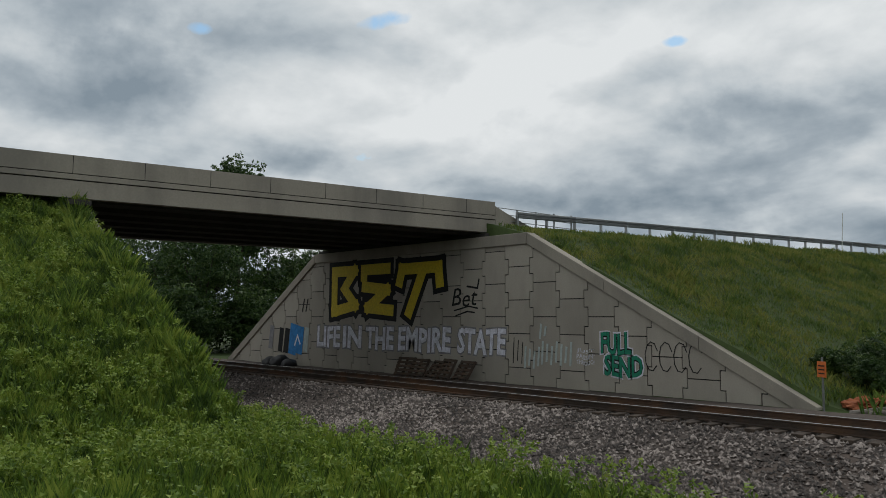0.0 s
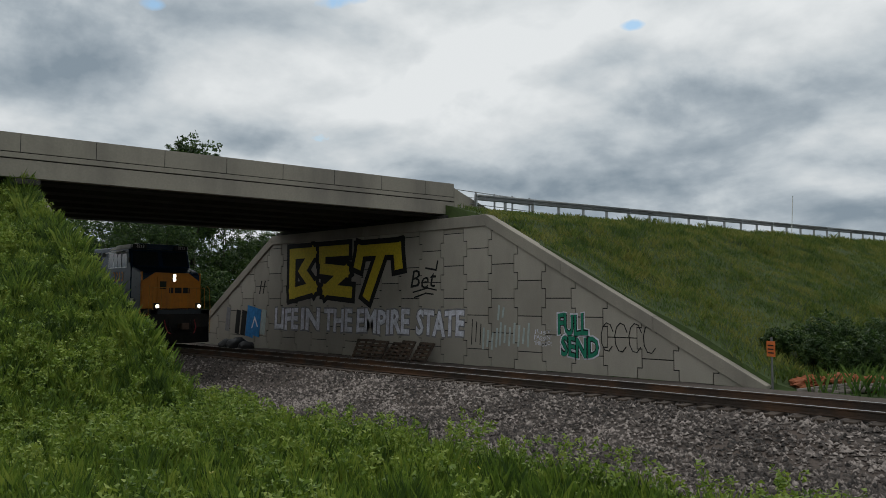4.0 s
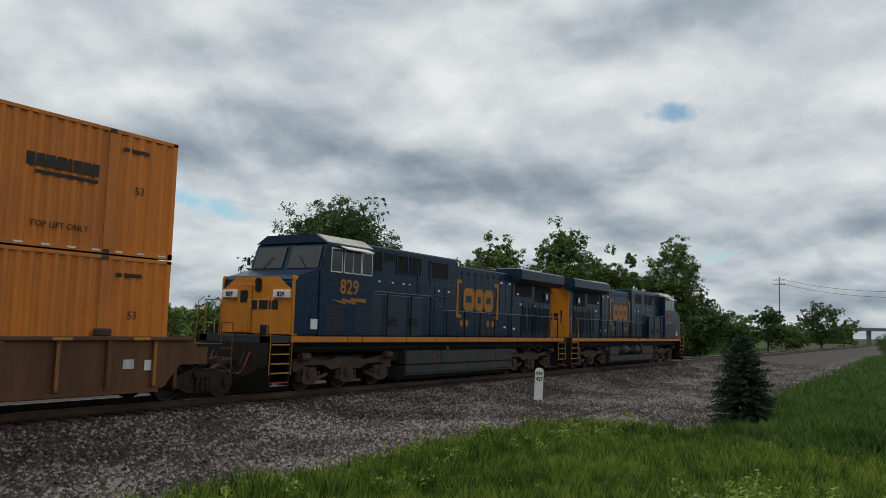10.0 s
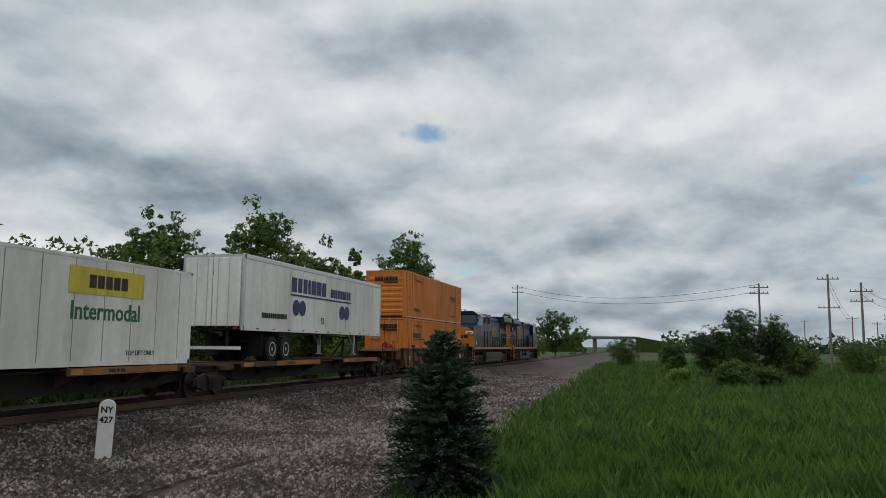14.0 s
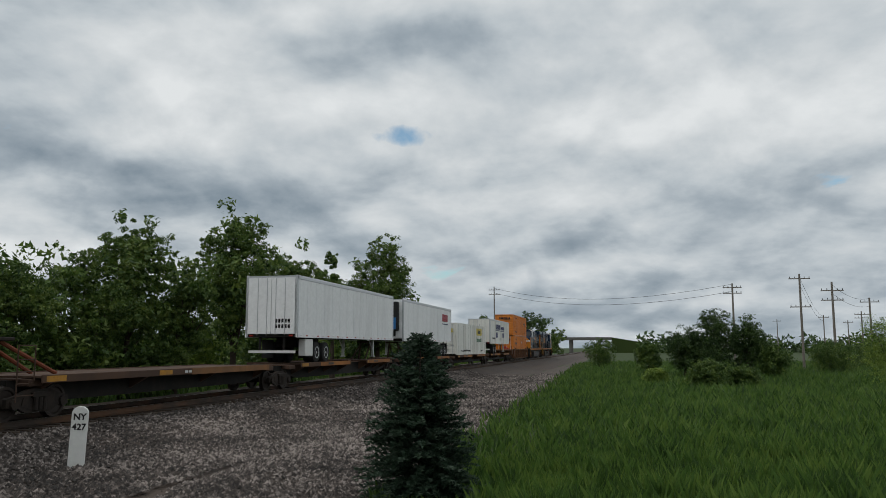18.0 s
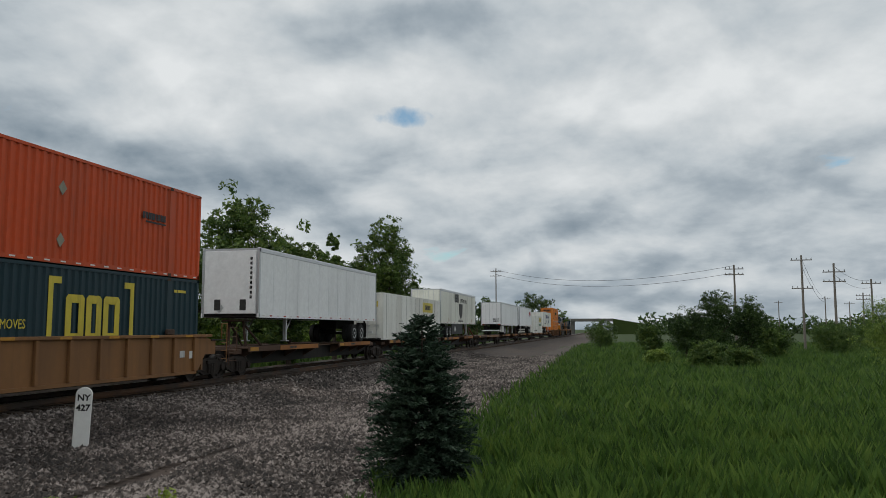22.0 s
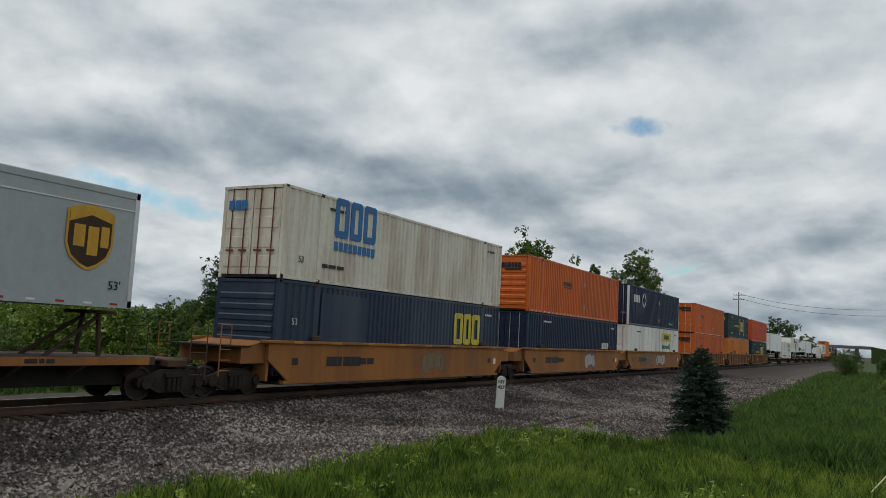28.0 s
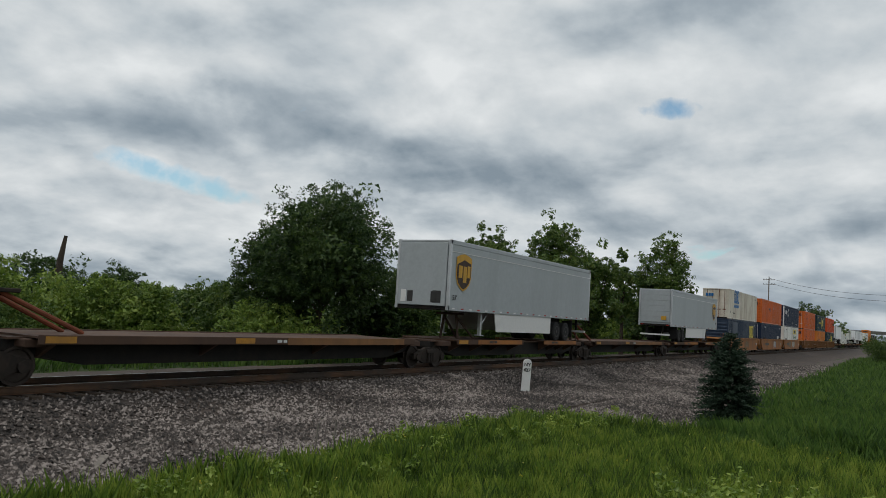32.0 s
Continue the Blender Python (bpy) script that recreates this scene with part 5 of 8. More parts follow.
    # emblem on the hood: brackets, blocks and dots
    for s in (-1, 1):
        y = s * (hw + 0.045)

        def X(v):
            return v if s < 0 else 18.3 - v
        for v, d in ((7.32, 1), (11.0, -1)):
            bm = B()
            xs = sorted((X(v), X(v + d * 0.16)))
            box(bm, xs[0], xs[1], y - 0.006, y + 0.006, 2.36, 3.86)
            xs = sorted((X(v + d * 0.16), X(v + d * 0.42)))
            box(bm, xs[0], xs[1], y - 0.006, y + 0.006, 3.72, 3.86)
            box(bm, xs[0], xs[1], y - 0.006, y + 0.006, 2.36, 2.50)
            P("emblem_bracket", bm, "logo_gold")
        for a, b in ((7.88, 8.82), (8.88, 9.62), (9.68, 10.52)):
            bm = B()
            xa, xb = sorted((X(a), X(b)))
            c = 0.16
            prism(bm, [(xa + c, 2.66), (xb - c, 2.66), (xb, 2.66 + c), (xb, 3.56 - c), (xb - c, 3.56), (xa + c, 3.56), (xa, 3.56 - c), (xa, 2.66 + c)], y - 0.006, y + 0.006, "y")
            P("emblem_block", bm, "logo_gold", "orange emblem block")
            P("emblem_slot", box(B(), xa + 0.26, xb - 0.20, y - 0.009, y + 0.009, 2.98, 3.24), "loco_blue")
        for a in (7.75, 8.2, 10.05, 10.5):
            P("emblem_dot", rod(B(), (X(a), y - 0.006, 2.16), (X(a), y + 0.006, 2.16), 0.14, 16), "logo_gold")
    return L_


lead = loco("dark blue freight locomotive with orange nose and cream roof", "3213", True, False, 0.45)
keyed(lead, 1.70)
second = loco("dark blue freight locomotive running backwards behind the first", "829", False, True)
keyed(second, -20.55, 180)


# ---- containers ----
def corrugated(bm, x0, x1, y, z0, z1, s, pitch=0.28, depth=0.048):
    """A ribbed wall panel along x, at y, out of the way by s."""
    n = max(2, int((x1 - x0) / pitch))
    p = (x1 - x0) / n
    prof = []
    for k in range(n):
        a = x0 + k * p
        prof += [(a, 0), (a + 0.34 * p, 0), (a + 0.5 * p, -depth), (a + 0.84 * p, -depth)]
    prof.append((x1, 0))
    lo = [bm.verts.new((x, y + s * d, z0)) for x, d in prof]
    hi = [bm.verts.new((x, y + s * d, z1)) for x, d in prof]
    for k in range(len(prof) - 1):
        f = (lo[k], lo[k + 1], hi[k + 1], hi[k])
        bm.faces.new(f if s < 0 else f[::-1])
    return bm


def container(label, mat, base, doors_at=-1, smooth=False, number="53", group="containers on the train", lock=None, rail_mat=None):
    """A 53-foot container; its middle at 0, doors_at -1 towards the tail of the train."""
    L, H, W = 8.07, 2.98, 1.30
    c = empty("container", pose(0, 0, 0), label, "container", group)
    m = M[mat]
    z0, z1 = base, base + H
    for s in (-1, 1):
        bm = B()
        if smooth:
            box(bm, -L + 0.15, L - 0.15, min(s * (W - 0.05), s * (W - 0.012)), max(s * (W - 0.05), s * (W - 0.012)), z0 + 0.14, z1 - 0.08)
            part("side_wall", bm, m, c)
            for k in range(13):
                xx = -L + 0.15 + (k + 0.5) * (2 * L - 0.3) / 13
                part("panel_seam", box(B(), xx - 0.010, xx + 0.010, s * (W - 0.006) - 0.005, s * (W - 0.006) + 0.005, z0 + 0.14, z1 - 0.1), M["seam_grey"], c)
        else:
            for a, b in ((-L + 0.14, -6.28), (-6.08, 6.08), (6.28, L - 0.14)):
                bm = corrugated(B(), a, b, s * (W - 0.012), z0 + 0.14, z1 - 0.08, s)
                part("side_wall", bm, m, c)
        part("top_rail", box(B(), -L, L, min(s * (W - 0.08), s * W), max(s * (W - 0.08), s * W), z1 - 0.085, z1 - 0.002), m, c)
        part("bottom_rail", box(B(), -L, L, min(s * (W - 0.10), s * W), max(s * (W - 0.10), s * W), z0 + 0.02, z0 + 0.145), m, c)
        for xx in (-6.18, 6.18):
            part("lift_post", box(B(), xx - 0.09, xx + 0.09, s * (W - 0.03) - 0.03, s * (W - 0.03) + 0.033, z0 + 0.14, z1 - 0.08), m, c)
            for zz in (z0 + 0.005, z1 - 0.125):
                part("corner_casting", box(B(), xx - 0.10, xx + 0.10, s * (W - 0.05) - 0.055, s * (W - 0.05) + 0.058, zz, zz + 0.12, 0.012), M["bogie"] if not smooth else m, c)
        if not smooth:
            for k in range(26):
                xx = -7.6 + k * 0.61
                part("reflector", box(B(), xx, xx + 0.2, s * (W + 0.003) - 0.003, s * (W + 0.003) + 0.003, z0 + 0.06, z0 + 0.10), M["white_tag"], c)
        for e in (-1, 1):
            part("corner_post", box(B(), e * (L - 0.08) - 0.07, e * (L - 0.08) + 0.075, s * (W - 0.07) - 0.07, s * (W - 0.07) + 0.072, z0 + 0.005, z1 - 0.005, 0.01), m, c)
    part("roof", box(B(), -L + 0.02, L - 0.02, -W + 0.085, W - 0.085, z1 - 0.06, z1 - 0.02), m, c)
    part("floor", box(B(), -L + 0.02, L - 0.02, -W + 0.105, W - 0.105, z0 + 0.03, z0 + 0.13), M["underframe"], c)
    for e in (-1, 1):
        x = e * (L - 0.03)
        if e == doors_at:
            for s in (-1, 1):
                d = part("door", box(B(), x - 0.02, x + 0.02, min(s * 0.015, s * (W - 0.15)), max(s * 0.015, s * (W - 0.15)), z0 + 0.12, z1 - 0.12, 0.008), m, c)
                for k in range(4):
                    zz = z0 + 0.35 + k * 0.62
                    part("door_rib", box(B(), x + e * 0.022 - 0.012, x + e * 0.022 + 0.012, min(s * 0.08, s * (W - 0.2)), max(s * 0.08, s * (W - 0.2)), zz, zz + 0.36, 0.01), m, d)
                for yy in (0.32, 0.86):
                    part("lock_rod", rod(B(), (x + e * 0.055, s * yy, z0 + 0.08), (x + e * 0.055, s * yy, z1 - 0.08), 0.02, 6), M[lock or "alu"], d)
                    part("lock_handle", box(B(), x + e * 0.06 - 0.012, x + e * 0.06 + 0.012, s * yy - 0.16, s * yy + 0.16, z0 + 0.85, z0 + 0.91), M[lock or "alu"], d)
        else:
            part("end_wall", box(B(), x - 0.02, x + 0.012, -W + 0.15, W - 0.15, z0 + 0.12, z1 - 0.1), m, c)
            for k in range(7):
                zz = z0 + 0.28 + k * 0.34
                bm = B()
                prism(bm, [(x + e * 0.012, zz), (x + e * 0.05, zz + 0.05), (x + e * 0.05, zz + 0.19), (x + e * 0.012, zz + 0.24)], -W + 0.18, W - 0.18, "y")
                part("end_rib", bm, m, c)
        part("header", box(B(), x - 0.05, x + 0.015, -W + 0.14, W - 0.14, z1 - 0.1, z1 - 0.008), m, c)
    return c


def side_text(c, body, size, ink, x, z, s=-1, y=1.296, bold=0.0, stretch=1.0):
    return words("lettering", body, size, M[ink], c, facing(x, s * y, z, s), stretch=stretch, bold=bold)


def small_marks(c, base, ink, W=1.297):
    """Rows of unreadable small lettering near the posts."""
    for s in (-1, 1):
        for x, z, ws, h in ((6.85, 2.5, (0.16, 0.5), 0.09), (-5.2, 2.5, (0.5, 0.22, 0.3), 0.10), (-5.4, 0.55, (0.3, 0.4, 0.4), 0.12)):
            bars("marking", M[ink], c, s * -x if s > 0 else x, base + z, s * W, ws, h)


def freight_block(c, base, s=-1):
    for x, z in ((0.9, 2.05), (0.9, 0.65)):
        bm = B()
        prism(bm, [(x - 0.16, base + z), (x, base + z - 0.2), (x + 0.16, base + z), (x, base + z + 0.2)], s * 1.298 - 0.004, s * 1.298 + 0.004, "y")
        part("placard", bm, M["placard"], c, "diamond shaped placard holder")


def bracket_emblem(c, x, z, ink, k=1.0, y=-1.299, bracket=True, ends=True):
    """Brackets, three blocks and dots, about 1.6 m wide, its middle at x."""
    def R(a, b, z0, z1, name="emblem_block"):
        bm = B()
        cc = 0.06 * k
        a, b = x + a * k, x + b * k
        z0, z1 = z + z0 * k, z + z1 * k
        th = 0.15 * k

        def ring(d):
            return [(a + cc + d * 0.5, z0 + d), (b - cc - d * 0.5, z0 + d), (b - d, z0 + cc + d * 0.5), (b - d, z1 - cc - d * 0.5), (b - cc - d * 0.5, z1 - d), (a + cc + d * 0.5, z1 - d), (a + d, z1 - cc - d * 0.5), (a + d, z0 + cc + d * 0.5)]
        out, inn = ring(0), ring(th)
        for i in range(8):
            prism(bm, [out[i], out[(i + 1) % 8], inn[(i + 1) % 8], inn[i]], y - 0.005, y + 0.005, "y")
        part(name, bm, M[ink], c)
    for a, b in ((-0.78, -0.28), (-0.22, 0.22), (0.28, 0.78)):
        R(a, b, 0, 0.85)
    if bracket:
        for d in (-1, 1):
            a, b = sorted((d * 1.12, d * 1.24))
            bm = B()
            box(bm, x + a * k, x + b * k, y - 0.005, y + 0.005, z - 0.35 * k, z + 1.15 * k)
            a, b = sorted((d * 0.92, d * 1.12))
            box(bm, x + a * k, x + b * k, y - 0.005, y + 0.005, z + 1.03 * k, z + 1.15 * k)
            box(bm, x + a * k, x + b * k, y - 0.005, y + 0.005, z - 0.35 * k, z - 0.23 * k)
            part("emblem_bracket", bm, M[ink], c)


def place(c, u):
    return keyed(c, u)


def wordmark(c, base, x, z, ink="black_ink", k=1.0, y=-1.299):
    """A brand's name as one broad bar over a thin one."""
    bars("wordmark", M[ink], c, x, base + z, y, [w_ * k for w_ in (0.2, 0.19, 0.22, 0.24, 0.1, 0.22, 0.18, 0.2)], 0.30 * k, 0.04 * k)
    bars("wordmark_underline", M[ink], c, x + 0.1, base + z - 0.16 * k, y, [1.6 * k], 0.08 * k)


def end_mark(c, base, e, ink="black_ink", z=2.3):
    """A brand's name across the end wall: a row of blocks over a thin bar."""
    x = e * 8.108
    yy = -0.82
    for w_ in (0.16, 0.15, 0.17, 0.2, 0.09, 0.18, 0.15, 0.16):
        part("wordmark", box(B(), x - 0.006, x + 0.006, yy, yy + w_, base + z, base + z + 0.27), M[ink], c)
        yy += w_ + 0.035
    part("wordmark_underline", box(B(), x - 0.006, x + 0.006, -0.85, 0.1, base + z - 0.14, base + z - 0.05), M[ink], c)
    for y0, z0 in ((0.55, 1.75), (0.55, 0.6)):
        bm = B()
        prism(bm, [(y0 - 0.17, base + z0), (y0, base + z0 - 0.2), (y0 + 0.17, base + z0), (y0, base + z0 + 0.2)], x - 0.006, x + 0.006, "x")
        part("placard", bm, M["placard"], c, "diamond shaped placard holder")


def tall_number(c, base, x, z, body="53", ink="black_ink", size=0.28):
    side_text(c, body, size, ink, x, base + z)


LOW, HIGH = 0.56, 3.56
# orange pair behind the locomotives
for base, dr, what in ((LOW, -1, "lower"), (HIGH, 1, "upper")):
    c = container("orange ribbed steel container with black lettering, %s of a stack" % what, "orange_box", base, dr)
    freight_block(c, base)
    small_marks(c, base, "black_ink")
    wordmark(c, base, 5.0 if base > 2 else -5.1, 1.75, k=0.95)
    end_mark(c, base, -1)
    tall_number(c, base, 7.0, 1.5)
    tall_number(c, base, -7.0, 1.2)
    side_text(c, "TOP LIFT ONLY", 0.2, "black_ink", -4.9, base + 0.45)
    side_text(c, "TOP LIFT ONLY", 0.2, "black_ink", 5.0, base + 0.45)
    if base < 2:
        for x in (1.42, 1.92):
            for k, (r, ink) in enumerate(((0.19, "white_tag"), (0.165, "red_ink"))):
                bm = B()
                prism(bm, [(x - r, base + 2.05), (x, base + 2.05 - r * 1.2), (x + r, base + 2.05), (x, base + 2.05 + r * 1.2)], -1.300 - 0.004 * k, -1.294, "y")
                part("hazard_diamond", bm, M[ink], c, "red and white hazard diamond")
            part("diamond_band", box(B(), x - 0.1, x + 0.1, -1.307, -1.300, base + 2.0, base + 2.1), M["white_tag"], c)
        for yy, zz, r in ((-0.45, 1.05, 0.26), (-0.12, 1.3, 0.22)):
            bm = B()
            prism(bm, [(yy - r, base + zz), (yy, base + zz - r), (yy + r, base + zz), (yy, base + zz + r)], -8.125, -8.115, "x")
            part("hazard_diamond", bm, M["red_ink"], c, "red hazard diamond on the door")
    side_text(c, "STACK 2 HIGH ONLY", 0.15, "black_ink", -4.6, base + 2.45)
    place(c, -43.0)
# red over teal
c = container("dark teal ribbed steel container with a gold emblem", "teal_box", LOW, -1)
bracket_emblem(c, 2.4, LOW + 0.95, "gold_ink", 1.5)
side_text(c, "HOW TOMORROW MOVES", 0.34, "gold_ink", -1.9, LOW + 1.3, stretch=0.8)
small_marks(c, LOW, "gold_ink")
place(c, -210.3)
c = container("red-orange ribbed steel container with black lettering", "red_orange_box", HIGH, 1)
freight_block(c, HIGH)
wordmark(c, HIGH, 5.2, 1.75, k=0.7)
end_mark(c, HIGH, -1)
place(c, -210.3)
# teal over orange
c = container("orange ribbed steel container with black lettering, lower of a stack", "orange_box", LOW, -1)
wordmark(c, LOW, -3.2, 1.2, k=0.9)
freight_block(c, LOW)
end_mark(c, LOW, -1)
small_marks(c, LOW, "black_ink")
place(c, -229.9)
c = container("dark teal ribbed steel container with a gold emblem", "teal_box", HIGH, 1)
bracket_emblem(c, 2.2, HIGH + 1.0, "gold_ink", 1.4)
side_text(c, "HOW TOMORROW MOVES", 0.34, "gold_ink", -2.0, HIGH + 1.45, stretch=0.8)
small_marks(c, HIGH, "gold_ink")
tall_number(c, HIGH, 7.1, 0.5, ink="pale_ink")
for yy in (-0.7, -0.1, 0.5):
    part("wordmark", box(B(), -8.1, -8.09, yy - 0.2, yy + 0.25, HIGH + 2.1, HIGH + 2.45), M["gold_ink"], c)
place(c, -229.9)
# two deep orange
for base, dr in ((LOW, -1), (HIGH, -1)):
    c = container("deep orange ribbed steel container with doors showing and black lettering", "deep_orange_box", base, dr)
    freight_block(c, base)
    wordmark(c, base, -5.0 if base < 2 else -4.6, 1.7, k=0.65)
    end_mark(c, base, -1)
    small_marks(c, base, "black_ink")
    place(c, -249.0)
# navy over white
c = container("white smooth-sided container with a yellow and green sign", "white_box", LOW, -1, True)
part("sign_panel", box(B(), 1.9, 5.2, -1.305, -1.297, LOW + 1.95, LOW + 2.65), M["gold_ink"], c, "yellow sign panel")
bars("wordmark", M["black_ink"], c, 3.55, LOW + 2.12, -1.309, [0.28] * 5, 0.36)
side_text(c, "Intermodal", 0.62, "green_ink", 3.5, LOW + 1.32, bold=0.012)
small_marks(c, LOW, "black_ink")
place(c, -272.6)
c = container("dark navy ribbed steel container with a pale diamond emblem", "navy_box", HIGH, -1)
bars("wordmark", M["pale_ink"], c, -6.0, HIGH + 1.75, -1.299, [0.36] * 4, 0.55)
for k in range(4):
    a = k * 90
    bm = B()
    prism(bm, [(-3.9 + 0.6 * math.cos(radians(a + d)) * r, HIGH + 2.0 + 0.6 * math.sin(radians(a + d)) * r) for d, r in ((0, 1), (45, 0.9), (90, 1), (45, 0.55))], -1.303, -1.296, "y")
    part("emblem_block", bm, M["pale_ink"], c)
freight_block(c, HIGH)
side_text(c, "TOP LIFT ONLY", 0.2, "pale_ink", 5.0, HIGH + 0.4)
part("end_frame", box(B(), 8.03, 8.078, -1.305, 1.305, HIGH + 0.01, HIGH + 2.88), M["white_tag"], c, "white end frame")
part("end_frame", box(B(), -8.078, -8.03, -1.305, -1.14, HIGH + 0.01, HIGH + 2.88), M["white_tag"], c, "white end frame")
place(c, -272.6)
# red-orange over navy
c = container("dark navy ribbed steel container with a pale diamond emblem", "navy_box", LOW, -1)
bars("wordmark", M["pale_ink"], c, 5.3, LOW + 1.15, -1.299, [0.3] * 4, 0.4)
small_marks(c, LOW, "pale_ink")
place(c, -291.5)
c = container("deep orange ribbed steel container with black lettering", "deep_orange_box", HIGH, 1)
freight_block(c, HIGH)
wordmark(c, HIGH, -2.2, 1.75, k=0.8)
end_mark(c, HIGH, -1)
place(c, -291.5)
# off-white over slate blue
c = container("faded slate blue ribbed container patched with lighter paint", "slate_box", LOW, 1)
part("paint_patch", box(B(), -5.9, -3.2, -1.301, -1.295, LOW + 0.2, LOW + 2.7), M["slate_box"], c)
bracket_emblem(c, 4.75, LOW + 1.15, "gold_ink", 1.6, bracket=False)
bars("wordmark", M["gold_ink"], c, 4.75, LOW + 0.75, -1.299, [0.24] * 8, 0.26, 0.06)
small_marks(c, LOW, "pale_ink")
side_text(c, "53", 0.3, "pale_ink", -7.2, LOW + 1.6)
place(c, -311.15)
c = container("weathered off-white ribbed container with rust stains, blue emblem", "cream_box", HIGH, -1, lock="red_orange_rust")
bracket_emblem(c, -4.2, HIGH + 1.65, "blue_ink", 1.6, bracket=False)
bars("wordmark", M["blue_ink"], c, -4.2, HIGH + 1.2, -1.299, [0.23] * 9, 0.3, 0.05)
side_text(c, "53", 0.3, "black_ink", -7.1, HIGH + 0.6)
small_marks(c, HIGH, "black_ink")
for yy in (0.35, 0.62, 0.89):
    part("wordmark", box(B(), -8.12, -8.112, yy - 0.11, yy + 0.11, HIGH + 2.2, HIGH + 2.5), M["blue_ink"], c)
place(c, -311.15)


# ---- well cars ----
def well_car(label, mat, ribbed, ends, code=""):
    """One well of a stack car; ends: which ends carry a coupler (-1, 1)."""
    c = empty("well_car", pose(0, 0, 0), label, "well car", "well cars of the train")
    m = M[mat]
    L = 8.45
    for s in (-1, 1):
        y0, y1 = sorted((s * 1.34, s * 1.42))
        bm = B()
        if ribbed:
            prism(bm, [(-L, 1.0), (-L + 0.5, 0.42), (L - 0.5, 0.42), (L, 1.0), (L, 1.56), (-L, 1.56)], y0, y1, "y")
        else:
            prism(bm, [(-L, 1.05), (-L + 1.1, 0.32), (L - 1.1, 0.32), (L, 1.05), (L, 1.60), (-L, 1.60)], y0, y1, "y")
        part("side_sill", bm, m, c)
        part("top_chord", box(B(), -L - 0.3, L + 0.3, s * 1.40 - 0.11, s * 1.40 + 0.11, 1.565, 1.66, 0.015), m, c)
        part("bottom_chord", box(B(), -L + 0.7, L - 0.7, s * 1.38 - 0.1, s * 1.38 + 0.1, 0.33, 0.425), m, c)
        if ribbed:
            for k in range(13):
                xx = -L + 0.85 + k * (2 * L - 1.7) / 12
                ya, yb = sorted((s * 1.42, s * 1.52))
                rib = part("side_rib", box(B(), xx - 0.06, xx + 0.06, ya, yb, 0.43, 1.56, 0.012), m, c)
                if mat == "well_brown" and k % 2 == 0:
                    part("worn_edge", box(B(), xx - 0.062, xx + 0.02, s * 1.521 - 0.003, s * 1.521 + 0.003, 0.5, 1.5), M["well_yellow"], rib, "worn yellow edge")
        for k in range(8):
            xx = -7.4 + k * 2.05
            part("warning_patch", box(B(), xx, xx + 0.46, s * 1.515 - 0.004, s * 1.515 + 0.004, 1.575, 1.65), M["yellow"], c, "yellow reflective patch")
        for xx in (-6.18, 6.18):
            part("corner_guide", box(B(), xx - 0.22, xx + 0.22, s * 1.38 - 0.06, s * 1.38 + 0.06, 1.665, 1.84, 0.03), M["bogie"], c)
        for xx, w in ((-3.2, (0.36, 0.42)), (6.9, (0.3,)), (-7.2, (0.3,))):
            bars("marking", M["pale_ink" if ribbed else "black_ink"], c, xx, 0.9, s * (1.426), w, 0.22)
        part("notice", box(B(), 7.35, 7.6, s * 1.426 - 0.004, s * 1.426 + 0.004, 0.85, 1.1), M["white_tag"], c, "small white notice plate")
    part("well_floor", box(B(), -L + 0.6, L - 0.6, -1.33, 1.33, 0.30, 0.40), M["underframe"], c)
    for e in (-1, 1):
        bm = B()
        prism(bm, [(e * (L - 0.1), 0.95), (e * (L + 1.0), 0.95), (e * (L + 1.0), 1.42), (e * (L - 0.1), 1.62)], -1.25, 1.25, "y")
        part("end_platform", bm, m, c)
        part("bulkhead", box(B(), e * (L - 0.08) - 0.05, e * (L - 0.08) + 0.05, -1.33, 1.33, 0.42, 1.61), m, c)
        if e in ends:
            freight_bogie(c, e * 9.45)
            coupler(c, e * 10.7, e)
            part("brake_platform", box(B(), e * 9.6 - 0.5, e * 9.6 + 0.5, -1.3, 1.3, 1.43, 1.47), M["underframe"], c)
            for s in (-1, 1):
                bm = tube(B(), [(e * 10.3, s * 1.25, 0.6), (e * 10.3, s * 1.25, 2.05), (e * 9.9, s * 1.25, 2.05), (e * 9.9, s * 1.25, 1.45)], 0.02)
                lad = part("ladder_rail", bm, m, c)
                for z in (0.75, 1.05, 1.35, 1.7):
                    part("rung", rod(B(), (e * 10.3, s * 1.25, z), (e * 9.9, s * 1.25, z), 0.016, 6), m, lad)
        else:
            bm = B()
            box(bm, e * 9.2 - 0.5, e * 9.2 + 0.5, -0.45, 0.45, 0.82, 1.2, 0.03)
            part("articulation", bm, M["freight_bogie"], c)
            for s in (-1, 1):
                part("end_step", box(B(), e * 9.0 - 0.22, e * 9.0 + 0.22, s * 1.2 - 0.1, s * 1.2 + 0.1, 0.5, 0.55), M["underframe"], c)
    return c


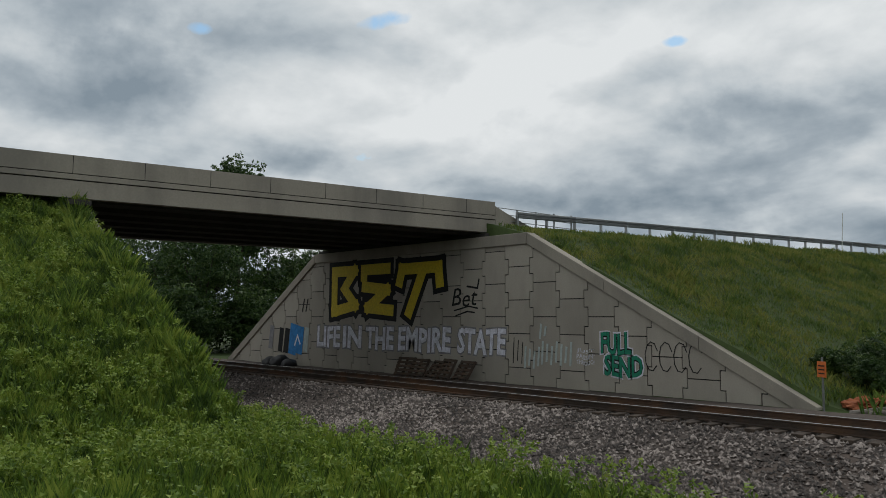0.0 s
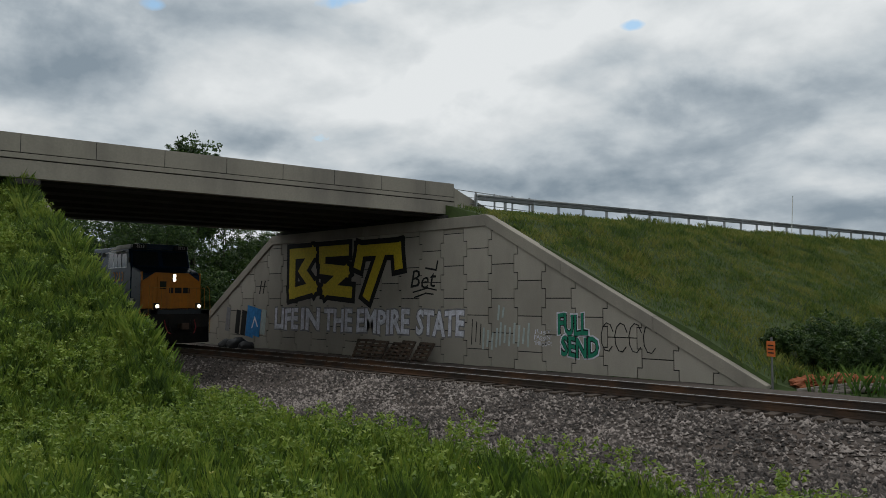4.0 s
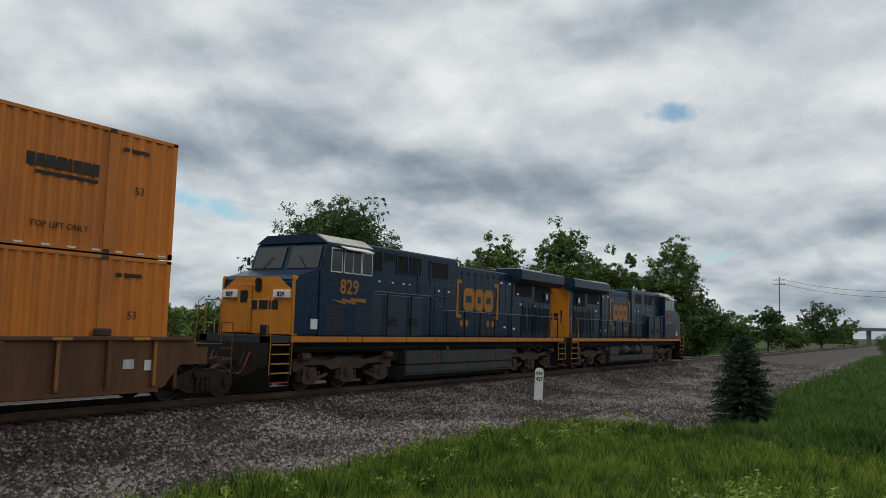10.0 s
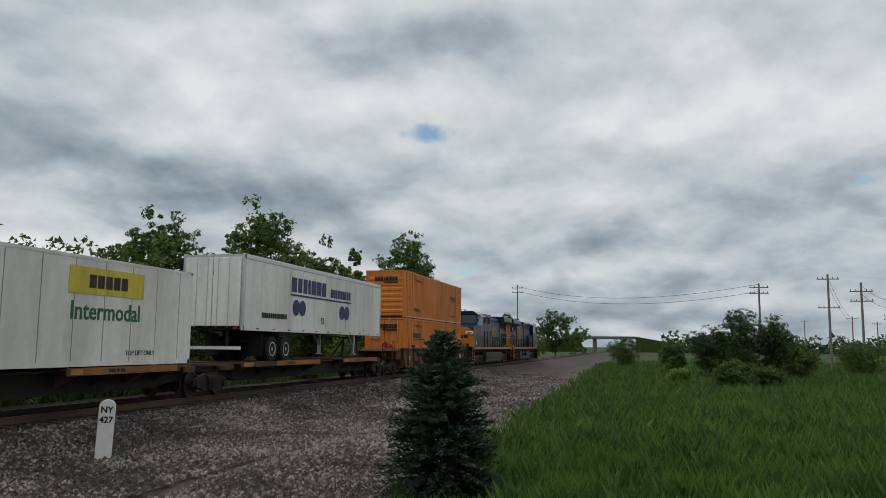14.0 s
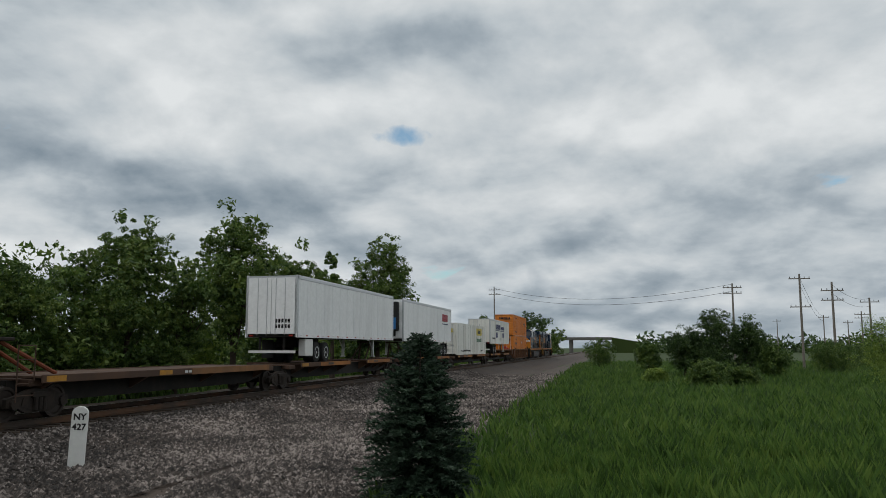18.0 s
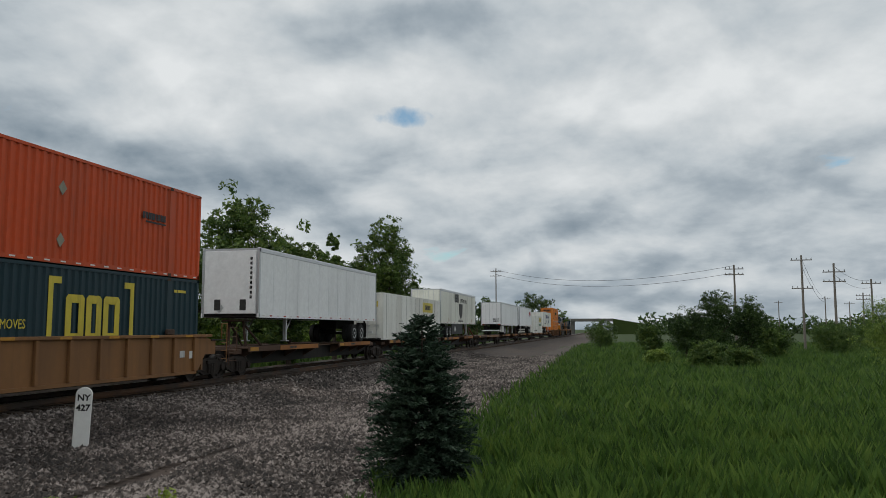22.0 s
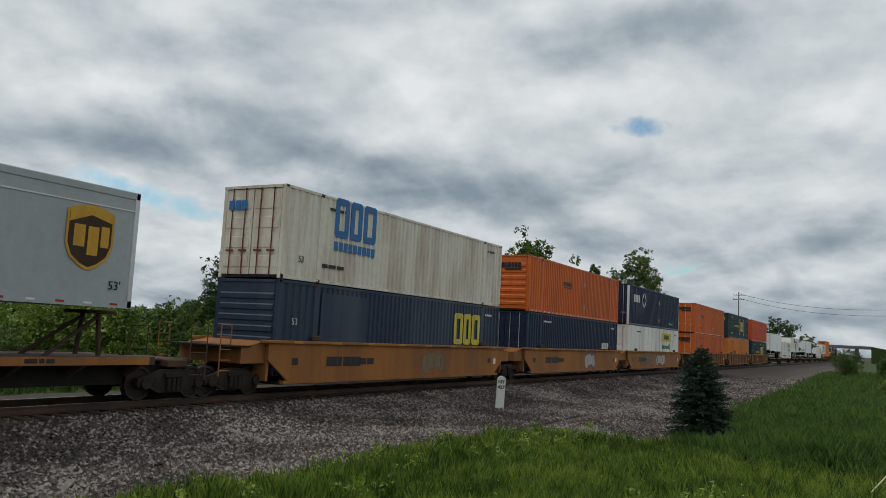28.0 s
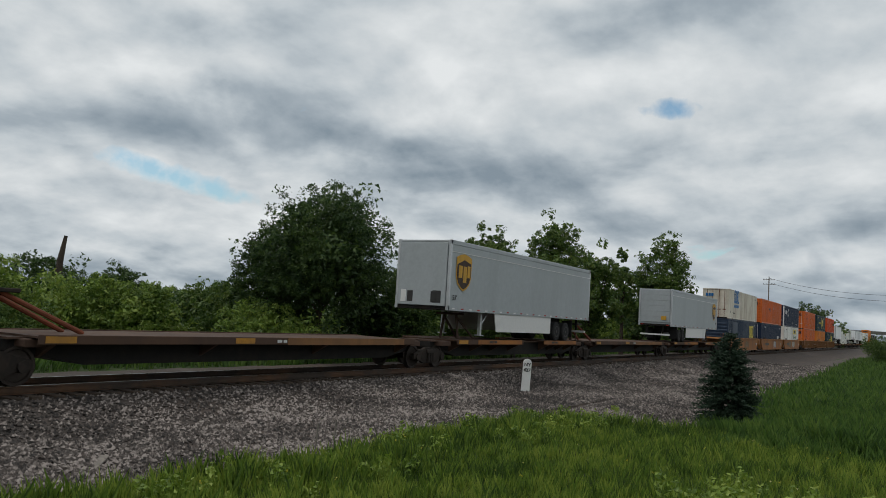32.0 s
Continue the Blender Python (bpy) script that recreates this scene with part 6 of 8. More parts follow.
w = well_car("brown ribbed steel well car carrying two orange containers", "well_brown", True, (-1, 1))
keyed(w, -43.0)
for u, ends in ((-210.3, (1,)), (-229.9, ()), (-249.0, (-1,))):
    w = well_car("tan-orange ribbed steel well car carrying two containers", "well_tan", True, ends)
    if -1 not in ends:
        freight_bogie(w, -9.7)
    keyed(w, u)
for u, ends in ((-272.6, (1,)), (-291.5, ()), (-311.15, (-1,))):
    w = well_car("dirty yellow smooth-sided well car with faded graffiti", "well_yellow", False, ends)
    if -1 not in ends:
        freight_bogie(w, -9.6)
    # bubbles of spray paint with dark outlines, older ones faded beside them
    for x0, n, fill, edge in ((-3.3, 4, "faded_spray", "tank"), (0.2, 5, "pale_spray", "black_ink")) if u > -280 else ((1.1, 3, "faded_spray", "well_tan"),) if u < -300 else ((1.4, 3, "pale_spray", "blue_ink"),):
        for k in range(n):
            xx, zz, hh = x0 + k * 0.56, 0.96 + 0.05 * (k % 2), 0.46 - 0.04 * (k % 3)
            for grow, mat, y in ((1.0, edge, -1.423), (0.86, fill, -1.426)):
                bm = B()
                pts = []
                for a in np.linspace(0, math.tau, 18, endpoint=False):
                    wob = 1 + 0.14 * math.sin(2 * a + k * 1.7) + 0.13 * math.sin(3 * a + k * 2.3)
                    pts.append((xx + 0.46 * grow * wob * math.cos(a), zz + hh * grow * wob * math.sin(a)))
                prism(bm, pts, y - 0.002 * (k % 2) - 0.002, y + 0.004, "y")
                part("graffiti_bubble", bm, M[mat], w)
            part("graffiti_stroke", box(B(), xx - 0.02, xx + 0.03, -1.435, -1.428, zz - 0.18, zz + 0.2), M[edge], w)
    bars("marking", M["black_ink"], w, -4.6, 0.85, -1.426, (0.85, 1.0), 0.32, 0.1)
    keyed(w, u)


# ---- spine cars ----
def spine_car(label, length, ends, bogie_tail=True, hitch=0, empty_deck=False):
    """One platform of a spine car; length over its pivots."""
    c = empty("spine_car", pose(0, 0, 0), label, "flat car", "spine cars of the train")
    h = length / 2
    m = M["spine_brown"]
    bm = B()
    prism(bm, [(-h + 0.5, 1.02), (h - 0.5, 1.02), (h - 0.5, 0.80), (h - 2.6, 0.42), (-h + 2.6, 0.42), (-h + 0.5, 0.80)], -0.72, 0.72, "y")
    part("centre_sill", bm, M["underframe"], c)
    part("sill_top", box(B(), -h + 0.6, h - 0.6, -0.85, 0.85, 1.024, 1.07), m, c)
    # wheel decks with marked edges
    for a, b in ((-h + 1.6, -0.6), (2.2, h - 2.2)) if not empty_deck else ((-h + 1.0, h - 1.6),):
        part("deck", box(B(), a, b, -1.34, 1.34, 1.074, 1.12), m, c)
        for s in (-1, 1):
            part("deck_edge", box(B(), a, b, s * 1.345 - 0.025, s * 1.345 + 0.025, 0.94, 1.15, 0.01), m, c)
            n = max(2, int((b - a) / 1.7))
            for k in range(n):
                xx = a + 0.15 + k * (b - a) / n
                if k % 3 == 0:
                    part("warning_patch", box(B(), xx, xx + 0.75, s * 1.374 - 0.004, s * 1.374 + 0.004, 0.97, 1.12), M["yellow"], c, "yellow painted deck edge")
            if not empty_deck:
                part("edge_panel", box(B(), b - 4.6, b - 0.2, s * 1.380 - 0.006, s * 1.380 + 0.006, 0.95, 1.145), M["well_yellow"], c, "dirty yellow painted deck edge")
                if s < 0:
                    bars("marking", M["black_ink"], c, b - 3.2, 1.0, s * 1.388, (0.3, 0.12, 0.2), 0.10, 0.05)
            bars("marking", M["pale_ink"], c, (a + b) / 2 + 0.4, 1.0, s * 1.376, (0.2, 0.16, 0.2, 0.16), 0.08)
            for k in range(4):
                xx = a + 0.4 + k * (b - a - 0.8) / 3
                bm = B()
                prism(bm, [(s * 0.725, 0.60), (s * 1.31, 0.92), (s * 1.31, 1.07), (s * 0.725, 1.02)], xx - 0.05, xx + 0.05, "x")
                part("cross_bearer", bm, m, c)
    for e in (-1, 1):
        bm = B()
        box(bm, e * (h - 1.2) - 0.35, e * (h - 1.2) + 0.35, -1.1, 1.1, 0.86, 1.05, 0.02)
        part("bolster_deck", bm, m, c)
        if e in ends:
            freight_bogie(c, e * (h - 1.3))
            coupler(c, e * (h + 0.15), e)
            for s in (-1, 1):
                bm = tube(B(), [(e * (h - 0.3), s * 1.2, 0.5), (e * (h - 0.3), s * 1.2, 1.9), (e * (h - 0.9), s * 1.2, 1.9), (e * (h - 0.9), s * 1.2, 1.0)], 0.02)
                lad = part("ladder_rail", bm, M["spine_brown"], c)
                for z in (0.65, 0.95, 1.25, 1.55):
                    part("rung", rod(B(), (e * (h - 0.3), s * 1.2, z), (e * (h - 0.9), s * 1.2, z), 0.015, 6), M["spine_brown"], lad)
    if bogie_tail and -1 not in ends:
        freight_bogie(c, -h)
    if hitch:
        x = hitch * (h - 3.2)
        bm = B()
        for s in (-1, 1):
            rod(bm, (x, s * 0.45, 1.08), (x, s * 0.3, 2.18), 0.06, 8)
            rod(bm, (x - hitch * 1.5, s * 0.45, 1.1), (x, s * 0.3, 2.1), 0.05, 8)
        box(bm, x - 0.45, x + 0.45, -0.45, 0.45, 2.16, 2.25, 0.02)
        part("hitch", bm, M["bogie"], c, "steel trailer hitch stand")
    elif empty_deck:
        x = -h + 0.4
        stand = part("hitch", rod(B(), (x, 0, 1.12), (x - 0.05, 0, 2.72), 0.09, 8), m, c, "rusty steel trailer hitch stand")
        part("hitch_plate", box(B(), x - 0.1, x + 0.65, -0.45, 0.45, 2.02, 2.12, 0.02), M["freight_bogie"], stand)
        for s in (-1, 1):
            part("hitch_strut", rod(B(), (x + 2.3, s * 0.4, 1.14), (x + 0.3, s * 0.25, 2.02), 0.06, 8), M["red_orange_rust"], stand, "red-orange rusty strut")
            part("hitch_strut", rod(B(), (x - 0.3, s * 0.45, 1.12), (x + 0.1, s * 0.25, 2.02), 0.05, 8), m, stand)
            part("edge_panel", box(B(), 0.1, min(6.4, h - 1.9), s * 1.385 - 0.006, s * 1.385 + 0.006, 0.93, 1.145), M["well_tan"], c, "orange-brown painted deck edge")
    return c


SPINES = [(-63.8, 19.4, (1,), -1 * -1, 0), (-83.35, 19.2, (), 0, 0), (-102.1, 18.4, (), -1, 0), (-120.7, 18.6, (), 1, 0), (-138.2, 16.4, (-1,), 0, 1),
          (-155.4, 17.2, (1,), 1, 0), (-172.0, 16.6, (), 0, 0), (-190.2, 19.6, (-1,), -1, 0),
          (-331.6, 20.0, (1,), 1, 0), (-350.0, 17.2, (), 0, 1), (-367.0, 17.2, (), -1, 0), (-384.4, 17.6, (), 0, 1), (-402.5, 18.6, (-1,), 0, 1)]
for u, ln, ends, hitch, bare in SPINES:
    lab = "rusty brown spine car with an empty deck" if bare else "rusty brown spine car with yellow deck edges under its load"
    keyed(spine_car(lab, ln, ends, True, hitch, bool(bare)), u)

# containers on spine cars
for u, tail in ((-83.4, True), (-171.8, True)):
    c = container("white refrigerated container with a yellow and green sign", "white_box", 1.16, -1, True, lock="alu")
    part("sign_panel", box(B(), 2.2, 5.4, -1.305, -1.297, 1.16 + 1.95, 1.16 + 2.68), M["gold_ink"], c, "yellow sign panel")
    bars("wordmark", M["black_ink"], c, 3.8, 1.16 + 2.13, -1.309, [0.28] * 5, 0.36)
    side_text(c, "Intermodal", 0.68, "green_ink", 3.8, 1.16 + 1.28, bold=0.012)
    side_text(c, "30 Pallets (48\"x40\") Reefer Container", 0.27, "black_ink", -3.0, 1.16 + 0.32, stretch=0.82)
    side_text(c, "TOP LIFT ONLY", 0.2, "black_ink", 5.4, 1.16 + 0.3)
    side_text(c, "TOP LIFT ONLY", 0.2, "black_ink", -5.6, 1.16 + 0.3)
    part("sign_panel", box(B(), -8.1, -8.092, -0.95, 0.0, 3.25, 3.6), M["gold_ink"], c, "yellow sign panel")
    keyed(c, u)


# ---- road trailers ----
def tyre_mesh():
    bm = B()
    prof = [(-0.13, 0.28), (-0.14, 0.44), (-0.10, 0.50), (0.10, 0.50), (0.14, 0.44), (0.13, 0.28)]
    seg = 22
    rings = [[bm.verts.new((rr * math.cos(k * math.tau / seg), oo, rr * math.sin(k * math.tau / seg))) for k in range(seg)] for oo, rr in prof]
    for a, b in zip(rings, rings[1:]):
        for k in range(seg):
            bm.faces.new((a[k], a[(k + 1) % seg], b[(k + 1) % seg], b[k]))
    bm.faces.new(rings[0][::-1])
    bm.faces.new(rings[-1])
    return mesh_of("tyre", bm, M["rubber"])


def rim_mesh(mat):
    bm = B()
    seg = 18
    prof = [(-0.145, 0.29), (-0.145, 0.25), (-0.05, 0.22), (-0.03, 0.12), (-0.12, 0.10), (-0.14, 0.03)]
    rings = [[bm.verts.new((rr * math.cos(k * math.tau / seg), oo, rr * math.sin(k * math.tau / seg))) for k in range(seg)] for oo, rr in prof]
    for a, b in zip(rings, rings[1:]):
        for k in range(seg):
            bm.faces.new((a[k], a[(k + 1) % seg], b[(k + 1) % seg], b[k]))
    bm.faces.new(rings[-1])
    return mesh_of("rim", bm, mat)


TYRE, RIM_PALE, RIM_DARK = tyre_mesh(), rim_mesh(M["alu"]), rim_mesh(M["tank"])


def trailer(label, mat, wheels_at, rear, seams=12, ribs=0, skirt=False, top_mat="alu", rim=None, base=2.32, roll_door=False, bogie=4.8):
    """A 53-foot road trailer; wheels_at and rear -1 towards the tail of the train."""
    L, W, T = 8.05, 1.30, 5.22
    t = empty("semi_trailer", pose(0, 0, 0), label, "trailer", "road trailers on the train")
    m = M[mat]
    part("body", box(B(), -L + 0.04, L - 0.04, -W + 0.02, W - 0.02, base + 0.16, T - 0.1), m, t)
    for s in (-1, 1):
        for k in range(seams + 1):
            xx = -L + 0.1 + k * (2 * L - 0.2) / seams
            part("seam", box(B(), xx - 0.012, xx + 0.012, s * (W - 0.014) - 0.006, s * (W - 0.014) + 0.006, base + 0.17, T - 0.12), m, t)
        for k in range(ribs):
            zz = base + 0.3 + k * (T - base - 0.6) / ribs
            part("panel_rib", box(B(), -L + 0.12, L - 0.12, s * (W - 0.012) - 0.008, s * (W - 0.012) + 0.008, zz, zz + 0.05), m, t)
        part("top_rail", box(B(), -L, L, min(s * (W - 0.08), s * W), max(s * (W - 0.08), s * W), T - 0.2, T - 0.01, 0.02), M[top_mat], t)
        part("bottom_rail", box(B(), -L, L, min(s * (W - 0.06), s * W), max(s * (W - 0.06), s * W), base, base + 0.18), m, t)
        for k in range(22):
            xx = -L + 0.35 + k * 0.72
            part("reflector", box(B(), xx, xx + 0.22, s * (W + 0.003) - 0.003, s * (W + 0.003) + 0.003, base + 0.06, base + 0.11), M["red"] if k % 2 else M["white_tag"], t)
        for e in (-1, 1):
            part("corner_post", box(B(), e * (L - 0.07) - 0.065, e * (L - 0.07) + 0.07, s * (W - 0.06) - 0.06, s * (W - 0.06) + 0.063, base + 0.005, T - 0.005, 0.015), M["alu"], t)
    part("roof", box(B(), -L + 0.02, L - 0.02, -W + 0.085, W - 0.085, T - 0.1, T - 0.03), M["alu"], t)
    part("floor_frame", box(B(), -L + 0.05, L - 0.05, -W + 0.065, W - 0.065, base + 0.02, base + 0.15), M["underframe"], t)
    # rear end
    x = rear * L
    if roll_door:
        for k in range(6):
            zz = base + 0.3 + k * 0.42
            part("door_slat", box(B(), x - 0.03, x + 0.015, -W + 0.16, W - 0.16, zz, zz + 0.41, 0.01), m, t)
        part("notice", box(B(), x - 0.005, x + 0.02, -0.85, -0.45, base + 0.55, base + 0.95), M["yellow"], t, "yellow notice on the door")
    else:
        for s in (-1, 1):
            d = part("door", box(B(), x - 0.03, x + 0.012, min(s * 0.012, s * (W - 0.13)), max(s * 0.012, s * (W - 0.13)), base + 0.16, T - 0.16, 0.01), m, t)
            for yy in (0.22, 0.68):
                part("lock_rod", rod(B(), (x + rear * 0.03, s * yy, base + 0.1), (x + rear * 0.03, s * yy, T - 0.15), 0.018, 6), M["alu"], d)
            for k in range(4):
                part("hinge", box(B(), x - 0.01, x + rear * 0.03 + 0.01, s * (W - 0.15) - 0.08, s * (W - 0.15) + 0.08, base + 0.4 + k * 0.65, base + 0.46 + k * 0.65), M["alu"], d)
    part("bumper", box(B(), x - rear * 0.15 - 0.06, x - rear * 0.15 + 0.06, -1.15, 1.15, base - 0.72, base - 0.6), M["white_tag"], t)
    for s in (-1, 1):
        part("bumper_strut", box(B(), x - rear * 0.15 - 0.04, x - rear * 0.15 + 0.04, s * 0.6 - 0.05, s * 0.6 + 0.05, base - 0.6, base + 0.02), M["underframe"], t)
        part("tail_light", box(B(), x - 0.005, x + 0.012 * rear + 0.005, s * 1.0 - 0.1, s * 1.0 + 0.1, base + 0.05, base + 0.12), M["red"], t)
    # front end
    xf = -rear * L
    part("front_wall", box(B(), xf - 0.03, xf + 0.01, -W + 0.14, W - 0.14, base + 0.16, T - 0.14, 0.01), m, t)
    for yy in (-0.6, 0.55):
        part("glad_hand_box", box(B(), xf - 0.05, xf + 0.05, yy - 0.14, yy + 0.14, base + 0.3, base + 0.75, 0.02), M["tank"], t)
    # axles and wheels
    xw = wheels_at * bogie
    bm = B()
    box(bm, xw - 1.5, xw + 1.5, -0.5, 0.5, base - 0.45, base + 0.01)
    part("slider_frame", bm, M["underframe"], t)
    for a in (-0.63, 0.63):
        part("axle", rod(B(), (xw + a, -1.1, 1.62), (xw + a, 1.1, 1.62), 0.07, 8), M["underframe"], t)
        for s in (-1, 1):
            for yy in (1.12, 0.80):
                wh = share("wheel", TYRE, t, pose(xw + a, s * yy, 1.62, 0, 0, 0 if s < 0 else 180))
                if yy > 1:
                    share("rim", rim or RIM_PALE, wh, pose(0, 0, 0))
    # landing gear
    xl = -rear * 4.6
    for s in (-1, 1):
        bm = B()
        box(bm, xl - 0.07, xl + 0.07, s * 0.95 - 0.07, s * 0.95 + 0.07, 1.35, base + 0.02)
        box(bm, xl - 0.16, xl + 0.16, s * 0.95 - 0.14, s * 0.95 + 0.14, 1.30, 1.35)
        rod(bm, (xl, s * 0.95, 1.7), (xl + rear * 0.7, s * 0.95, base), 0.035, 6)
        part("landing_leg", bm, M["alu"], t)
        part("mud_flap", box(B(), xw + rear * 1.5 - 0.012, xw + rear * 1.5 + 0.012, s * 0.95 - 0.3, s * 0.95 + 0.3, 1.35, base - 0.1), M["rubber"], t)
    if skirt:
        for s in (-1, 1):
            bm = B()
            a, b = sorted((xw - wheels_at * 1.5, -wheels_at * 3.8))
            prism(bm, [(a + (0.25 if wheels_at > 0 else 0), base - 0.82), (b - (0.25 if wheels_at < 0 else 0), base - 0.82), (b, base), (a, base)], s * 1.24 - 0.015, s * 1.24 + 0.015, "y")
            part("side_skirt", bm, M["white_tag"], t, "white aerodynamic side skirt")
    return t


t = trailer("white box trailer with navy lettering and closed rear doors", "white_box", -1, -1)
for x, w_ in ((-5.5, 0.62), (-4.9, 0.5), (-4.35, 0.5), (-3.9, 0.3), (-3.4, 0.62), (-2.8, 0.62), (-2.2, 0.55)):
    bars("wordmark", M["navy_ink"], t, x + 1.9, 4.05, -1.303, [w_ * 0.8], 0.62)
bars("wordmark", M["navy_ink"], t, 1.85, 4.05, -1.303, [0.22] * 9, 0.40, 0.08)
bars("wordmark_underline", M["navy_ink"], t, -0.35, 3.88, -1.303, [7.2], 0.07)
for x in (-3.35, -2.7, 2.05, 2.7):
    bm = B()
    rod(bm, (x, -1.306, 3.38), (x, -1.298, 3.38), 0.34, 20)
    part("emblem_dot", bm, M["navy_ink"], t)
side_text(t, "53", 0.42, "black_ink", -0.4, 2.75, y=1.303)
bars("wordmark", M["black_ink"], t, -5.4, 2.85, -1.303, [0.14] * 12, 0.2, 0.05)
for k in range(5):
    part("wordmark", box(B(), -8.075, -8.065, -0.9 + k * 0.25, -0.72 + k * 0.25, 4.4, 4.55), M["navy_ink"], t)
keyed(t, -63.8)

t = trailer("white refrigerated trailer with red lettering on its side", "cool_white_box", 1, 1)
bars("wordmark", M["red_ink"], t, 5.4, 4.05, -1.303, [0.26] * 7, 0.6, 0.05)
bars("wordmark_underline", M["navy_ink"], t, 5.5, 3.8, -1.303, [2.3], 0.07)
part("cooling_unit", box(B(), -8.55, -8.06, -1.0, 1.0, 3.0, 5.0, 0.06), M["black_paint"], t, "black cooling unit")
part("cooling_door", box(B(), -8.57, -8.555, -0.9, 0.2, 3.1, 3.9, 0.005), M["blue_ink"], t, "blue cover on the cooling unit")
keyed(t, -102.1)

t = trailer("plain white box trailer with small black lettering on its rear", "cool_white_box", -1, -1, 14)
for k in range(5):
    part("marking", box(B(), -8.08, -8.07, -0.95 + k * 0.16, -0.84 + k * 0.16, 3.0, 3.18), M["black_ink"], t)
    part("marking", box(B(), -8.08, -8.07, -0.95 + k * 0.16, -0.84 + k * 0.16, 2.74, 2.92), M["black_ink"], t)
part("tool_box", box(B(), -6.9, -5.95, -1.26, -0.9, 1.45, 2.25, 0.03), M["white_tag"], t)
keyed(t, -120.75)

t = trailer("ribbed off-white trailer with a dark shield emblem", "silver_box", -1, -1, 8, 16)
bars("wordmark", M["black_ink"], t, -1.55, 4.25, -1.306, [0.3] * 5, 0.75, 0.06)
side_text(t, "INTERMODAL", 0.52, "black_ink", 1.75, 4.28, y=1.306, stretch=0.95)
bm = B()
prism(bm, [(-0.5, 4.15), (1.2, 4.15), (1.05, 3.2), (0.35, 2.72), (-0.35, 3.2)], -1.312, -1.298, "y")
part("shield_emblem", bm, M["black_ink"], t, "dark shield shaped emblem")
bm = B()
prism(bm, [(-0.36, 4.05), (1.06, 4.05), (0.93, 3.25), (0.35, 2.87), (-0.23, 3.25)], -1.316, -1.308, "y")
part("shield_field", bm, M["tank"], t)
bars("wordmark", M["black_ink"], t, 0.3, 2.52, -1.306, [0.14] * 12, 0.12, 0.04)
part("skirt_panel", box(B(), -3.6, 1.4, -1.25, -1.22, 1.4, 2.3), M["black_paint"], t, "black side skirt")
for x in (-2.2, -1.8):
    bm = B()
    prism(bm, [(x - 0.18, 1.85), (x, 1.58), (x + 0.18, 1.85), (x, 2.12)], -1.257, -1.25, "y")
    part("emblem_diamond", bm, M["white_tag"], t)
for x in (-5.0, 5.9):
    part("marker", box(B(), x, x + 0.12, -1.305, -1.297, 2.5, 2.8), M["yellow"], t)
keyed(t, -155.3)

t = trailer("plain white box trailer with a clean front wall", "cool_white_box", 1, 1, 12)
for k in range(9):
    part("marking", box(B(), -8.08, -8.07, -1.0, -0.9, 3.1 + k * 0.2, 3.22 + k * 0.2), M["black_ink"], t)
bm = B()
prism(bm, [(0.25, 2.72), (0.45, 2.5), (0.65, 2.72), (0.45, 2.94)], -8.085, -8.07, "x")
part("placard", bm, M["alu"], t)
keyed(t, -189.4)


def shield(t, x, z):
    for k, (g_, ink, y) in enumerate(((0.82, "amber_ink", -1.303), (0.74, "brown_ink", -1.308))):
        bm = B()
        pts = [(-0.78, 0.72), (-0.4, 0.86), (0, 0.92), (0.4, 0.86), (0.78, 0.72), (0.78, -0.25), (0.62, -0.62), (0.3, -0.86), (0, -0.98), (-0.3, -0.86), (-0.62, -0.62), (-0.78, -0.25)]
        prism(bm, [(x + a * g_, z + b * g_) for a, b in pts], y - 0.005, y + 0.004, "y")
        part("shield_emblem", bm, M[ink], t, "brown and amber shield emblem")
    bm = B()
    prism(bm, [(x + a * 0.82, z + b * 0.82) for a, b in ((-0.70, 0.66), (-0.36, 0.78), (0, 0.83), (0.36, 0.78), (0.70, 0.66), (0.7, 0.45), (0, 0.62), (-0.7, 0.36))], -1.318, -1.309, "y")
    part("shield_band", bm, M["amber_ink"], t)
    for a, b, c_, d in ((-0.55, -0.18, -0.32, 0.32), (-0.08, 0.28, -0.55, 0.3), (0.36, 0.64, -0.28, 0.34)):
        part("emblem_block", box(B(), x + a * 0.8, x + b * 0.8, -1.32, -1.31, z + c_ * 0.8, z + d * 0.8), M["amber_ink"], t)


t = trailer("light grey parcel trailer with brown shield emblem and roll door", "grey_box", -1, -1, 1, 0, True, "grey_box", RIM_DARK, roll_door=True)
shield(t, 6.7, 3.95)
side_text(t, "53'", 0.3, "black_ink", 7.5, 2.75, y=1.303)
part("top_band", box(B(), -8.0, 8.0, -1.304, -1.298, 4.72, 4.75), M["white_tag"], t)
part("placard", box(B(), -8.14, -8.12, -0.9, -0.5, 2.8, 3.1), M["amber_ink"], t, "yellow sticker on the door")
keyed(t, -332.7)
t = trailer("light grey parcel trailer with brown shield emblem, white skirt", "grey_box", 1, 1, 1, 0, True, "grey_box", RIM_DARK, bogie=4.1)
shield(t, -6.9, 3.95)
side_text(t, "53'", 0.3, "black_ink", -7.55, 2.75, y=1.303)
part("top_band", box(B(), -8.0, 8.0, -1.304, -1.298, 4.72, 4.75), M["white_tag"], t)
part("hatch", box(B(), -8.09, -8.07, -0.95, -0.55, 2.6, 3.1, 0.004), M["tank"], t)
part("hatch", box(B(), -8.09, -8.07, 0.75, 1.0, 2.6, 3.1, 0.004), M["white_tag"], t)
keyed(t, -366.8)


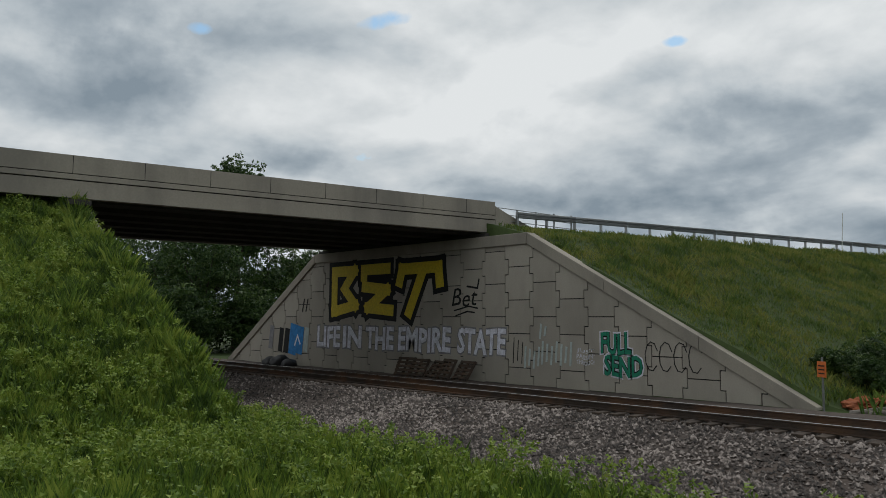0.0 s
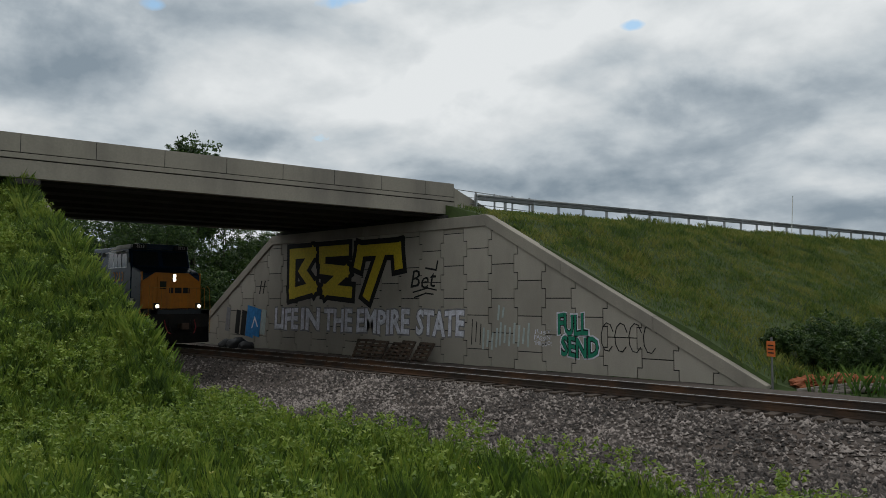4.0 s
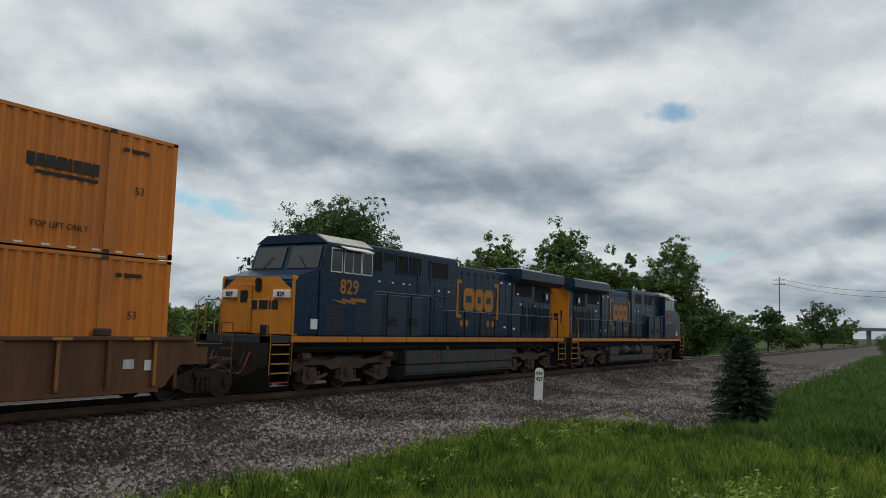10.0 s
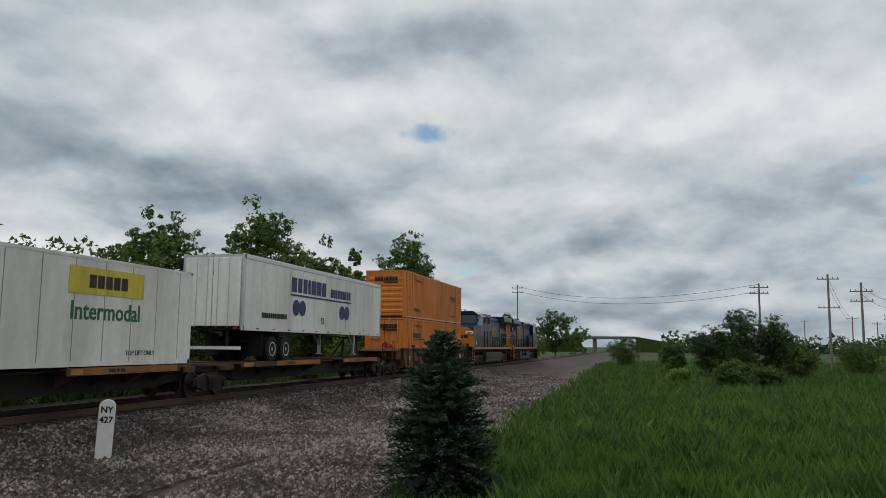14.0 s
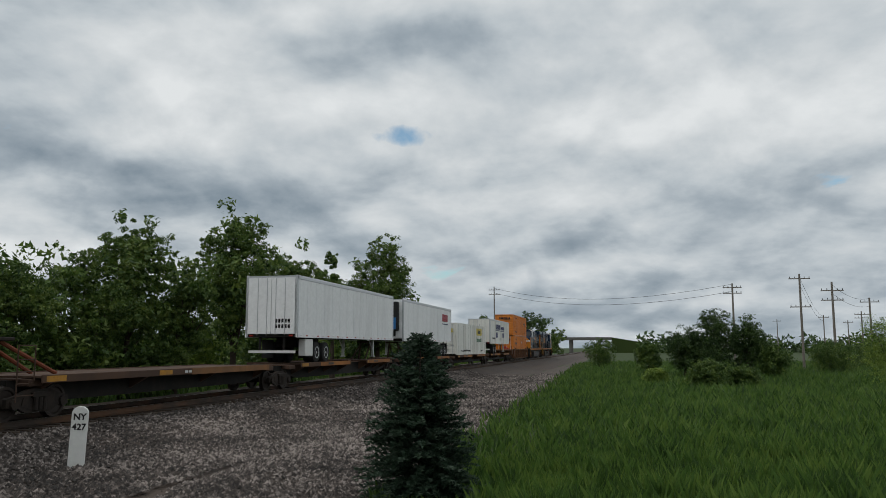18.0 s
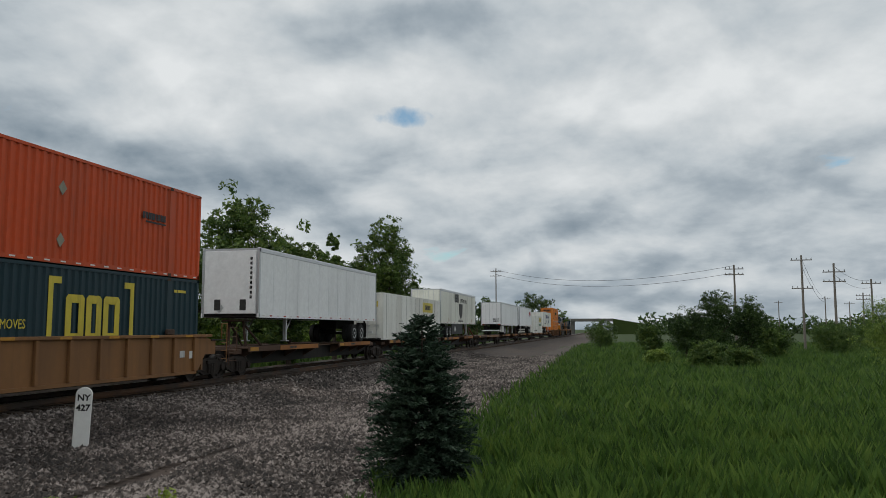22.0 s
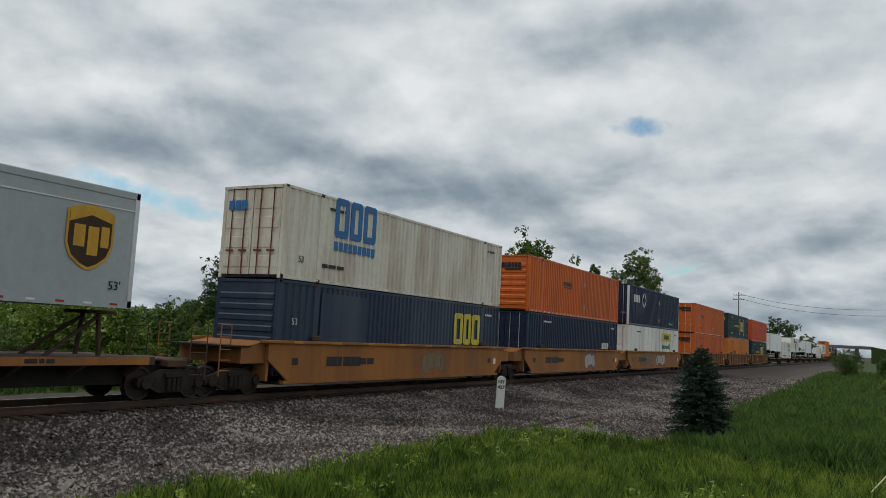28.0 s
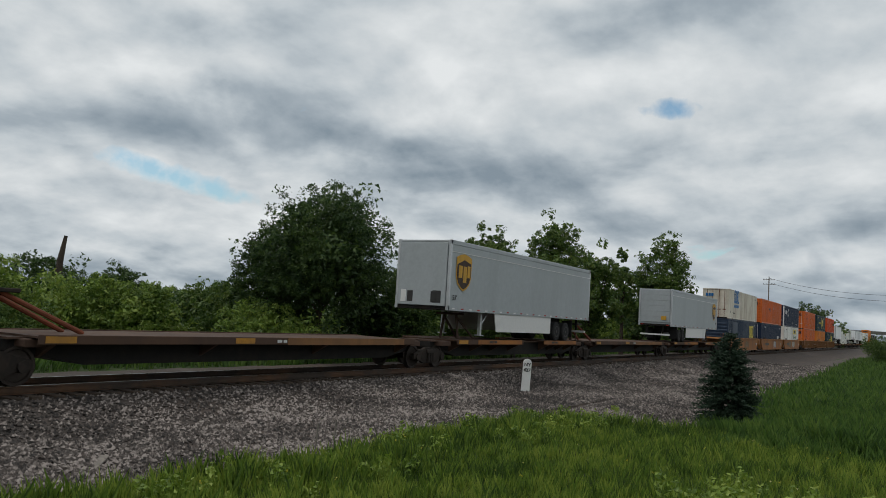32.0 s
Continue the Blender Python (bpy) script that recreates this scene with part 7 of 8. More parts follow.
# ---- things beside the track ----
def build_post():
    p = empty("milepost", pose(29.7, 13.64, -0.86, 0, 2, -60), "white painted milepost with black letters standing in the gravel", "milepost")
    bm = B()
    w, h = 0.17, 1.40
    pts = [(-w, 0), (w, 0), (w, h - 0.14)] + [(w * math.cos(a), h - 0.14 + 0.15 * math.sin(a)) for a in np.linspace(0.25, math.pi - 0.25, 7)] + [(-w, h - 0.14)]
    prism(bm, pts, -0.07, 0.07, "y")
    bmesh.ops.bevel(bm, geom=bm.edges[:], offset=0.008, segments=1, affect="EDGES")
    part("shaft", bm, M["post_white"], p)
    words("state_letters", "NY", 0.19, M["black_ink"], p, facing(0, -0.074, 1.12), bold=0.006)
    words("mile_figures", "427", 0.19, M["black_ink"], p, facing(0, -0.074, 0.90), bold=0.006)


build_post()


def blades(px, py, h, w, lean, mat, name, label, category):
    """Grass: one bent blade of two triangles for every point."""
    n = len(px)
    pz = land(px, py)
    a = rng.uniform(0, math.tau, n)
    d = rng.uniform(0, math.tau, n)
    ln = lean * h * rng.uniform(0.3, 1.0, n)
    ca, sa = np.cos(a) * w / 2, np.sin(a) * w / 2
    v = np.empty((n, 4, 3), np.float32)
    v[:, 0] = np.stack([px - ca, py - sa, pz - 0.03], 1)
    v[:, 1] = np.stack([px + ca, py + sa, pz - 0.03], 1)
    mx, my, mz = px + np.cos(d) * ln * 0.35, py + np.sin(d) * ln * 0.35, pz + h * 0.6
    v[:, 2] = np.stack([mx + ca * 0.75, my + sa * 0.75, mz], 1)
    v[:, 3] = np.stack([px + np.cos(d) * ln, py + np.sin(d) * ln, pz + h], 1)
    i = np.arange(n)[:, None] * 4
    f = np.concatenate([i + (0, 1, 2), i + (0, 2, 3)], 0)
    ob = new(name, raw_mesh(name, v.reshape(-1, 3), f, mat))
    return tagged(ob, label, category, kind="stuff")


def scatter(n, x0, x1, y0, y1, keep, tuft=0, spread=0.09):
    """Points in a field; with tuft, gathered in bunches of that many."""
    if tuft:
        m = n // tuft
        x, y = np.repeat(rng.uniform(x0, x1, m), tuft), np.repeat(rng.uniform(y0, y1, m), tuft)
        w = np.repeat(rng.uniform(0.5, 1.5, m), tuft) * spread
        x, y = x + rng.normal(0, 1, len(x)) * w, y + rng.normal(0, 1, len(x)) * w
    else:
        x, y = rng.uniform(x0, x1, n), rng.uniform(y0, y1, n)
    k = keep(x, y)
    return x[k], y[k]


def patchy(x, y, s=0.35):
    return 0.5 + 0.28 * np.sin(x * s + 1.3 * np.sin(y * s * 0.7)) + 0.22 * np.sin(y * s * 1.7 + x * s * 0.6)


def lumps(x, y):
    """Uneven tufts about half a metre across, 0 to 1."""
    return np.clip(0.5 + 0.3 * np.sin(x * 5.1 + 2 * np.sin(y * 3.3)) + 0.3 * np.sin(y * 6.3 + 2 * np.sin(x * 2.7)), 0, 1)


def open_side(x, y):
    """Ground on the track's side of the viewer."""
    return np.where(x < 0, y > -0.10 * x, y > -0.25 * x - 1)


def build_grass():
    # meadow round the viewer
    x, y = scatter(400000, -24, 24, -5, 11.6, lambda x, y: (y < verge(x) + rng.normal(0, 0.4, len(x)) - 0.35 * (x > -2)) & (x * x + y * y > 9) & (land(x, y) < 1.2) & open_side(x, y) & ((x < 20.8) | (y > 4.0)), 7, 0.16)
    hh = (0.08 + 0.26 * rng.random(len(x)) * (0.3 + lumps(x, y))) * np.where(x < -2, 1.6, np.where(y > verge(x) - 0.9, 1.0, np.where(y > verge(x) - 2.4, 1.4, 1.0)))
    blades(x, y, hh, rng.uniform(0.007, 0.012, len(x)), 0.42, M["grass"], "meadow_grass", "bright green meadow grass beside the gravel", "grass")
    # round the viewer's feet and behind
    x, y = scatter(60000, -16, 22, -12, 4, lambda x, y: ((x * x + y * y <= 9.5) | ~open_side(x, y)) & (land(x, y) < 1.2), 7, 0.16)
    blades(x, y, 0.06 + 0.16 * rng.random(len(x)) * (0.3 + lumps(x, y)), rng.uniform(0.010, 0.020, len(x)), 0.6, M["grass"], "lawn_grass", "short green grass on the rise", "grass")
    # near embankment
    x, y = scatter(350000, -40, -10, 0, 9.0, lambda x, y: (land(x, y) > -0.55) & open_side(x, y), 3, 0.25)
    blades(x, y, 0.12 + 0.40 * rng.random(len(x)) * (0.3 + lumps(x * 0.6, y * 0.6)), rng.uniform(0.008, 0.016, len(x)), 0.5, M["grass"], "embankment_grass", "tall green grass on the near embankment", "grass")
    x, y = scatter(16000, -30, -17.6, 8.25, 8.85, lambda x, y: (land(x, y) > -0.7), 14, 0.1)
    blades(x, y, 0.25 + 0.5 * rng.random(len(x)) * (0.4 + lumps(x * 0.5, y)), rng.uniform(0.012, 0.026, len(x)), 0.6, M["grass"], "wall_grass", "tall grass hanging over the edge of the wing wall", "grass")
    # far embankment
    x, y = scatter(270000, -30, 4, 26.5, 80, lambda x, y: (land(x, y) > -0.6) & (x > road_edge(y) + 0.6), 5, 0.22)
    blades(x, y, 0.10 + 0.34 * rng.random(len(x)) * patchy(x, y, 0.5) * (0.4 + lumps(x * 0.4, y * 0.4)), rng.uniform(0.018, 0.036, len(x)), 0.8, M["dry_grass"], "slope_grass", "yellowish green grass on the far embankment slope", "grass")
    # field along the track: tall grass, thick where it begins
    x, y = scatter(70000, 20.4, 33, -14, 6.6, lambda x, y: (y < np.minimum(verge(x) - 0.1, 4.3 + 0.6 * np.maximum(x - 22.6, 0))) & (x > 20.2 + 0.5 * np.sin(y * 2.1) + rng.normal(0, 0.35, len(x))) & (np.hypot(x - SPRUCE[0], y - SPRUCE[1]) > 0.7), 9, 0.1)
    blades(x, y, (0.35 + 0.5 * rng.random(len(x))) * (0.75 + 0.35 * lumps(x * 0.5, y * 0.5)) * np.where(y > verge(x) - 2.0, 0.6, 1.0) * (0.45 + 0.55 * ease(20.2, 23.5, x)), rng.uniform(0.016, 0.034, len(x)), 0.5, M["reed"], "tall_grass", "tall dark green grass at the edge of the lawn", "grass")
    x, y = scatter(640000, 32, 150, -45, 9.5, lambda x, y: (y < verge(x) - 0.1) & (rng.random(len(x)) < 0.6 * (30 / np.maximum(30, x)) ** 1.6))
    blades(x, y, (0.35 + 0.4 * rng.random(len(x))) * np.where(y > verge(x) - 2.5, 0.7, 1.0), 0.010 + 0.0009 * x, 0.6, M["reed"], "field_grass", "tall dark green grass in the field", "grass")
    # behind the track
    x, y = scatter(60000, -10, 160, 26.0, 37, lambda x, y: (rng.random(len(x)) < 30 / np.maximum(30, x)) & (land(x, y) < 0.3))
    blades(x, y, 0.3 + 0.5 * rng.random(len(x)), 0.04 + 0.001 * np.abs(x), 0.7, M["reed"], "verge_grass", "rough green grass behind the track", "grass")


build_grass()


def leaf_cloud(centres, radii, per, size, squash=0.8):
    """Three-cornered leaves about many clump centres: verts and faces."""
    c = np.repeat(centres, per, 0)
    r = np.repeat(radii, per)
    n = len(c)
    d = rng.normal(size=(n, 3))
    d /= np.linalg.norm(d, axis=1)[:, None]
    p = c + d * (r * rng.uniform(0.1, 1.0, n) ** 0.45)[:, None] * (1, 1, squash)
    nrm = d * 0.6 + rng.normal(scale=0.7, size=(n, 3)) + (0, 0, 0.5)
    nrm /= np.linalg.norm(nrm, axis=1)[:, None]
    t = np.cross(nrm, rng.normal(size=(n, 3)))
    t /= np.linalg.norm(t, axis=1)[:, None]
    b = np.cross(nrm, t)
    s = (size * rng.uniform(0.6, 1.35, n))[:, None]
    v = np.stack([p - t * s, p + b * s * 0.75, p + t * s - b * s * 0.45], 1)
    return v.reshape(-1, 3), np.arange(n * 3).reshape(-1, 3)


def tree(label, x, y, height, crown_r, crown_low, mat, clumps=70, leaf=0.22, lean=0.0, kind="tree", thin=0.0, group="trees behind the track"):
    """Tapered trunk, limbs that reach the boughs, a crown of leaf clumps with gaps between the boughs."""
    z0 = float(land(x, y))
    t = empty(kind, pose(x, y, z0 - 0.1), label, kind, group)
    ch = (height - crown_low) / 2
    mid = crown_low + ch
    boughs = max(14, int(clumps * 0.34))
    d = rng.normal(size=(boughs, 3))
    d /= np.linalg.norm(d, axis=1)[:, None]
    rad = rng.uniform(0.30, 1.0, boughs) ** 0.6 * rng.uniform(0.72, 1.0, boughs)
    bc = d * rad[:, None] * (crown_r * 0.88, crown_r * 0.88, ch * 0.9)
    bc[:, :2] *= (1.0 - 0.18 * np.maximum(bc[:, 2] / ch, 0))[:, None]
    bc += (lean * height, 0, mid)
    # outer twigs about the boughs
    k = int(clumps * 7)
    c = bc[rng.integers(0, boughs, k)] + rng.normal(size=(k, 3)) * crown_r * (0.19 + 0.05 * thin) * (1, 1, 0.8)
    mean = np.array((lean * height, 0, mid))
    q = (c - mean) / (crown_r, crown_r, ch)
    c = mean + (c - mean) * np.minimum(1.0, rng.uniform(0.82, 1.0, k) / np.maximum(np.linalg.norm(q, axis=1), 1e-3))[:, None]
    c[:, 2] = np.maximum(c[:, 2], crown_low * 0.6 + 0.15)
    v, f = leaf_cloud(c, crown_r * rng.uniform(0.05, 0.13, k) * (1 + thin), int(56 * (1 - thin * 0.2)), leaf * 0.42, 0.7)
    # leaves in the shade within
    k = int(clumps * 1.1 * (1 - thin))
    if k:
        q = rng.normal(size=(k, 3)) * (crown_r * 0.34, crown_r * 0.34, ch * 0.38) + (lean * height, 0, mid - ch * 0.12)
        q[:, 2] = np.clip(q[:, 2], crown_low * 0.6 + 0.2, height * 0.92)
        v2, f2 = leaf_cloud(q, np.full(k, crown_r * 0.22), 36, leaf * 0.85)
        v, f = np.concatenate([v, v2]), np.concatenate([f, f2 + len(v)])
    crown = new("crown", raw_mesh("crown", v, f, mat))
    crown.parent = t
    bm = B()
    tr = 0.018 * height + 0.04
    top = Vector((lean * height * 0.6, 0, crown_low + ch * 0.9))
    k1 = Vector((lean * height * 0.2, 0.1, crown_low * 0.6))
    rod(bm, (0, 0, -0.3), k1, tr, 9, tr * 0.8)
    rod(bm, k1, top, tr * 0.8, 9, tr * 0.25)
    part("trunk", bm, M["bark"], t)
    for j in rng.choice(boughs, min(boughs, 16 if height > 8 and x * x + y * y < 6400 else 8), replace=False):
        g_ = Vector(bc[j])
        s = k1.lerp(top, float(rng.uniform(0.1, 0.9)))
        m_ = s.lerp(g_, 0.5) + Vector((0, 0, 0.05 * height * rng.uniform(-0.3, 0.6)))
        bm = B()
        rod(bm, s, m_, tr * 0.35, 6, tr * 0.2)
        rod(bm, m_, g_, tr * 0.2, 6, tr * 0.06)
        part("limb", bm, M["bark"], t)
    return t


def polar(turn, far):
    return far * math.sin(radians(turn)), far * math.cos(radians(turn))


def plant_trees():
    # beyond the bridge
    for turn, far, h, r, low, mat in ((-63.0, 76, 19.5, 3.8, 7, "leaf_dark"), (-61.0, 80, 14.0, 5, 1.5, "leaf_dark"), (-65.5, 72, 13.0, 5.0, 1.0, "leaf_dark"), (-68.0, 78, 13.0, 5.2, 0.8, "leaf_dark"),
                                      (-70.5, 84, 12.5, 5.0, 0.6, "leaf_mid"), (-58.5, 84, 12, 4.6, 1.0, "leaf_dark"), (-73.5, 95, 11, 4.6, 0.5, "leaf_mid"), (-56.0, 90, 12, 4.5, 1.0, "leaf_dark"), (-66.5, 92, 14, 5, 1.0, "leaf_dark"), (-62.0, 70, 6, 4, 0.1, "leaf_dark"), (-67.0, 68, 6, 4, 0.1, "leaf_dark"), (-70.0, 74, 6.5, 4, 0.1, "leaf_dark"), (-58.0, 78, 7, 4, 0.1, "leaf_dark")):
        x, y = polar(turn, far)
        tree("dark green broadleaf tree beyond the bridge", x, y, h, r, low, M[mat], 150 if h > 19 else 60, 0.24, group="trees beyond the bridge")
    # behind the track, from the bridge eastward
    rows = [(12.0, 36, 10.6, 3.1, 3.0, "leaf_light", "light green broad-crowned tree", 90), (20.6, 38, 9.8, 1.5, 2.0, "leaf_light", "slender light green tree", 44), (24.4, 40, 9.0, 1.3, 2.0, "leaf_light", "slender light green tree", 38),
            (17.0, 42, 6.8, 2.6, 0.5, "leaf_light", "light green bushy tree", 44), (50.4, 44, 10.2, 4.3, 2.0, "leaf_dark", "dark green round-crowned tree", 170), (47.4, 46, 7.4, 3.2, 0.4, "leaf_dark", "dark green spreading tree", 70),
            (54.2, 48, 6.9, 2.9, 0.3, "leaf_dark", "dark green bushy tree", 60), (57.4, 52, 7.8, 2.9, 0.3, "leaf_mid", "green bushy tree", 56),
            (62.2, 58, 10.6, 2.5, 1.2, "leaf_mid", "green broadleaf tree", 70), (64.4, 61, 9.0, 2.2, 1.0, "leaf_mid", "green broadleaf tree", 56), (67.0, 66, 12.9, 3.2, 1.2, "leaf_mid", "green broadleaf tree", 84),
            (60.2, 55, 8.2, 2.8, 0.3, "leaf_mid", "green bushy tree", 54), (69.6, 73, 11.6, 3.1, 0.8, "leaf_mid", "green broadleaf tree", 76),
            (71.9, 82, 12.2, 1.8, 2.4, "leaf_mid", "slender green tree with a thin crown", 40), (74.4, 92, 14.4, 3.9, 2.6, "leaf_mid", "green tree with an airy crown", 100), (73.0, 92, 9.6, 3.6, 0.4, "leaf_dark", "dark green bushy tree", 64),
            (76.4, 104, 8.4, 3.4, 0.4, "leaf_dark", "dark green bushy tree", 54), (78.4, 124, 7.4, 3.6, 0.3, "leaf_mid", "green bushy tree", 48), (80.7, 150, 9.4, 3.6, 1.0, "leaf_dark", "dark green tree beside a pole", 52),
            (83.9, 200, 13.0, 6.0, 0.3, "leaf_dark", "dark green round tree", 60), (82.2, 172, 6.4, 4.2, 0.2, "leaf_mid", "green bushy tree", 44), (85.2, 230, 8.5, 5.0, 0.2, "leaf_mid", "green bushy tree", 44),
            (39.0, 48, 3.9, 2.9, 0.2, "leaf_light", "light green bush", 50), (34.8, 50, 4.4, 3.1, 0.2, "leaf_light", "light green bush", 50), (30.0, 46, 4.8, 3.0, 0.2, "leaf_light", "light green bush", 54), (26.6, 42, 5.8, 2.3, 0.3, "leaf_light", "light green bush", 54),
            (42.6, 56, 4.4, 3.2, 0.2, "leaf_mid", "green bush", 50), (44.6, 48, 4.5, 2.5, 0.2, "leaf_mid", "green bush", 50), (36.5, 72, 6.0, 4.0, 0.2, "leaf_dark", "dark green bush", 46), (32.0, 76, 6.2, 4.2, 0.2, "leaf_dark", "dark green bush", 46),
            (8.0, 40, 6.0, 2.8, 0.3, "leaf_light", "light green bush", 50), (3.0, 42, 5.4, 2.8, 0.3, "leaf_mid", "green bush", 46), (-3.0, 46, 5.4, 2.8, 0.3, "leaf_mid", "green bush", 46)]
    for turn, far, h, r, low, mat, lab, n in rows:
        x, y = polar(turn, far)
        tree(lab + " behind the track", x, y, h, r, low, M[mat], int(n * 1.1 * min(1.0, 85 / far)), 0.12 + far * 0.0013, thin=0.15 if r < 1.8 or "airy" in lab else 0.0)
    # thick undergrowth at the trees' feet
    for k, turn in enumerate(list(np.arange(56, 81, 2.1)) + [6.0, 14.5, 22.5, 29.0, 47.0, 52.5]):
        far = (27.5 + 2.5 * (k % 3)) / math.cos(radians(turn)) if turn > 50 else 40 + 3 * (k % 3)
        x, y = polar(turn, far)
        tree("thick green undergrowth bush behind the track", x, y, (4.3, 3.5, 4.9, 3.8)[k % 4] * (1.0 if turn > 50 else 0.8), (2.7, 3.2, 2.4)[k % 3] + far * 0.008, 0.05, M[("leaf_mid", "leaf_light", "leaf_mid")[k % 3]], 44, 0.12 + far * 0.0012, kind="bush", group="undergrowth behind the track")
    # right of the track, along the field
    for x, y, h, r, low, mat in ((82.0, -0.6, 3.4, 1.3, 0.2, "leaf_mid"), (80.4, -3.4, 5.2, 1.7, 0.3, "leaf_dark"), (79.0, -5.6, 6.2, 1.9, 0.3, "leaf_dark"), (80.0, -8.0, 5.6, 1.8, 0.3, "leaf_dark"), (79.0, -9.8, 3.6, 1.4, 0.2, "leaf_mid"),
                                 (64.0, -3.4, 2.2, 1.3, 0.1, "leaf_mid"), (65.5, -5.6, 2.0, 1.3, 0.1, "leaf_mid"), (70.0, -0.6, 1.5, 1.0, 0.1, "leaf_light"), (110.0, 4.0, 4.0, 2.2, 0.1, "leaf_mid"), (104.0, -14.0, 3.2, 2.4, 0.1, "leaf_dark"),
                                 (103.5, -20.0, 3.4, 2.6, 0.1, "leaf_mid"), (69.3, -15.0, 5.0, 2.2, 0.3, "leaf_light"), (94.4, -17.5, 3.4, 2.4, 0.1, "leaf_mid"), (118.0, -9.0, 4.0, 2.4, 0.1, "leaf_dark"), (112.0, -26.0, 3.8, 2.8, 0.1, "leaf_mid")):
        far = math.hypot(x, y)
        tree("dark green bushy tree at the edge of the field", x, y, h, r, low, M[mat], 110 if h > 5 else 60, 0.06 + far * 0.0004, thin=0.45 if mat == "leaf_light" else 0.0, group="bushes along the field")
    # scrub at the foot of the far embankment
    for x, y, h, r in ((-10.8, 30.2, 1.6, 1.2), (-9.6, 31.4, 1.9, 1.4), (-11.6, 32.0, 1.8, 1.4), (-8.6, 32.5, 2.0, 1.5), (-12.2, 29.6, 1.0, 0.8), (-10.0, 34.5, 2.2, 1.6), (-7.0, 35.0, 2.2, 1.8)):
        tree("dense dark green bush at the foot of the embankment", x, y, h, r, 0.05, M["leaf_dark"], 40, 0.09, kind="bush", group="bushes by the embankment")


plant_trees()


def far_woods():
    """A low line of woods on the horizon, all round."""
    cs, rs = [], []
    for turn in np.arange(-180, 180, 0.22):
        far = 420 + 60 * math.sin(turn * 0.4) + rng.uniform(-30, 30)
        if 86.2 < turn < 88.4:
            continue
        x, y = polar(turn, far)
        if abs(y - TRACK_Y) < 25 or (x < -30 and abs(turn + 90) < 40 and far < 0):
            continue
        h = rng.uniform(4.5, 9.0)
        for z in (h * 0.3, h * 0.75):
            cs.append((x, y, z - 0.8))
            rs.append(h * 0.42)
    v, f = leaf_cloud(np.array(cs), np.array(rs), 26, 1.1)
    tagged(new("distant_woods", raw_mesh("distant_woods", v, f, M["leaf_dark"])), "dark green line of distant woods on the horizon", "woods", kind="stuff")


far_woods()


def build_spruce():
    x, y = SPRUCE
    z0 = float(land(x, y))
    t = empty("spruce", pose(x, y, z0 - 0.05), "young blue-green spruce tree at the edge of the grass", "tree")
    H = 3.24
    bm = B()
    rod(bm, (0, 0, -0.1), (0, 0, H * 0.97), 0.05, 8, 0.008)
    part("trunk", bm, M["bark"], t)
    vs, fs = [], []
    n = 0
    for lay in range(26):
        za = 0.06 + (H - 0.16) * (lay / 25) ** 0.95
        R = 1.26 * (1 - za / H) ** 0.62 + 0.04
        for k in range(max(9, int(38 * (1 - lay / 34)))):
            a = rng.uniform(0, math.tau)
            zz = max(0.05, za + rng.uniform(-0.07, 0.07))
            L = R * rng.uniform(0.62, 1.1)
            d = np.array([math.cos(a), math.sin(a), 0.0])
            rise = 0.10 + 0.75 * lay / 25
            m = max(5, int(L / 0.045))
            for j in range(m):
                s = 0.15 + 0.85 * (j + 1) / m
                p = d * L * s + np.array([0, 0, zz + L * s * rise - 0.22 * L * s * s + rng.uniform(-0.03, 0.03)])
                for side in (-1, 1, 0):
                    tw = np.array([-d[1], d[0], 0]) * side * rng.uniform(0.6, 1.2) + d * rng.uniform(0.4, 0.9) + np.array([0, 0, rng.uniform(-0.35, 0.75)])
                    tw /= np.linalg.norm(tw)
                    ln = (0.09 + 0.08 * (1 - s)) * rng.uniform(0.7, 1.3)
                    up = np.cross(tw, rng.normal(size=3))
                    up /= np.linalg.norm(up) + 1e-6
                    w = up * 0.024
                    vs += [p - w, p + w, p + tw * ln]
                    fs.append((n, n + 1, n + 2))
                    n += 3
    c = new("needles", raw_mesh("needles", np.array(vs), np.array(fs), M["needle"]))
    c.parent = t
    bm = B()
    for k in range(3):
        rod(bm, (0, 0, H * 0.93), (0.07 * math.cos(k * 2.1), 0.07 * math.sin(k * 2.1), H * 1.03), 0.012, 5, 0.004)
    part("leader", bm, M["needle"], t)


build_spruce()


def pole(x, y, height, arms, group="utility poles", label="weathered timber utility pole with crossarms"):
    z0 = float(land(x, y))
    p = empty("utility_pole", pose(x, y, z0), label, "utility pole", group)
    part("shaft", rod(B(), (0, 0, -0.5), (0, 0, height), 0.15, 10, 0.10), M["pole_wood"], p)
    for z in arms:
        bm = B()
        box(bm, -0.05, 0.05, -1.1, 1.1, height - z - 0.07, height - z + 0.03)
        arm = part("crossarm", bm, M["pole_wood"], p)
        for yy in (-1.0, -0.5, 0.5, 1.0):
            part("insulator", rod(B(), (0, yy, height - z + 0.05), (0, yy, height - z + 0.22), 0.045, 8, 0.03), M["tank"], arm)
    return Vector((x, y, z0 + height))


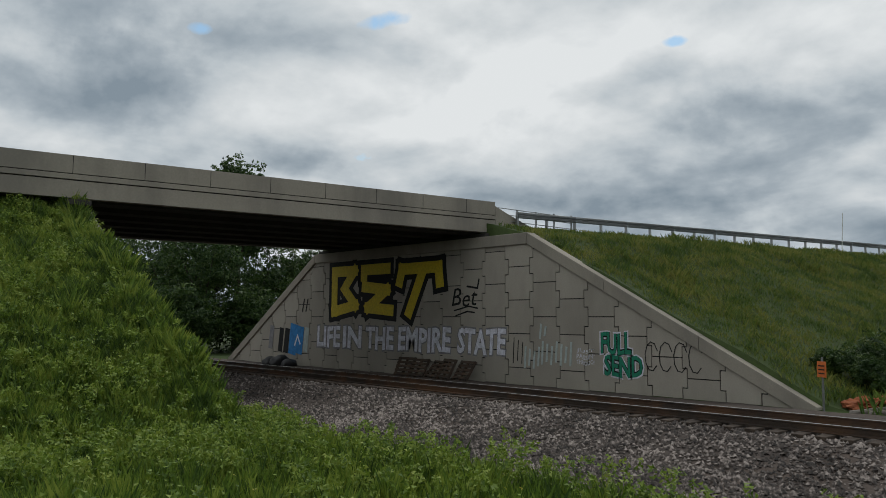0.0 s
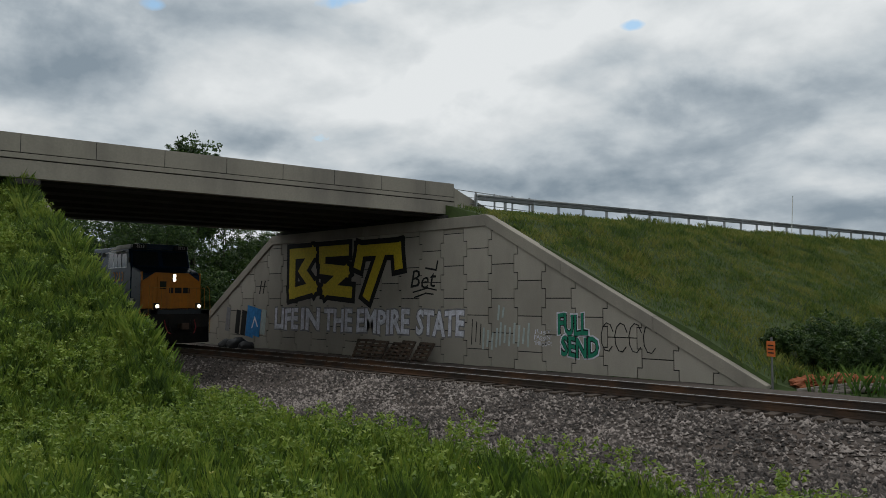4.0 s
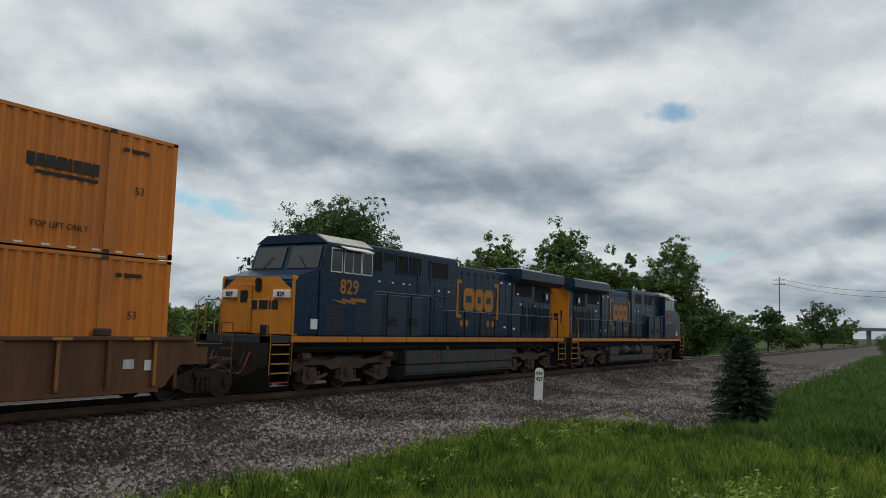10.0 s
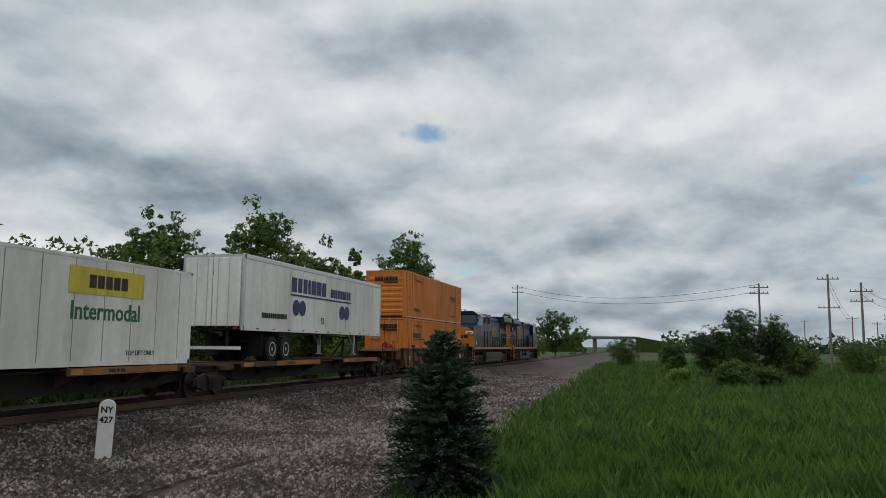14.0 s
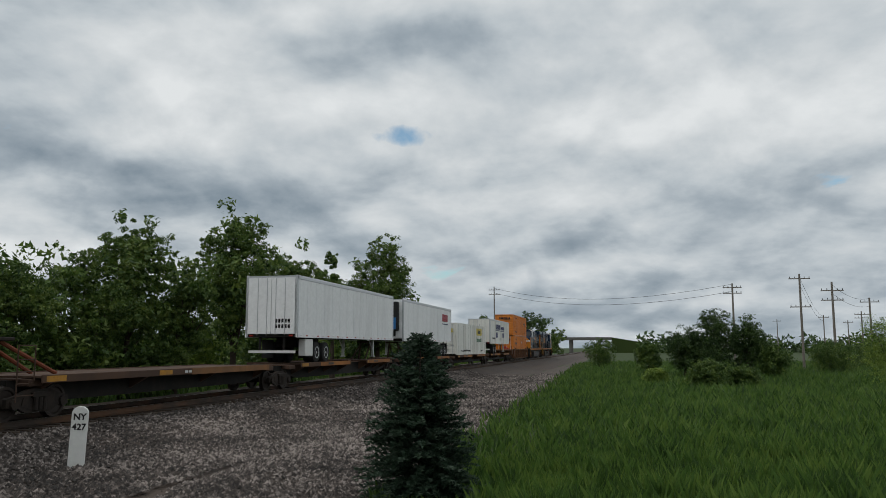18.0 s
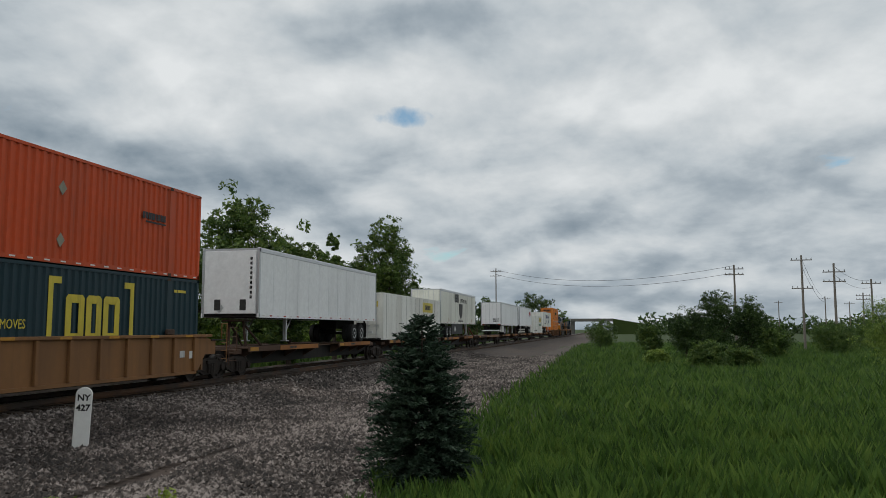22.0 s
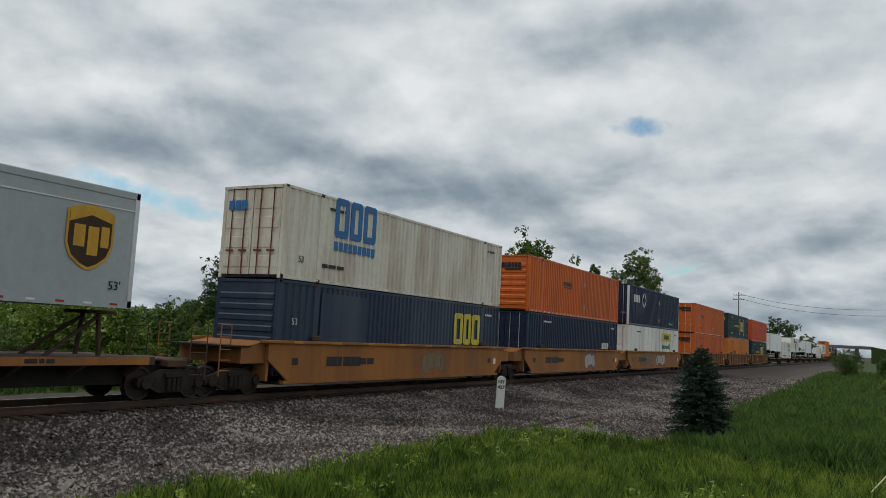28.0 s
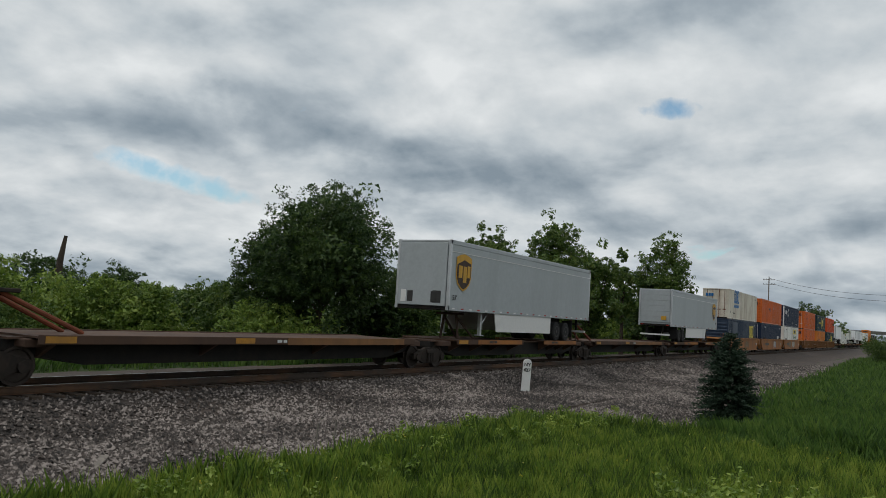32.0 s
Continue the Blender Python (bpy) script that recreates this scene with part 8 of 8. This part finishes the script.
def build_poles():
    tops = []
    # from the end of the meadow: turn, distance, height
    for turn, far, h, arms in ((81.3, 156, 14.6, (0.6, 1.5)), (97.7, 104, 10.4, (0.5, 1.2)), (101.9, 95, 10.6, (0.5, 3.6)), (103.8, 92, 9.4, (0.9, 1.9)), (103.2, 190, 9.6, (0.5,)), (105.4, 150, 8.6, (0.5, 1.1)), (105.9, 110, 8.6, (0.5,)), (100.4, 240, 10.4, (0.5,)), (104.6, 210, 9, (0.5,))):
        x, y = polar(turn, far)
        x, y = x + 13.9, y + 1.85
        tops.append(pole(x, y, h, arms))
    # wires, sagging
    def wire(a, b, sag, r=0.018):
        bm = B()
        pts = [a.lerp(b, k / 12) - Vector((0, 0, sag * 4 * (k / 12) * (1 - k / 12))) for k in range(13)]
        tube(bm, pts, r, 4)
        w = new("power_line", mesh_of("power_line", bm, M["tank"]))
        tagged(w, "thin dark overhead line between poles", "cable", "overhead lines")
    for dz in (-0.3, -1.2):
        wire(tops[0] + Vector((0, 0, dz)), tops[1] + Vector((0, 0, dz + 0.2)), 2.0, 0.03)
        wire(tops[2] + Vector((0, 0, dz)), tops[4] + Vector((0, 0, dz)), 1.0)
        wire(tops[3] + Vector((0, 0, dz)), tops[6] + Vector((0, 0, dz + 0.2)), 0.6)
    # guy wire with its pale guard, up to a pole out of sight
    foot, head = Vector((17.9, 0.4, -0.72)), Vector((46.0, -13.0, 13.0))
    g_ = empty("guy_wire", pose(0, 0, 0), "stay wire with a pale plastic guard rising from the grass", "guy wire")
    d = (head - foot).normalized()
    part("wire", rod(B(), foot, head, 0.004, 5), M["tank"], g_)
    part("guard", rod(B(), foot + d * 0.05, foot + d * 2.2, 0.014, 8), M["guard_plastic"], g_, "pale yellow plastic guard")
    pole(46.0, -13.0, 14.0, (0.5, 1.3))


build_poles()


def far_overpass():
    o = empty("distant_overpass", pose(0, 0, 0), "pale concrete road bridge far down the track", "bridge")
    x = 420.0
    part("deck", box(B(), x - 5, x + 5, 5, 32, 5.6, 7.0), M["far_concrete"], o)
    for y in (11, 25):
        part("pier", box(B(), x - 4, x + 4, y - 0.8, y + 0.8, -1, 5.59), M["far_concrete"], o)
    for y0, y1 in ((-30, 5.0), (32.0, 70)):
        bm = B()
        s = 1 if y0 > 0 else -1
        a, b = (y0, y1) if s > 0 else (y1, y0)
        prism(bm, [(a, -1), (b, -1), (b, 1.0), (a, 6.9)], x - 6, x + 6, "x")
        part("approach_bank", bm, M["soil"], o)


far_overpass()


# ---- graffiti and clutter at the far wall ----
def sprayed(body, x0, x1, z0, z1, mat, name="graffiti_word", slant=0.0, out=0.012, bold=0.02):
    """A word fitted into a field of the far wall."""
    ob = words(name, body, 1.0, M[mat], far_wall, Matrix.Identity(4), 0.002, 1.0, bold)
    me = ob.data
    n = len(me.vertices)
    co = np.empty(n * 3)
    me.vertices.foreach_get("co", co)
    co = co.reshape(-1, 3)
    lo, hi = co.min(0), co.max(0)
    u = (co[:, 0] - lo[0]) / (hi[0] - lo[0])
    v = (co[:, 1] - lo[1]) / (hi[1] - lo[1])
    x = x0 + u * (x1 - x0) + slant * v
    z = z0 + v * (z1 - z0) + 0.04 * np.sin(u * 9)
    y = FAR_WALL - out - co[:, 2]
    me.vertices.foreach_set("co", np.stack([x, y, z], 1).ravel())
    me.update()
    return ob


def stroke(pts, w, mat, name, out=0.016):
    """A bent painted stroke on the far wall."""
    for (xa, za), (xb, zb) in zip(pts, pts[1:]):
        out += 0.0013
        d = Vector((xb - xa, zb - za)).normalized()
        n = Vector((-d.y, d.x)) * w / 2
        e = d * w / 2
        bm = B()
        prism(bm, [(xa - e.x + n.x, za - e.y + n.y), (xa - e.x - n.x, za - e.y - n.y), (xb + e.x - n.x, zb + e.y - n.y), (xb + e.x + n.x, zb + e.y + n.y)], FAR_WALL - out, FAR_WALL - out + 0.006, "y")
        part(name, bm, M[mat], far_wall)


def build_graffiti():
    big = {"B": [[(-38.9, 2.55), (-38.9, 4.85), (-36.9, 4.85), (-37.9, 3.85), (-36.8, 2.9), (-38.9, 2.55)]],
           "E": [[(-33.9, 4.85), (-36.0, 4.85), (-36.0, 4.5)], [(-35.9, 3.9), (-33.9, 3.7), (-35.6, 2.75), (-33.6, 2.6)]],
           "T": [[(-32.8, 4.1), (-32.6, 4.75), (-29.7, 4.75), (-29.6, 4.0)], [(-30.9, 4.6), (-32.0, 2.5)]]}
    for lines in big.values():
        for pts in lines:
            stroke(pts, 1.15, "spray_black", "graffiti_outline", 0.010)
    for lines in big.values():
        for pts in lines:
            stroke(pts, 0.60, "spray_yellow", "graffiti_letter", 0.018)
    for body, a, b in (("LIFE", -40.7, -38.3), ("IN", -38.0, -36.2), ("THE", -35.8, -33.3), ("EMPIRE", -32.9, -28.8), ("STATE", -28.3, -25.1)):
        sprayed(body, a - 0.06, b + 0.06, 0.40, 1.78, "spray_grey", "graffiti_halo", 0.06, 0.008, 0.07)
        sprayed(body, a, b, 0.48, 1.70, "spray_white", slant=0.06, out=0.014, bold=0.03)
    sprayed("Bet", -28.7, -27.0, 2.75, 3.6, "spray_black", "graffiti_tag", 0.2, bold=0.0)
    stroke([(-27.6, 3.7), (-26.9, 3.6), (-26.8, 4.0)], 0.09, "spray_black", "graffiti_tag")
    stroke([(-28.5, 2.55), (-27.5, 2.75), (-26.9, 2.65)], 0.07, "spray_black", "graffiti_tag")
    stroke([(-28.4, 2.3), (-27.6, 2.5), (-27.1, 2.45)], 0.07, "spray_black", "graffiti_tag")
    for body, a, b, z0, z1 in (("FULL", -19.75, -18.3, 0.75, 1.62), ("SEND", -19.6, -17.8, -0.12, 0.72)):
        sprayed(body, a - 0.08, b + 0.08, z0 - 0.06, z1 + 0.06, "spray_white", "graffiti_halo", 0, 0.008, 0.10)
        sprayed(body, a - 0.02, b + 0.02, z0, z1, "spray_black", "graffiti_outline", 0, 0.013, 0.06)
        sprayed(body, a, b, z0, z1, "spray_green", "graffiti_letter", 0, 0.019, 0.025)
    for body, z in (("JUST", 0.74), ("PASSIN'", 0.52), ("THROOO!", 0.28)):
        sprayed(body, -21.0, -20.1, z, z + 0.18, "spray_white", "graffiti_note", bold=0.0)
    # unreadable pieces as rows of bars
    for x0, n, z0, z1, mat in ((-23.9, 4, 0.05, 0.9, "spray_fill"), (-22.9, 7, 0.25, 1.15, "spray_fill"), (-23.0, 2, 1.35, 1.9, "spray_fill"), (-24.6, 3, 0.2, 1.3, "spray_black")):
        for k in range(n):
            x = x0 + k * 0.26
            stroke([(x, z0 + 0.12 * (k % 2)), (x + 0.06, z1 - 0.1 * (k % 3))], 0.11 if mat == "spray_fill" else 0.04, mat, "graffiti_bar")
    for k in range(4):
        cx = -17.4 + k * 0.62
        pts = [(cx + 0.28 * math.cos(a), 0.75 + 0.55 * math.sin(a)) for a in np.linspace(0.4, 5.6, 9)]
        stroke(pts, 0.035, "spray_black", "graffiti_loop")
    # blue piece near the low end
    for k, (x, z, w, mat) in enumerate(((-45.0, 0.75, 0.5, "spray_black"), (-44.3, 0.7, 0.55, "spray_black"), (-43.5, 0.8, 0.9, "spray_blue"), (-42.7, 0.75, 0.7, "spray_blue"), (-42.0, 0.8, 0.5, "spray_fill"), (-46.2, 0.9, 0.5, "spray_grey"))):
        stroke([(x, z - 0.45), (x + 0.15, z + 0.55)], w, mat, "graffiti_blot", 0.012 + 0.002 * k)
    stroke([(-43.2, 0.5), (-42.9, 1.1), (-42.6, 0.6)], 0.12, "spray_white", "graffiti_letter", 0.026)
    for x in (-42.4, -42.0):
        stroke([(x, 2.6), (x + 0.2, 3.3)], 0.1, "spray_black", "graffiti_bar")


build_graffiti()


def build_clutter():
    # stacked broken pallets and old timbers by the wall
    for k in range(5):
        x = -31.4 + k * 1.05
        p = empty("pallet", pose(x, FAR_WALL - 0.95 - 0.1 * (k % 2), float(land(x, FAR_WALL - 1.0)) + 0.02, 62 - 6 * (k % 3), 0, rng.uniform(-12, 12)), "dark weathered timber pallet leaning at the wall", "pallet", "pallets by the wall")
        for j in range(6):
            part("slat", box(B(), -0.55, 0.55, 0.02 + j * 0.21, 0.15 + j * 0.21, 0.10, 0.125), M["tie"], p)
        for xx in (-0.5, 0, 0.5):
            part("bearer", box(B(), xx - 0.04, xx + 0.04, 0.0, 1.22, 0.0, 0.098), M["tie"], p)
    for k in range(4):
        x = -33.0 + k * 1.9
        b = new("old_tie", mesh_of("old_tie", box(B(), -1.2, 1.2, -0.11, 0.11, 0, 0.18, 0.01), M["tie"]))
        b.matrix_world = pose(x, 24.4 + 0.25 * (k % 2), float(land(x, 24.4)), 0, 0, rng.uniform(-15, 15))
        tagged(b, "discarded dark timber tie lying by the wall", "timber", "old ties")
    # black lumps standing for a dark blob at the wall's foot
    for k, (x, s) in enumerate(((-44.3, 0.55), (-43.2, 0.65), (-42.2, 0.5))):
        bm = B()
        bmesh.ops.create_icosphere(bm, subdivisions=3, radius=s)
        for v in bm.verts:
            v.co *= 1 + 0.25 * noise.noise(v.co * 3 + Vector((k * 5, 0, 0)))
            v.co.z *= 0.75
        b = new("black_heap", mesh_of("black_heap", bm, M["black_paint"], True))
        b.location = (x, FAR_WALL - 1.0, float(land(x, FAR_WALL - 1)) + s * 0.5)
        tagged(b, "lumpy black heap by the wall", "bag", "rubbish bags")
    # orange sign on a thin post
    sx, sy = -10.9, 25.75
    z0 = float(land(sx, sy))
    s = empty("marker_sign", pose(sx, sy, z0, 0, 0, -25), "small orange warning sign on a thin steel post", "sign")
    part("post", box(B(), -0.03, 0.03, -0.02, 0.02, -0.3, 1.75), M["steel"], s)
    part("plate", box(B(), -0.19, 0.19, -0.04, -0.022, 1.12, 1.62, 0.004), M["sign_orange"], s)
    for k in range(3):
        part("marking", box(B(), -0.13, 0.13, -0.046, -0.041, 1.22 + k * 0.12, 1.26 + k * 0.12), M["black_ink"], s)
    # thin rod on the embankment
    px, py = road_edge(56) + 0.8, 56.0
    r = new("marker_rod", mesh_of("marker_rod", rod(B(), (0, 0, -0.3), (0.15, 0, 2.6), 0.03, 6), M["post_white"]))
    r.location = (px, py, 6.9)
    tagged(r, "thin pale marker rod beside the guardrail", "rod")
    # clay heap and logs
    for k, (x, y, s) in enumerate(((-10.1, 27.2, 0.7), (-9.3, 27.7, 0.9), (-8.5, 28.0, 0.8))):
        bm = B()
        bmesh.ops.create_icosphere(bm, subdivisions=4, radius=s)
        for v in bm.verts:
            v.co *= 1 + 0.3 * noise.noise(v.co * 2.2 + Vector((k * 7, 0, 0))) + 0.28 * noise.noise(v.co * 9.0)
            v.co.z *= 0.45
        b = new("clay_heap", mesh_of("clay_heap", bm, M["clay"]))
        b.location = (x, y, float(land(x, y)) + 0.1)
        tagged(b, "heap of orange clay and chippings", "earth heap", "clay heaps")
    for k in range(3):
        b = new("log", mesh_of("log", rod(B(), (-1.0, 0, 0), (1.0, 0, 0), 0.10, 9, 0.08), M["pole_wood"]))
        b.matrix_world = pose(-9.4 + 0.5 * k, 26.6 + 0.12 * k, float(land(-9.5, 26.6)) + 0.14, 0, -10, 25)
        tagged(b, "pale sawn log lying on the heap", "log", "logs")
    # broken board on the gravel and a dead stump
    b = new("board", mesh_of("board", box(B(), -0.35, 0.35, -0.07, 0.07, 0, 0.03, 0.006), M["pole_wood"]))
    b.matrix_world = pose(9.0, 12.1, -0.80, 4, -8, 38)
    tagged(b, "short broken pale board lying on the gravel", "board")
    x, y = polar(33.0, 62)
    z0 = float(land(x, y))
    s = new("dead_trunk", mesh_of("dead_trunk", rod(rod(B(), (0, 0, -0.3), (0.2, 0, 5.2), 0.30, 9, 0.22), (0.2, 0, 5.2), (0.45, 0, 6.9), 0.22, 9, 0.12), M["bark"]))
    s.location = (x, y, z0)
    tagged(s, "bare dead tree trunk above the bushes", "tree trunk")
    # dry stalks
    for x, y in ((12.1, 9.9), (12.4, 9.7), (-6.5, 10.6)):
        st = new("dry_stalk", mesh_of("dry_stalk", rod(B(), (0, 0, -0.1), (0.05, 0, 0.75), 0.012, 5, 0.02), M["pole_wood"]))
        st.location = (x, y, float(land(x, y)))
        tagged(st, "dry brown weed stalk at the gravel's edge", "weed", "dry stalks")


build_clutter()


def build_weeds():
    """Leafy weeds along the edge of the gravel and in the meadow."""
    cs, rs = [], []
    spots = [(rng.uniform(-20, -2), rng.uniform(8.2, 10.8), rng.uniform(0.45, 0.9)) for _ in range(120)] + [(rng.uniform(-2, 24), rng.uniform(7.0, 10.0), rng.uniform(0.2, 0.45)) for _ in range(70)]
    spots += [(rng.uniform(6, 16), rng.uniform(-4, 2.0), rng.uniform(0.35, 0.7)) for _ in range(60)] + [(rng.uniform(-20, -6), rng.uniform(2, 8), rng.uniform(0.3, 0.7)) for _ in range(110)] + [(rng.uniform(-31, -12), rng.uniform(1.5, 8.8), rng.uniform(0.35, 0.9)) for _ in range(560)]
    spots += [(rng.normal(-17.5, 1.3), rng.normal(9.6, 0.5), rng.uniform(0.7, 1.05)) for _ in range(34)]
    spots += [(rng.normal(11.2, 1.6), rng.uniform(-1.2, 2.6), rng.uniform(0.45, 0.8)) for _ in range(46)]
    spots += [(-14.4, 11.2, 0.42), (-14.1, 11.3, 0.4), (-10.4, 10.7, 0.95), (-10.0, 10.5, 1.0), (-9.6, 10.6, 0.9)]
    for x, y, h in spots:
        if np.hypot(x - 13.9, y - 1.85) < 1.8:
            continue
        z = float(land(x, y))
        for k in range(int(6 + 8 * h)):
            cs.append((x + rng.normal(0, 0.10 + 0.1 * h), y + rng.normal(0, 0.10 + 0.1 * h), z + h * rng.uniform(0.1, 1.0)))
            rs.append(0.09)
    v, f = leaf_cloud(np.array(cs), np.array(rs), 15, 0.042, 1.3)
    tagged(new("weeds", raw_mesh("weeds", v, f, M["weed"])), "leafy yellow-green weeds along the gravel's edge", "weeds", kind="stuff")
    n = 160
    x, y = rng.uniform(-22, 20, n), rng.uniform(1, 10, n)
    k = np.hypot(x, y) > 4
    c = np.stack([x[k], y[k], land(x[k], y[k]) + rng.uniform(0.25, 0.5, k.sum())], 1)
    v, f = leaf_cloud(c, np.full(len(c), 0.025), 5, 0.016)
    tagged(new("meadow_flowers", raw_mesh("meadow_flowers", v, f, M["flower"])), "small yellow flowers scattered in the meadow grass", "flowers", kind="stuff")


build_weeds()


def build_stones():
    """Loose crushed stone over the bed."""
    def bed_height(y):
        return np.interp(y - TRACK_Y, [-12, -8.2, -7.4, -6.2, -4.6, -3.5, -2.6, -2.0, -1.35, 1.35, 2.0, 2.8, 3.8, 5.2, 6.6, 8.2], [-0.70, -0.80, -0.86, -0.84, -0.80, -0.76, -0.56, -0.40, -0.275, -0.275, -0.38, -0.57, -0.75, -0.80, -0.72, -0.70])
    parts_ = [(rng.uniform(-22, 42, 96000), rng.uniform(9.6, 16.9, 96000)), (rng.uniform(-50, 80, 16000), rng.uniform(16.9, 24.0, 16000)), (rng.uniform(42, 90, 14000), rng.uniform(10.2, 16.9, 14000)), (rng.uniform(18, 46, 36000), rng.uniform(5.8, 10.6, 36000)), (rng.uniform(46, 90, 8000), rng.uniform(6.2, 10.4, 8000)), (rng.uniform(-34, -22, 6000), rng.uniform(10.8, 16.9, 6000))]
    x = np.concatenate([p[0] for p in parts_])
    y = np.concatenate([p[1] for p in parts_])
    k = y > verge(x) - 0.3
    x, y = x[k], y[k]
    n = len(x)
    s = rng.uniform(0.025, 0.060, n) * np.where(x > 42, 1.4, 1.0)
    base = np.array([(1, 0, 0), (-1, 0, 0), (0, 1, 0), (0, -1, 0), (0, 0, 1), (0, 0, -1)], float)
    fc = np.array([(0, 2, 4), (2, 1, 4), (1, 3, 4), (3, 0, 4)])
    v = base[None] * rng.uniform(0.6, 1.35, (n, 6, 1)) + rng.normal(0, 0.22, (n, 6, 3))
    a = rng.uniform(0, math.tau, n)
    ca, sa = np.cos(a)[:, None], np.sin(a)[:, None]
    v = np.stack([v[:, :, 0] * ca - v[:, :, 1] * sa, v[:, :, 0] * sa + v[:, :, 1] * ca, v[:, :, 2] * 0.95], -1) * s[:, None, None]
    z = np.where((y < 10.6) & (x > 18), verge_height(x, y), bed_height(y))
    v += np.stack([x, y, z + s * 0.35], 1)[:, None]
    f = (fc[None] + np.arange(n)[:, None, None] * 6).reshape(-1, 3)
    tagged(new("ballast_stones", raw_mesh("ballast_stones", v.reshape(-1, 3), f, M["stone"])), "loose grey crushed stones covering the track bed", "gravel", kind="stuff")


build_stones()


# ---- ties, last ----
def build_ties():
    bm = B()
    box(bm, -0.115, 0.115, -1.30, 1.30, -0.37, -0.184, 0.012)
    me = mesh_of("tie", bm, M["tie"])
    for k in range(300):
        x = -60 + k * 0.5
        share("tie", me, track, pose(x + rng.uniform(-0.02, 0.02), rng.uniform(-0.04, 0.04), rng.uniform(-0.012, 0.0), 0, 0, rng.uniform(-1, 1)))
    bm = B()
    for k in range(700):
        for x in (90 + k * 0.5,) if k > 460 else (90 + k * 0.5, -60.5 - k * 0.5):
            box(bm, x - 0.115, x + 0.115, -1.3, 1.3, -0.37, -0.184)
    tagged(part("distant_ties", bm, M["tie"], track), kind="stuff")


build_ties()


def motions():
    times = (0.0, 8.0, 16.0, 24.0, 32.0)
    for ob, u, turn in TRAIN:
        walk(ob, [(t, pose(u + SPEED * (t - 7.0), TRACK_Y, 0, 0, 0, turn)) for t in times])


motions()
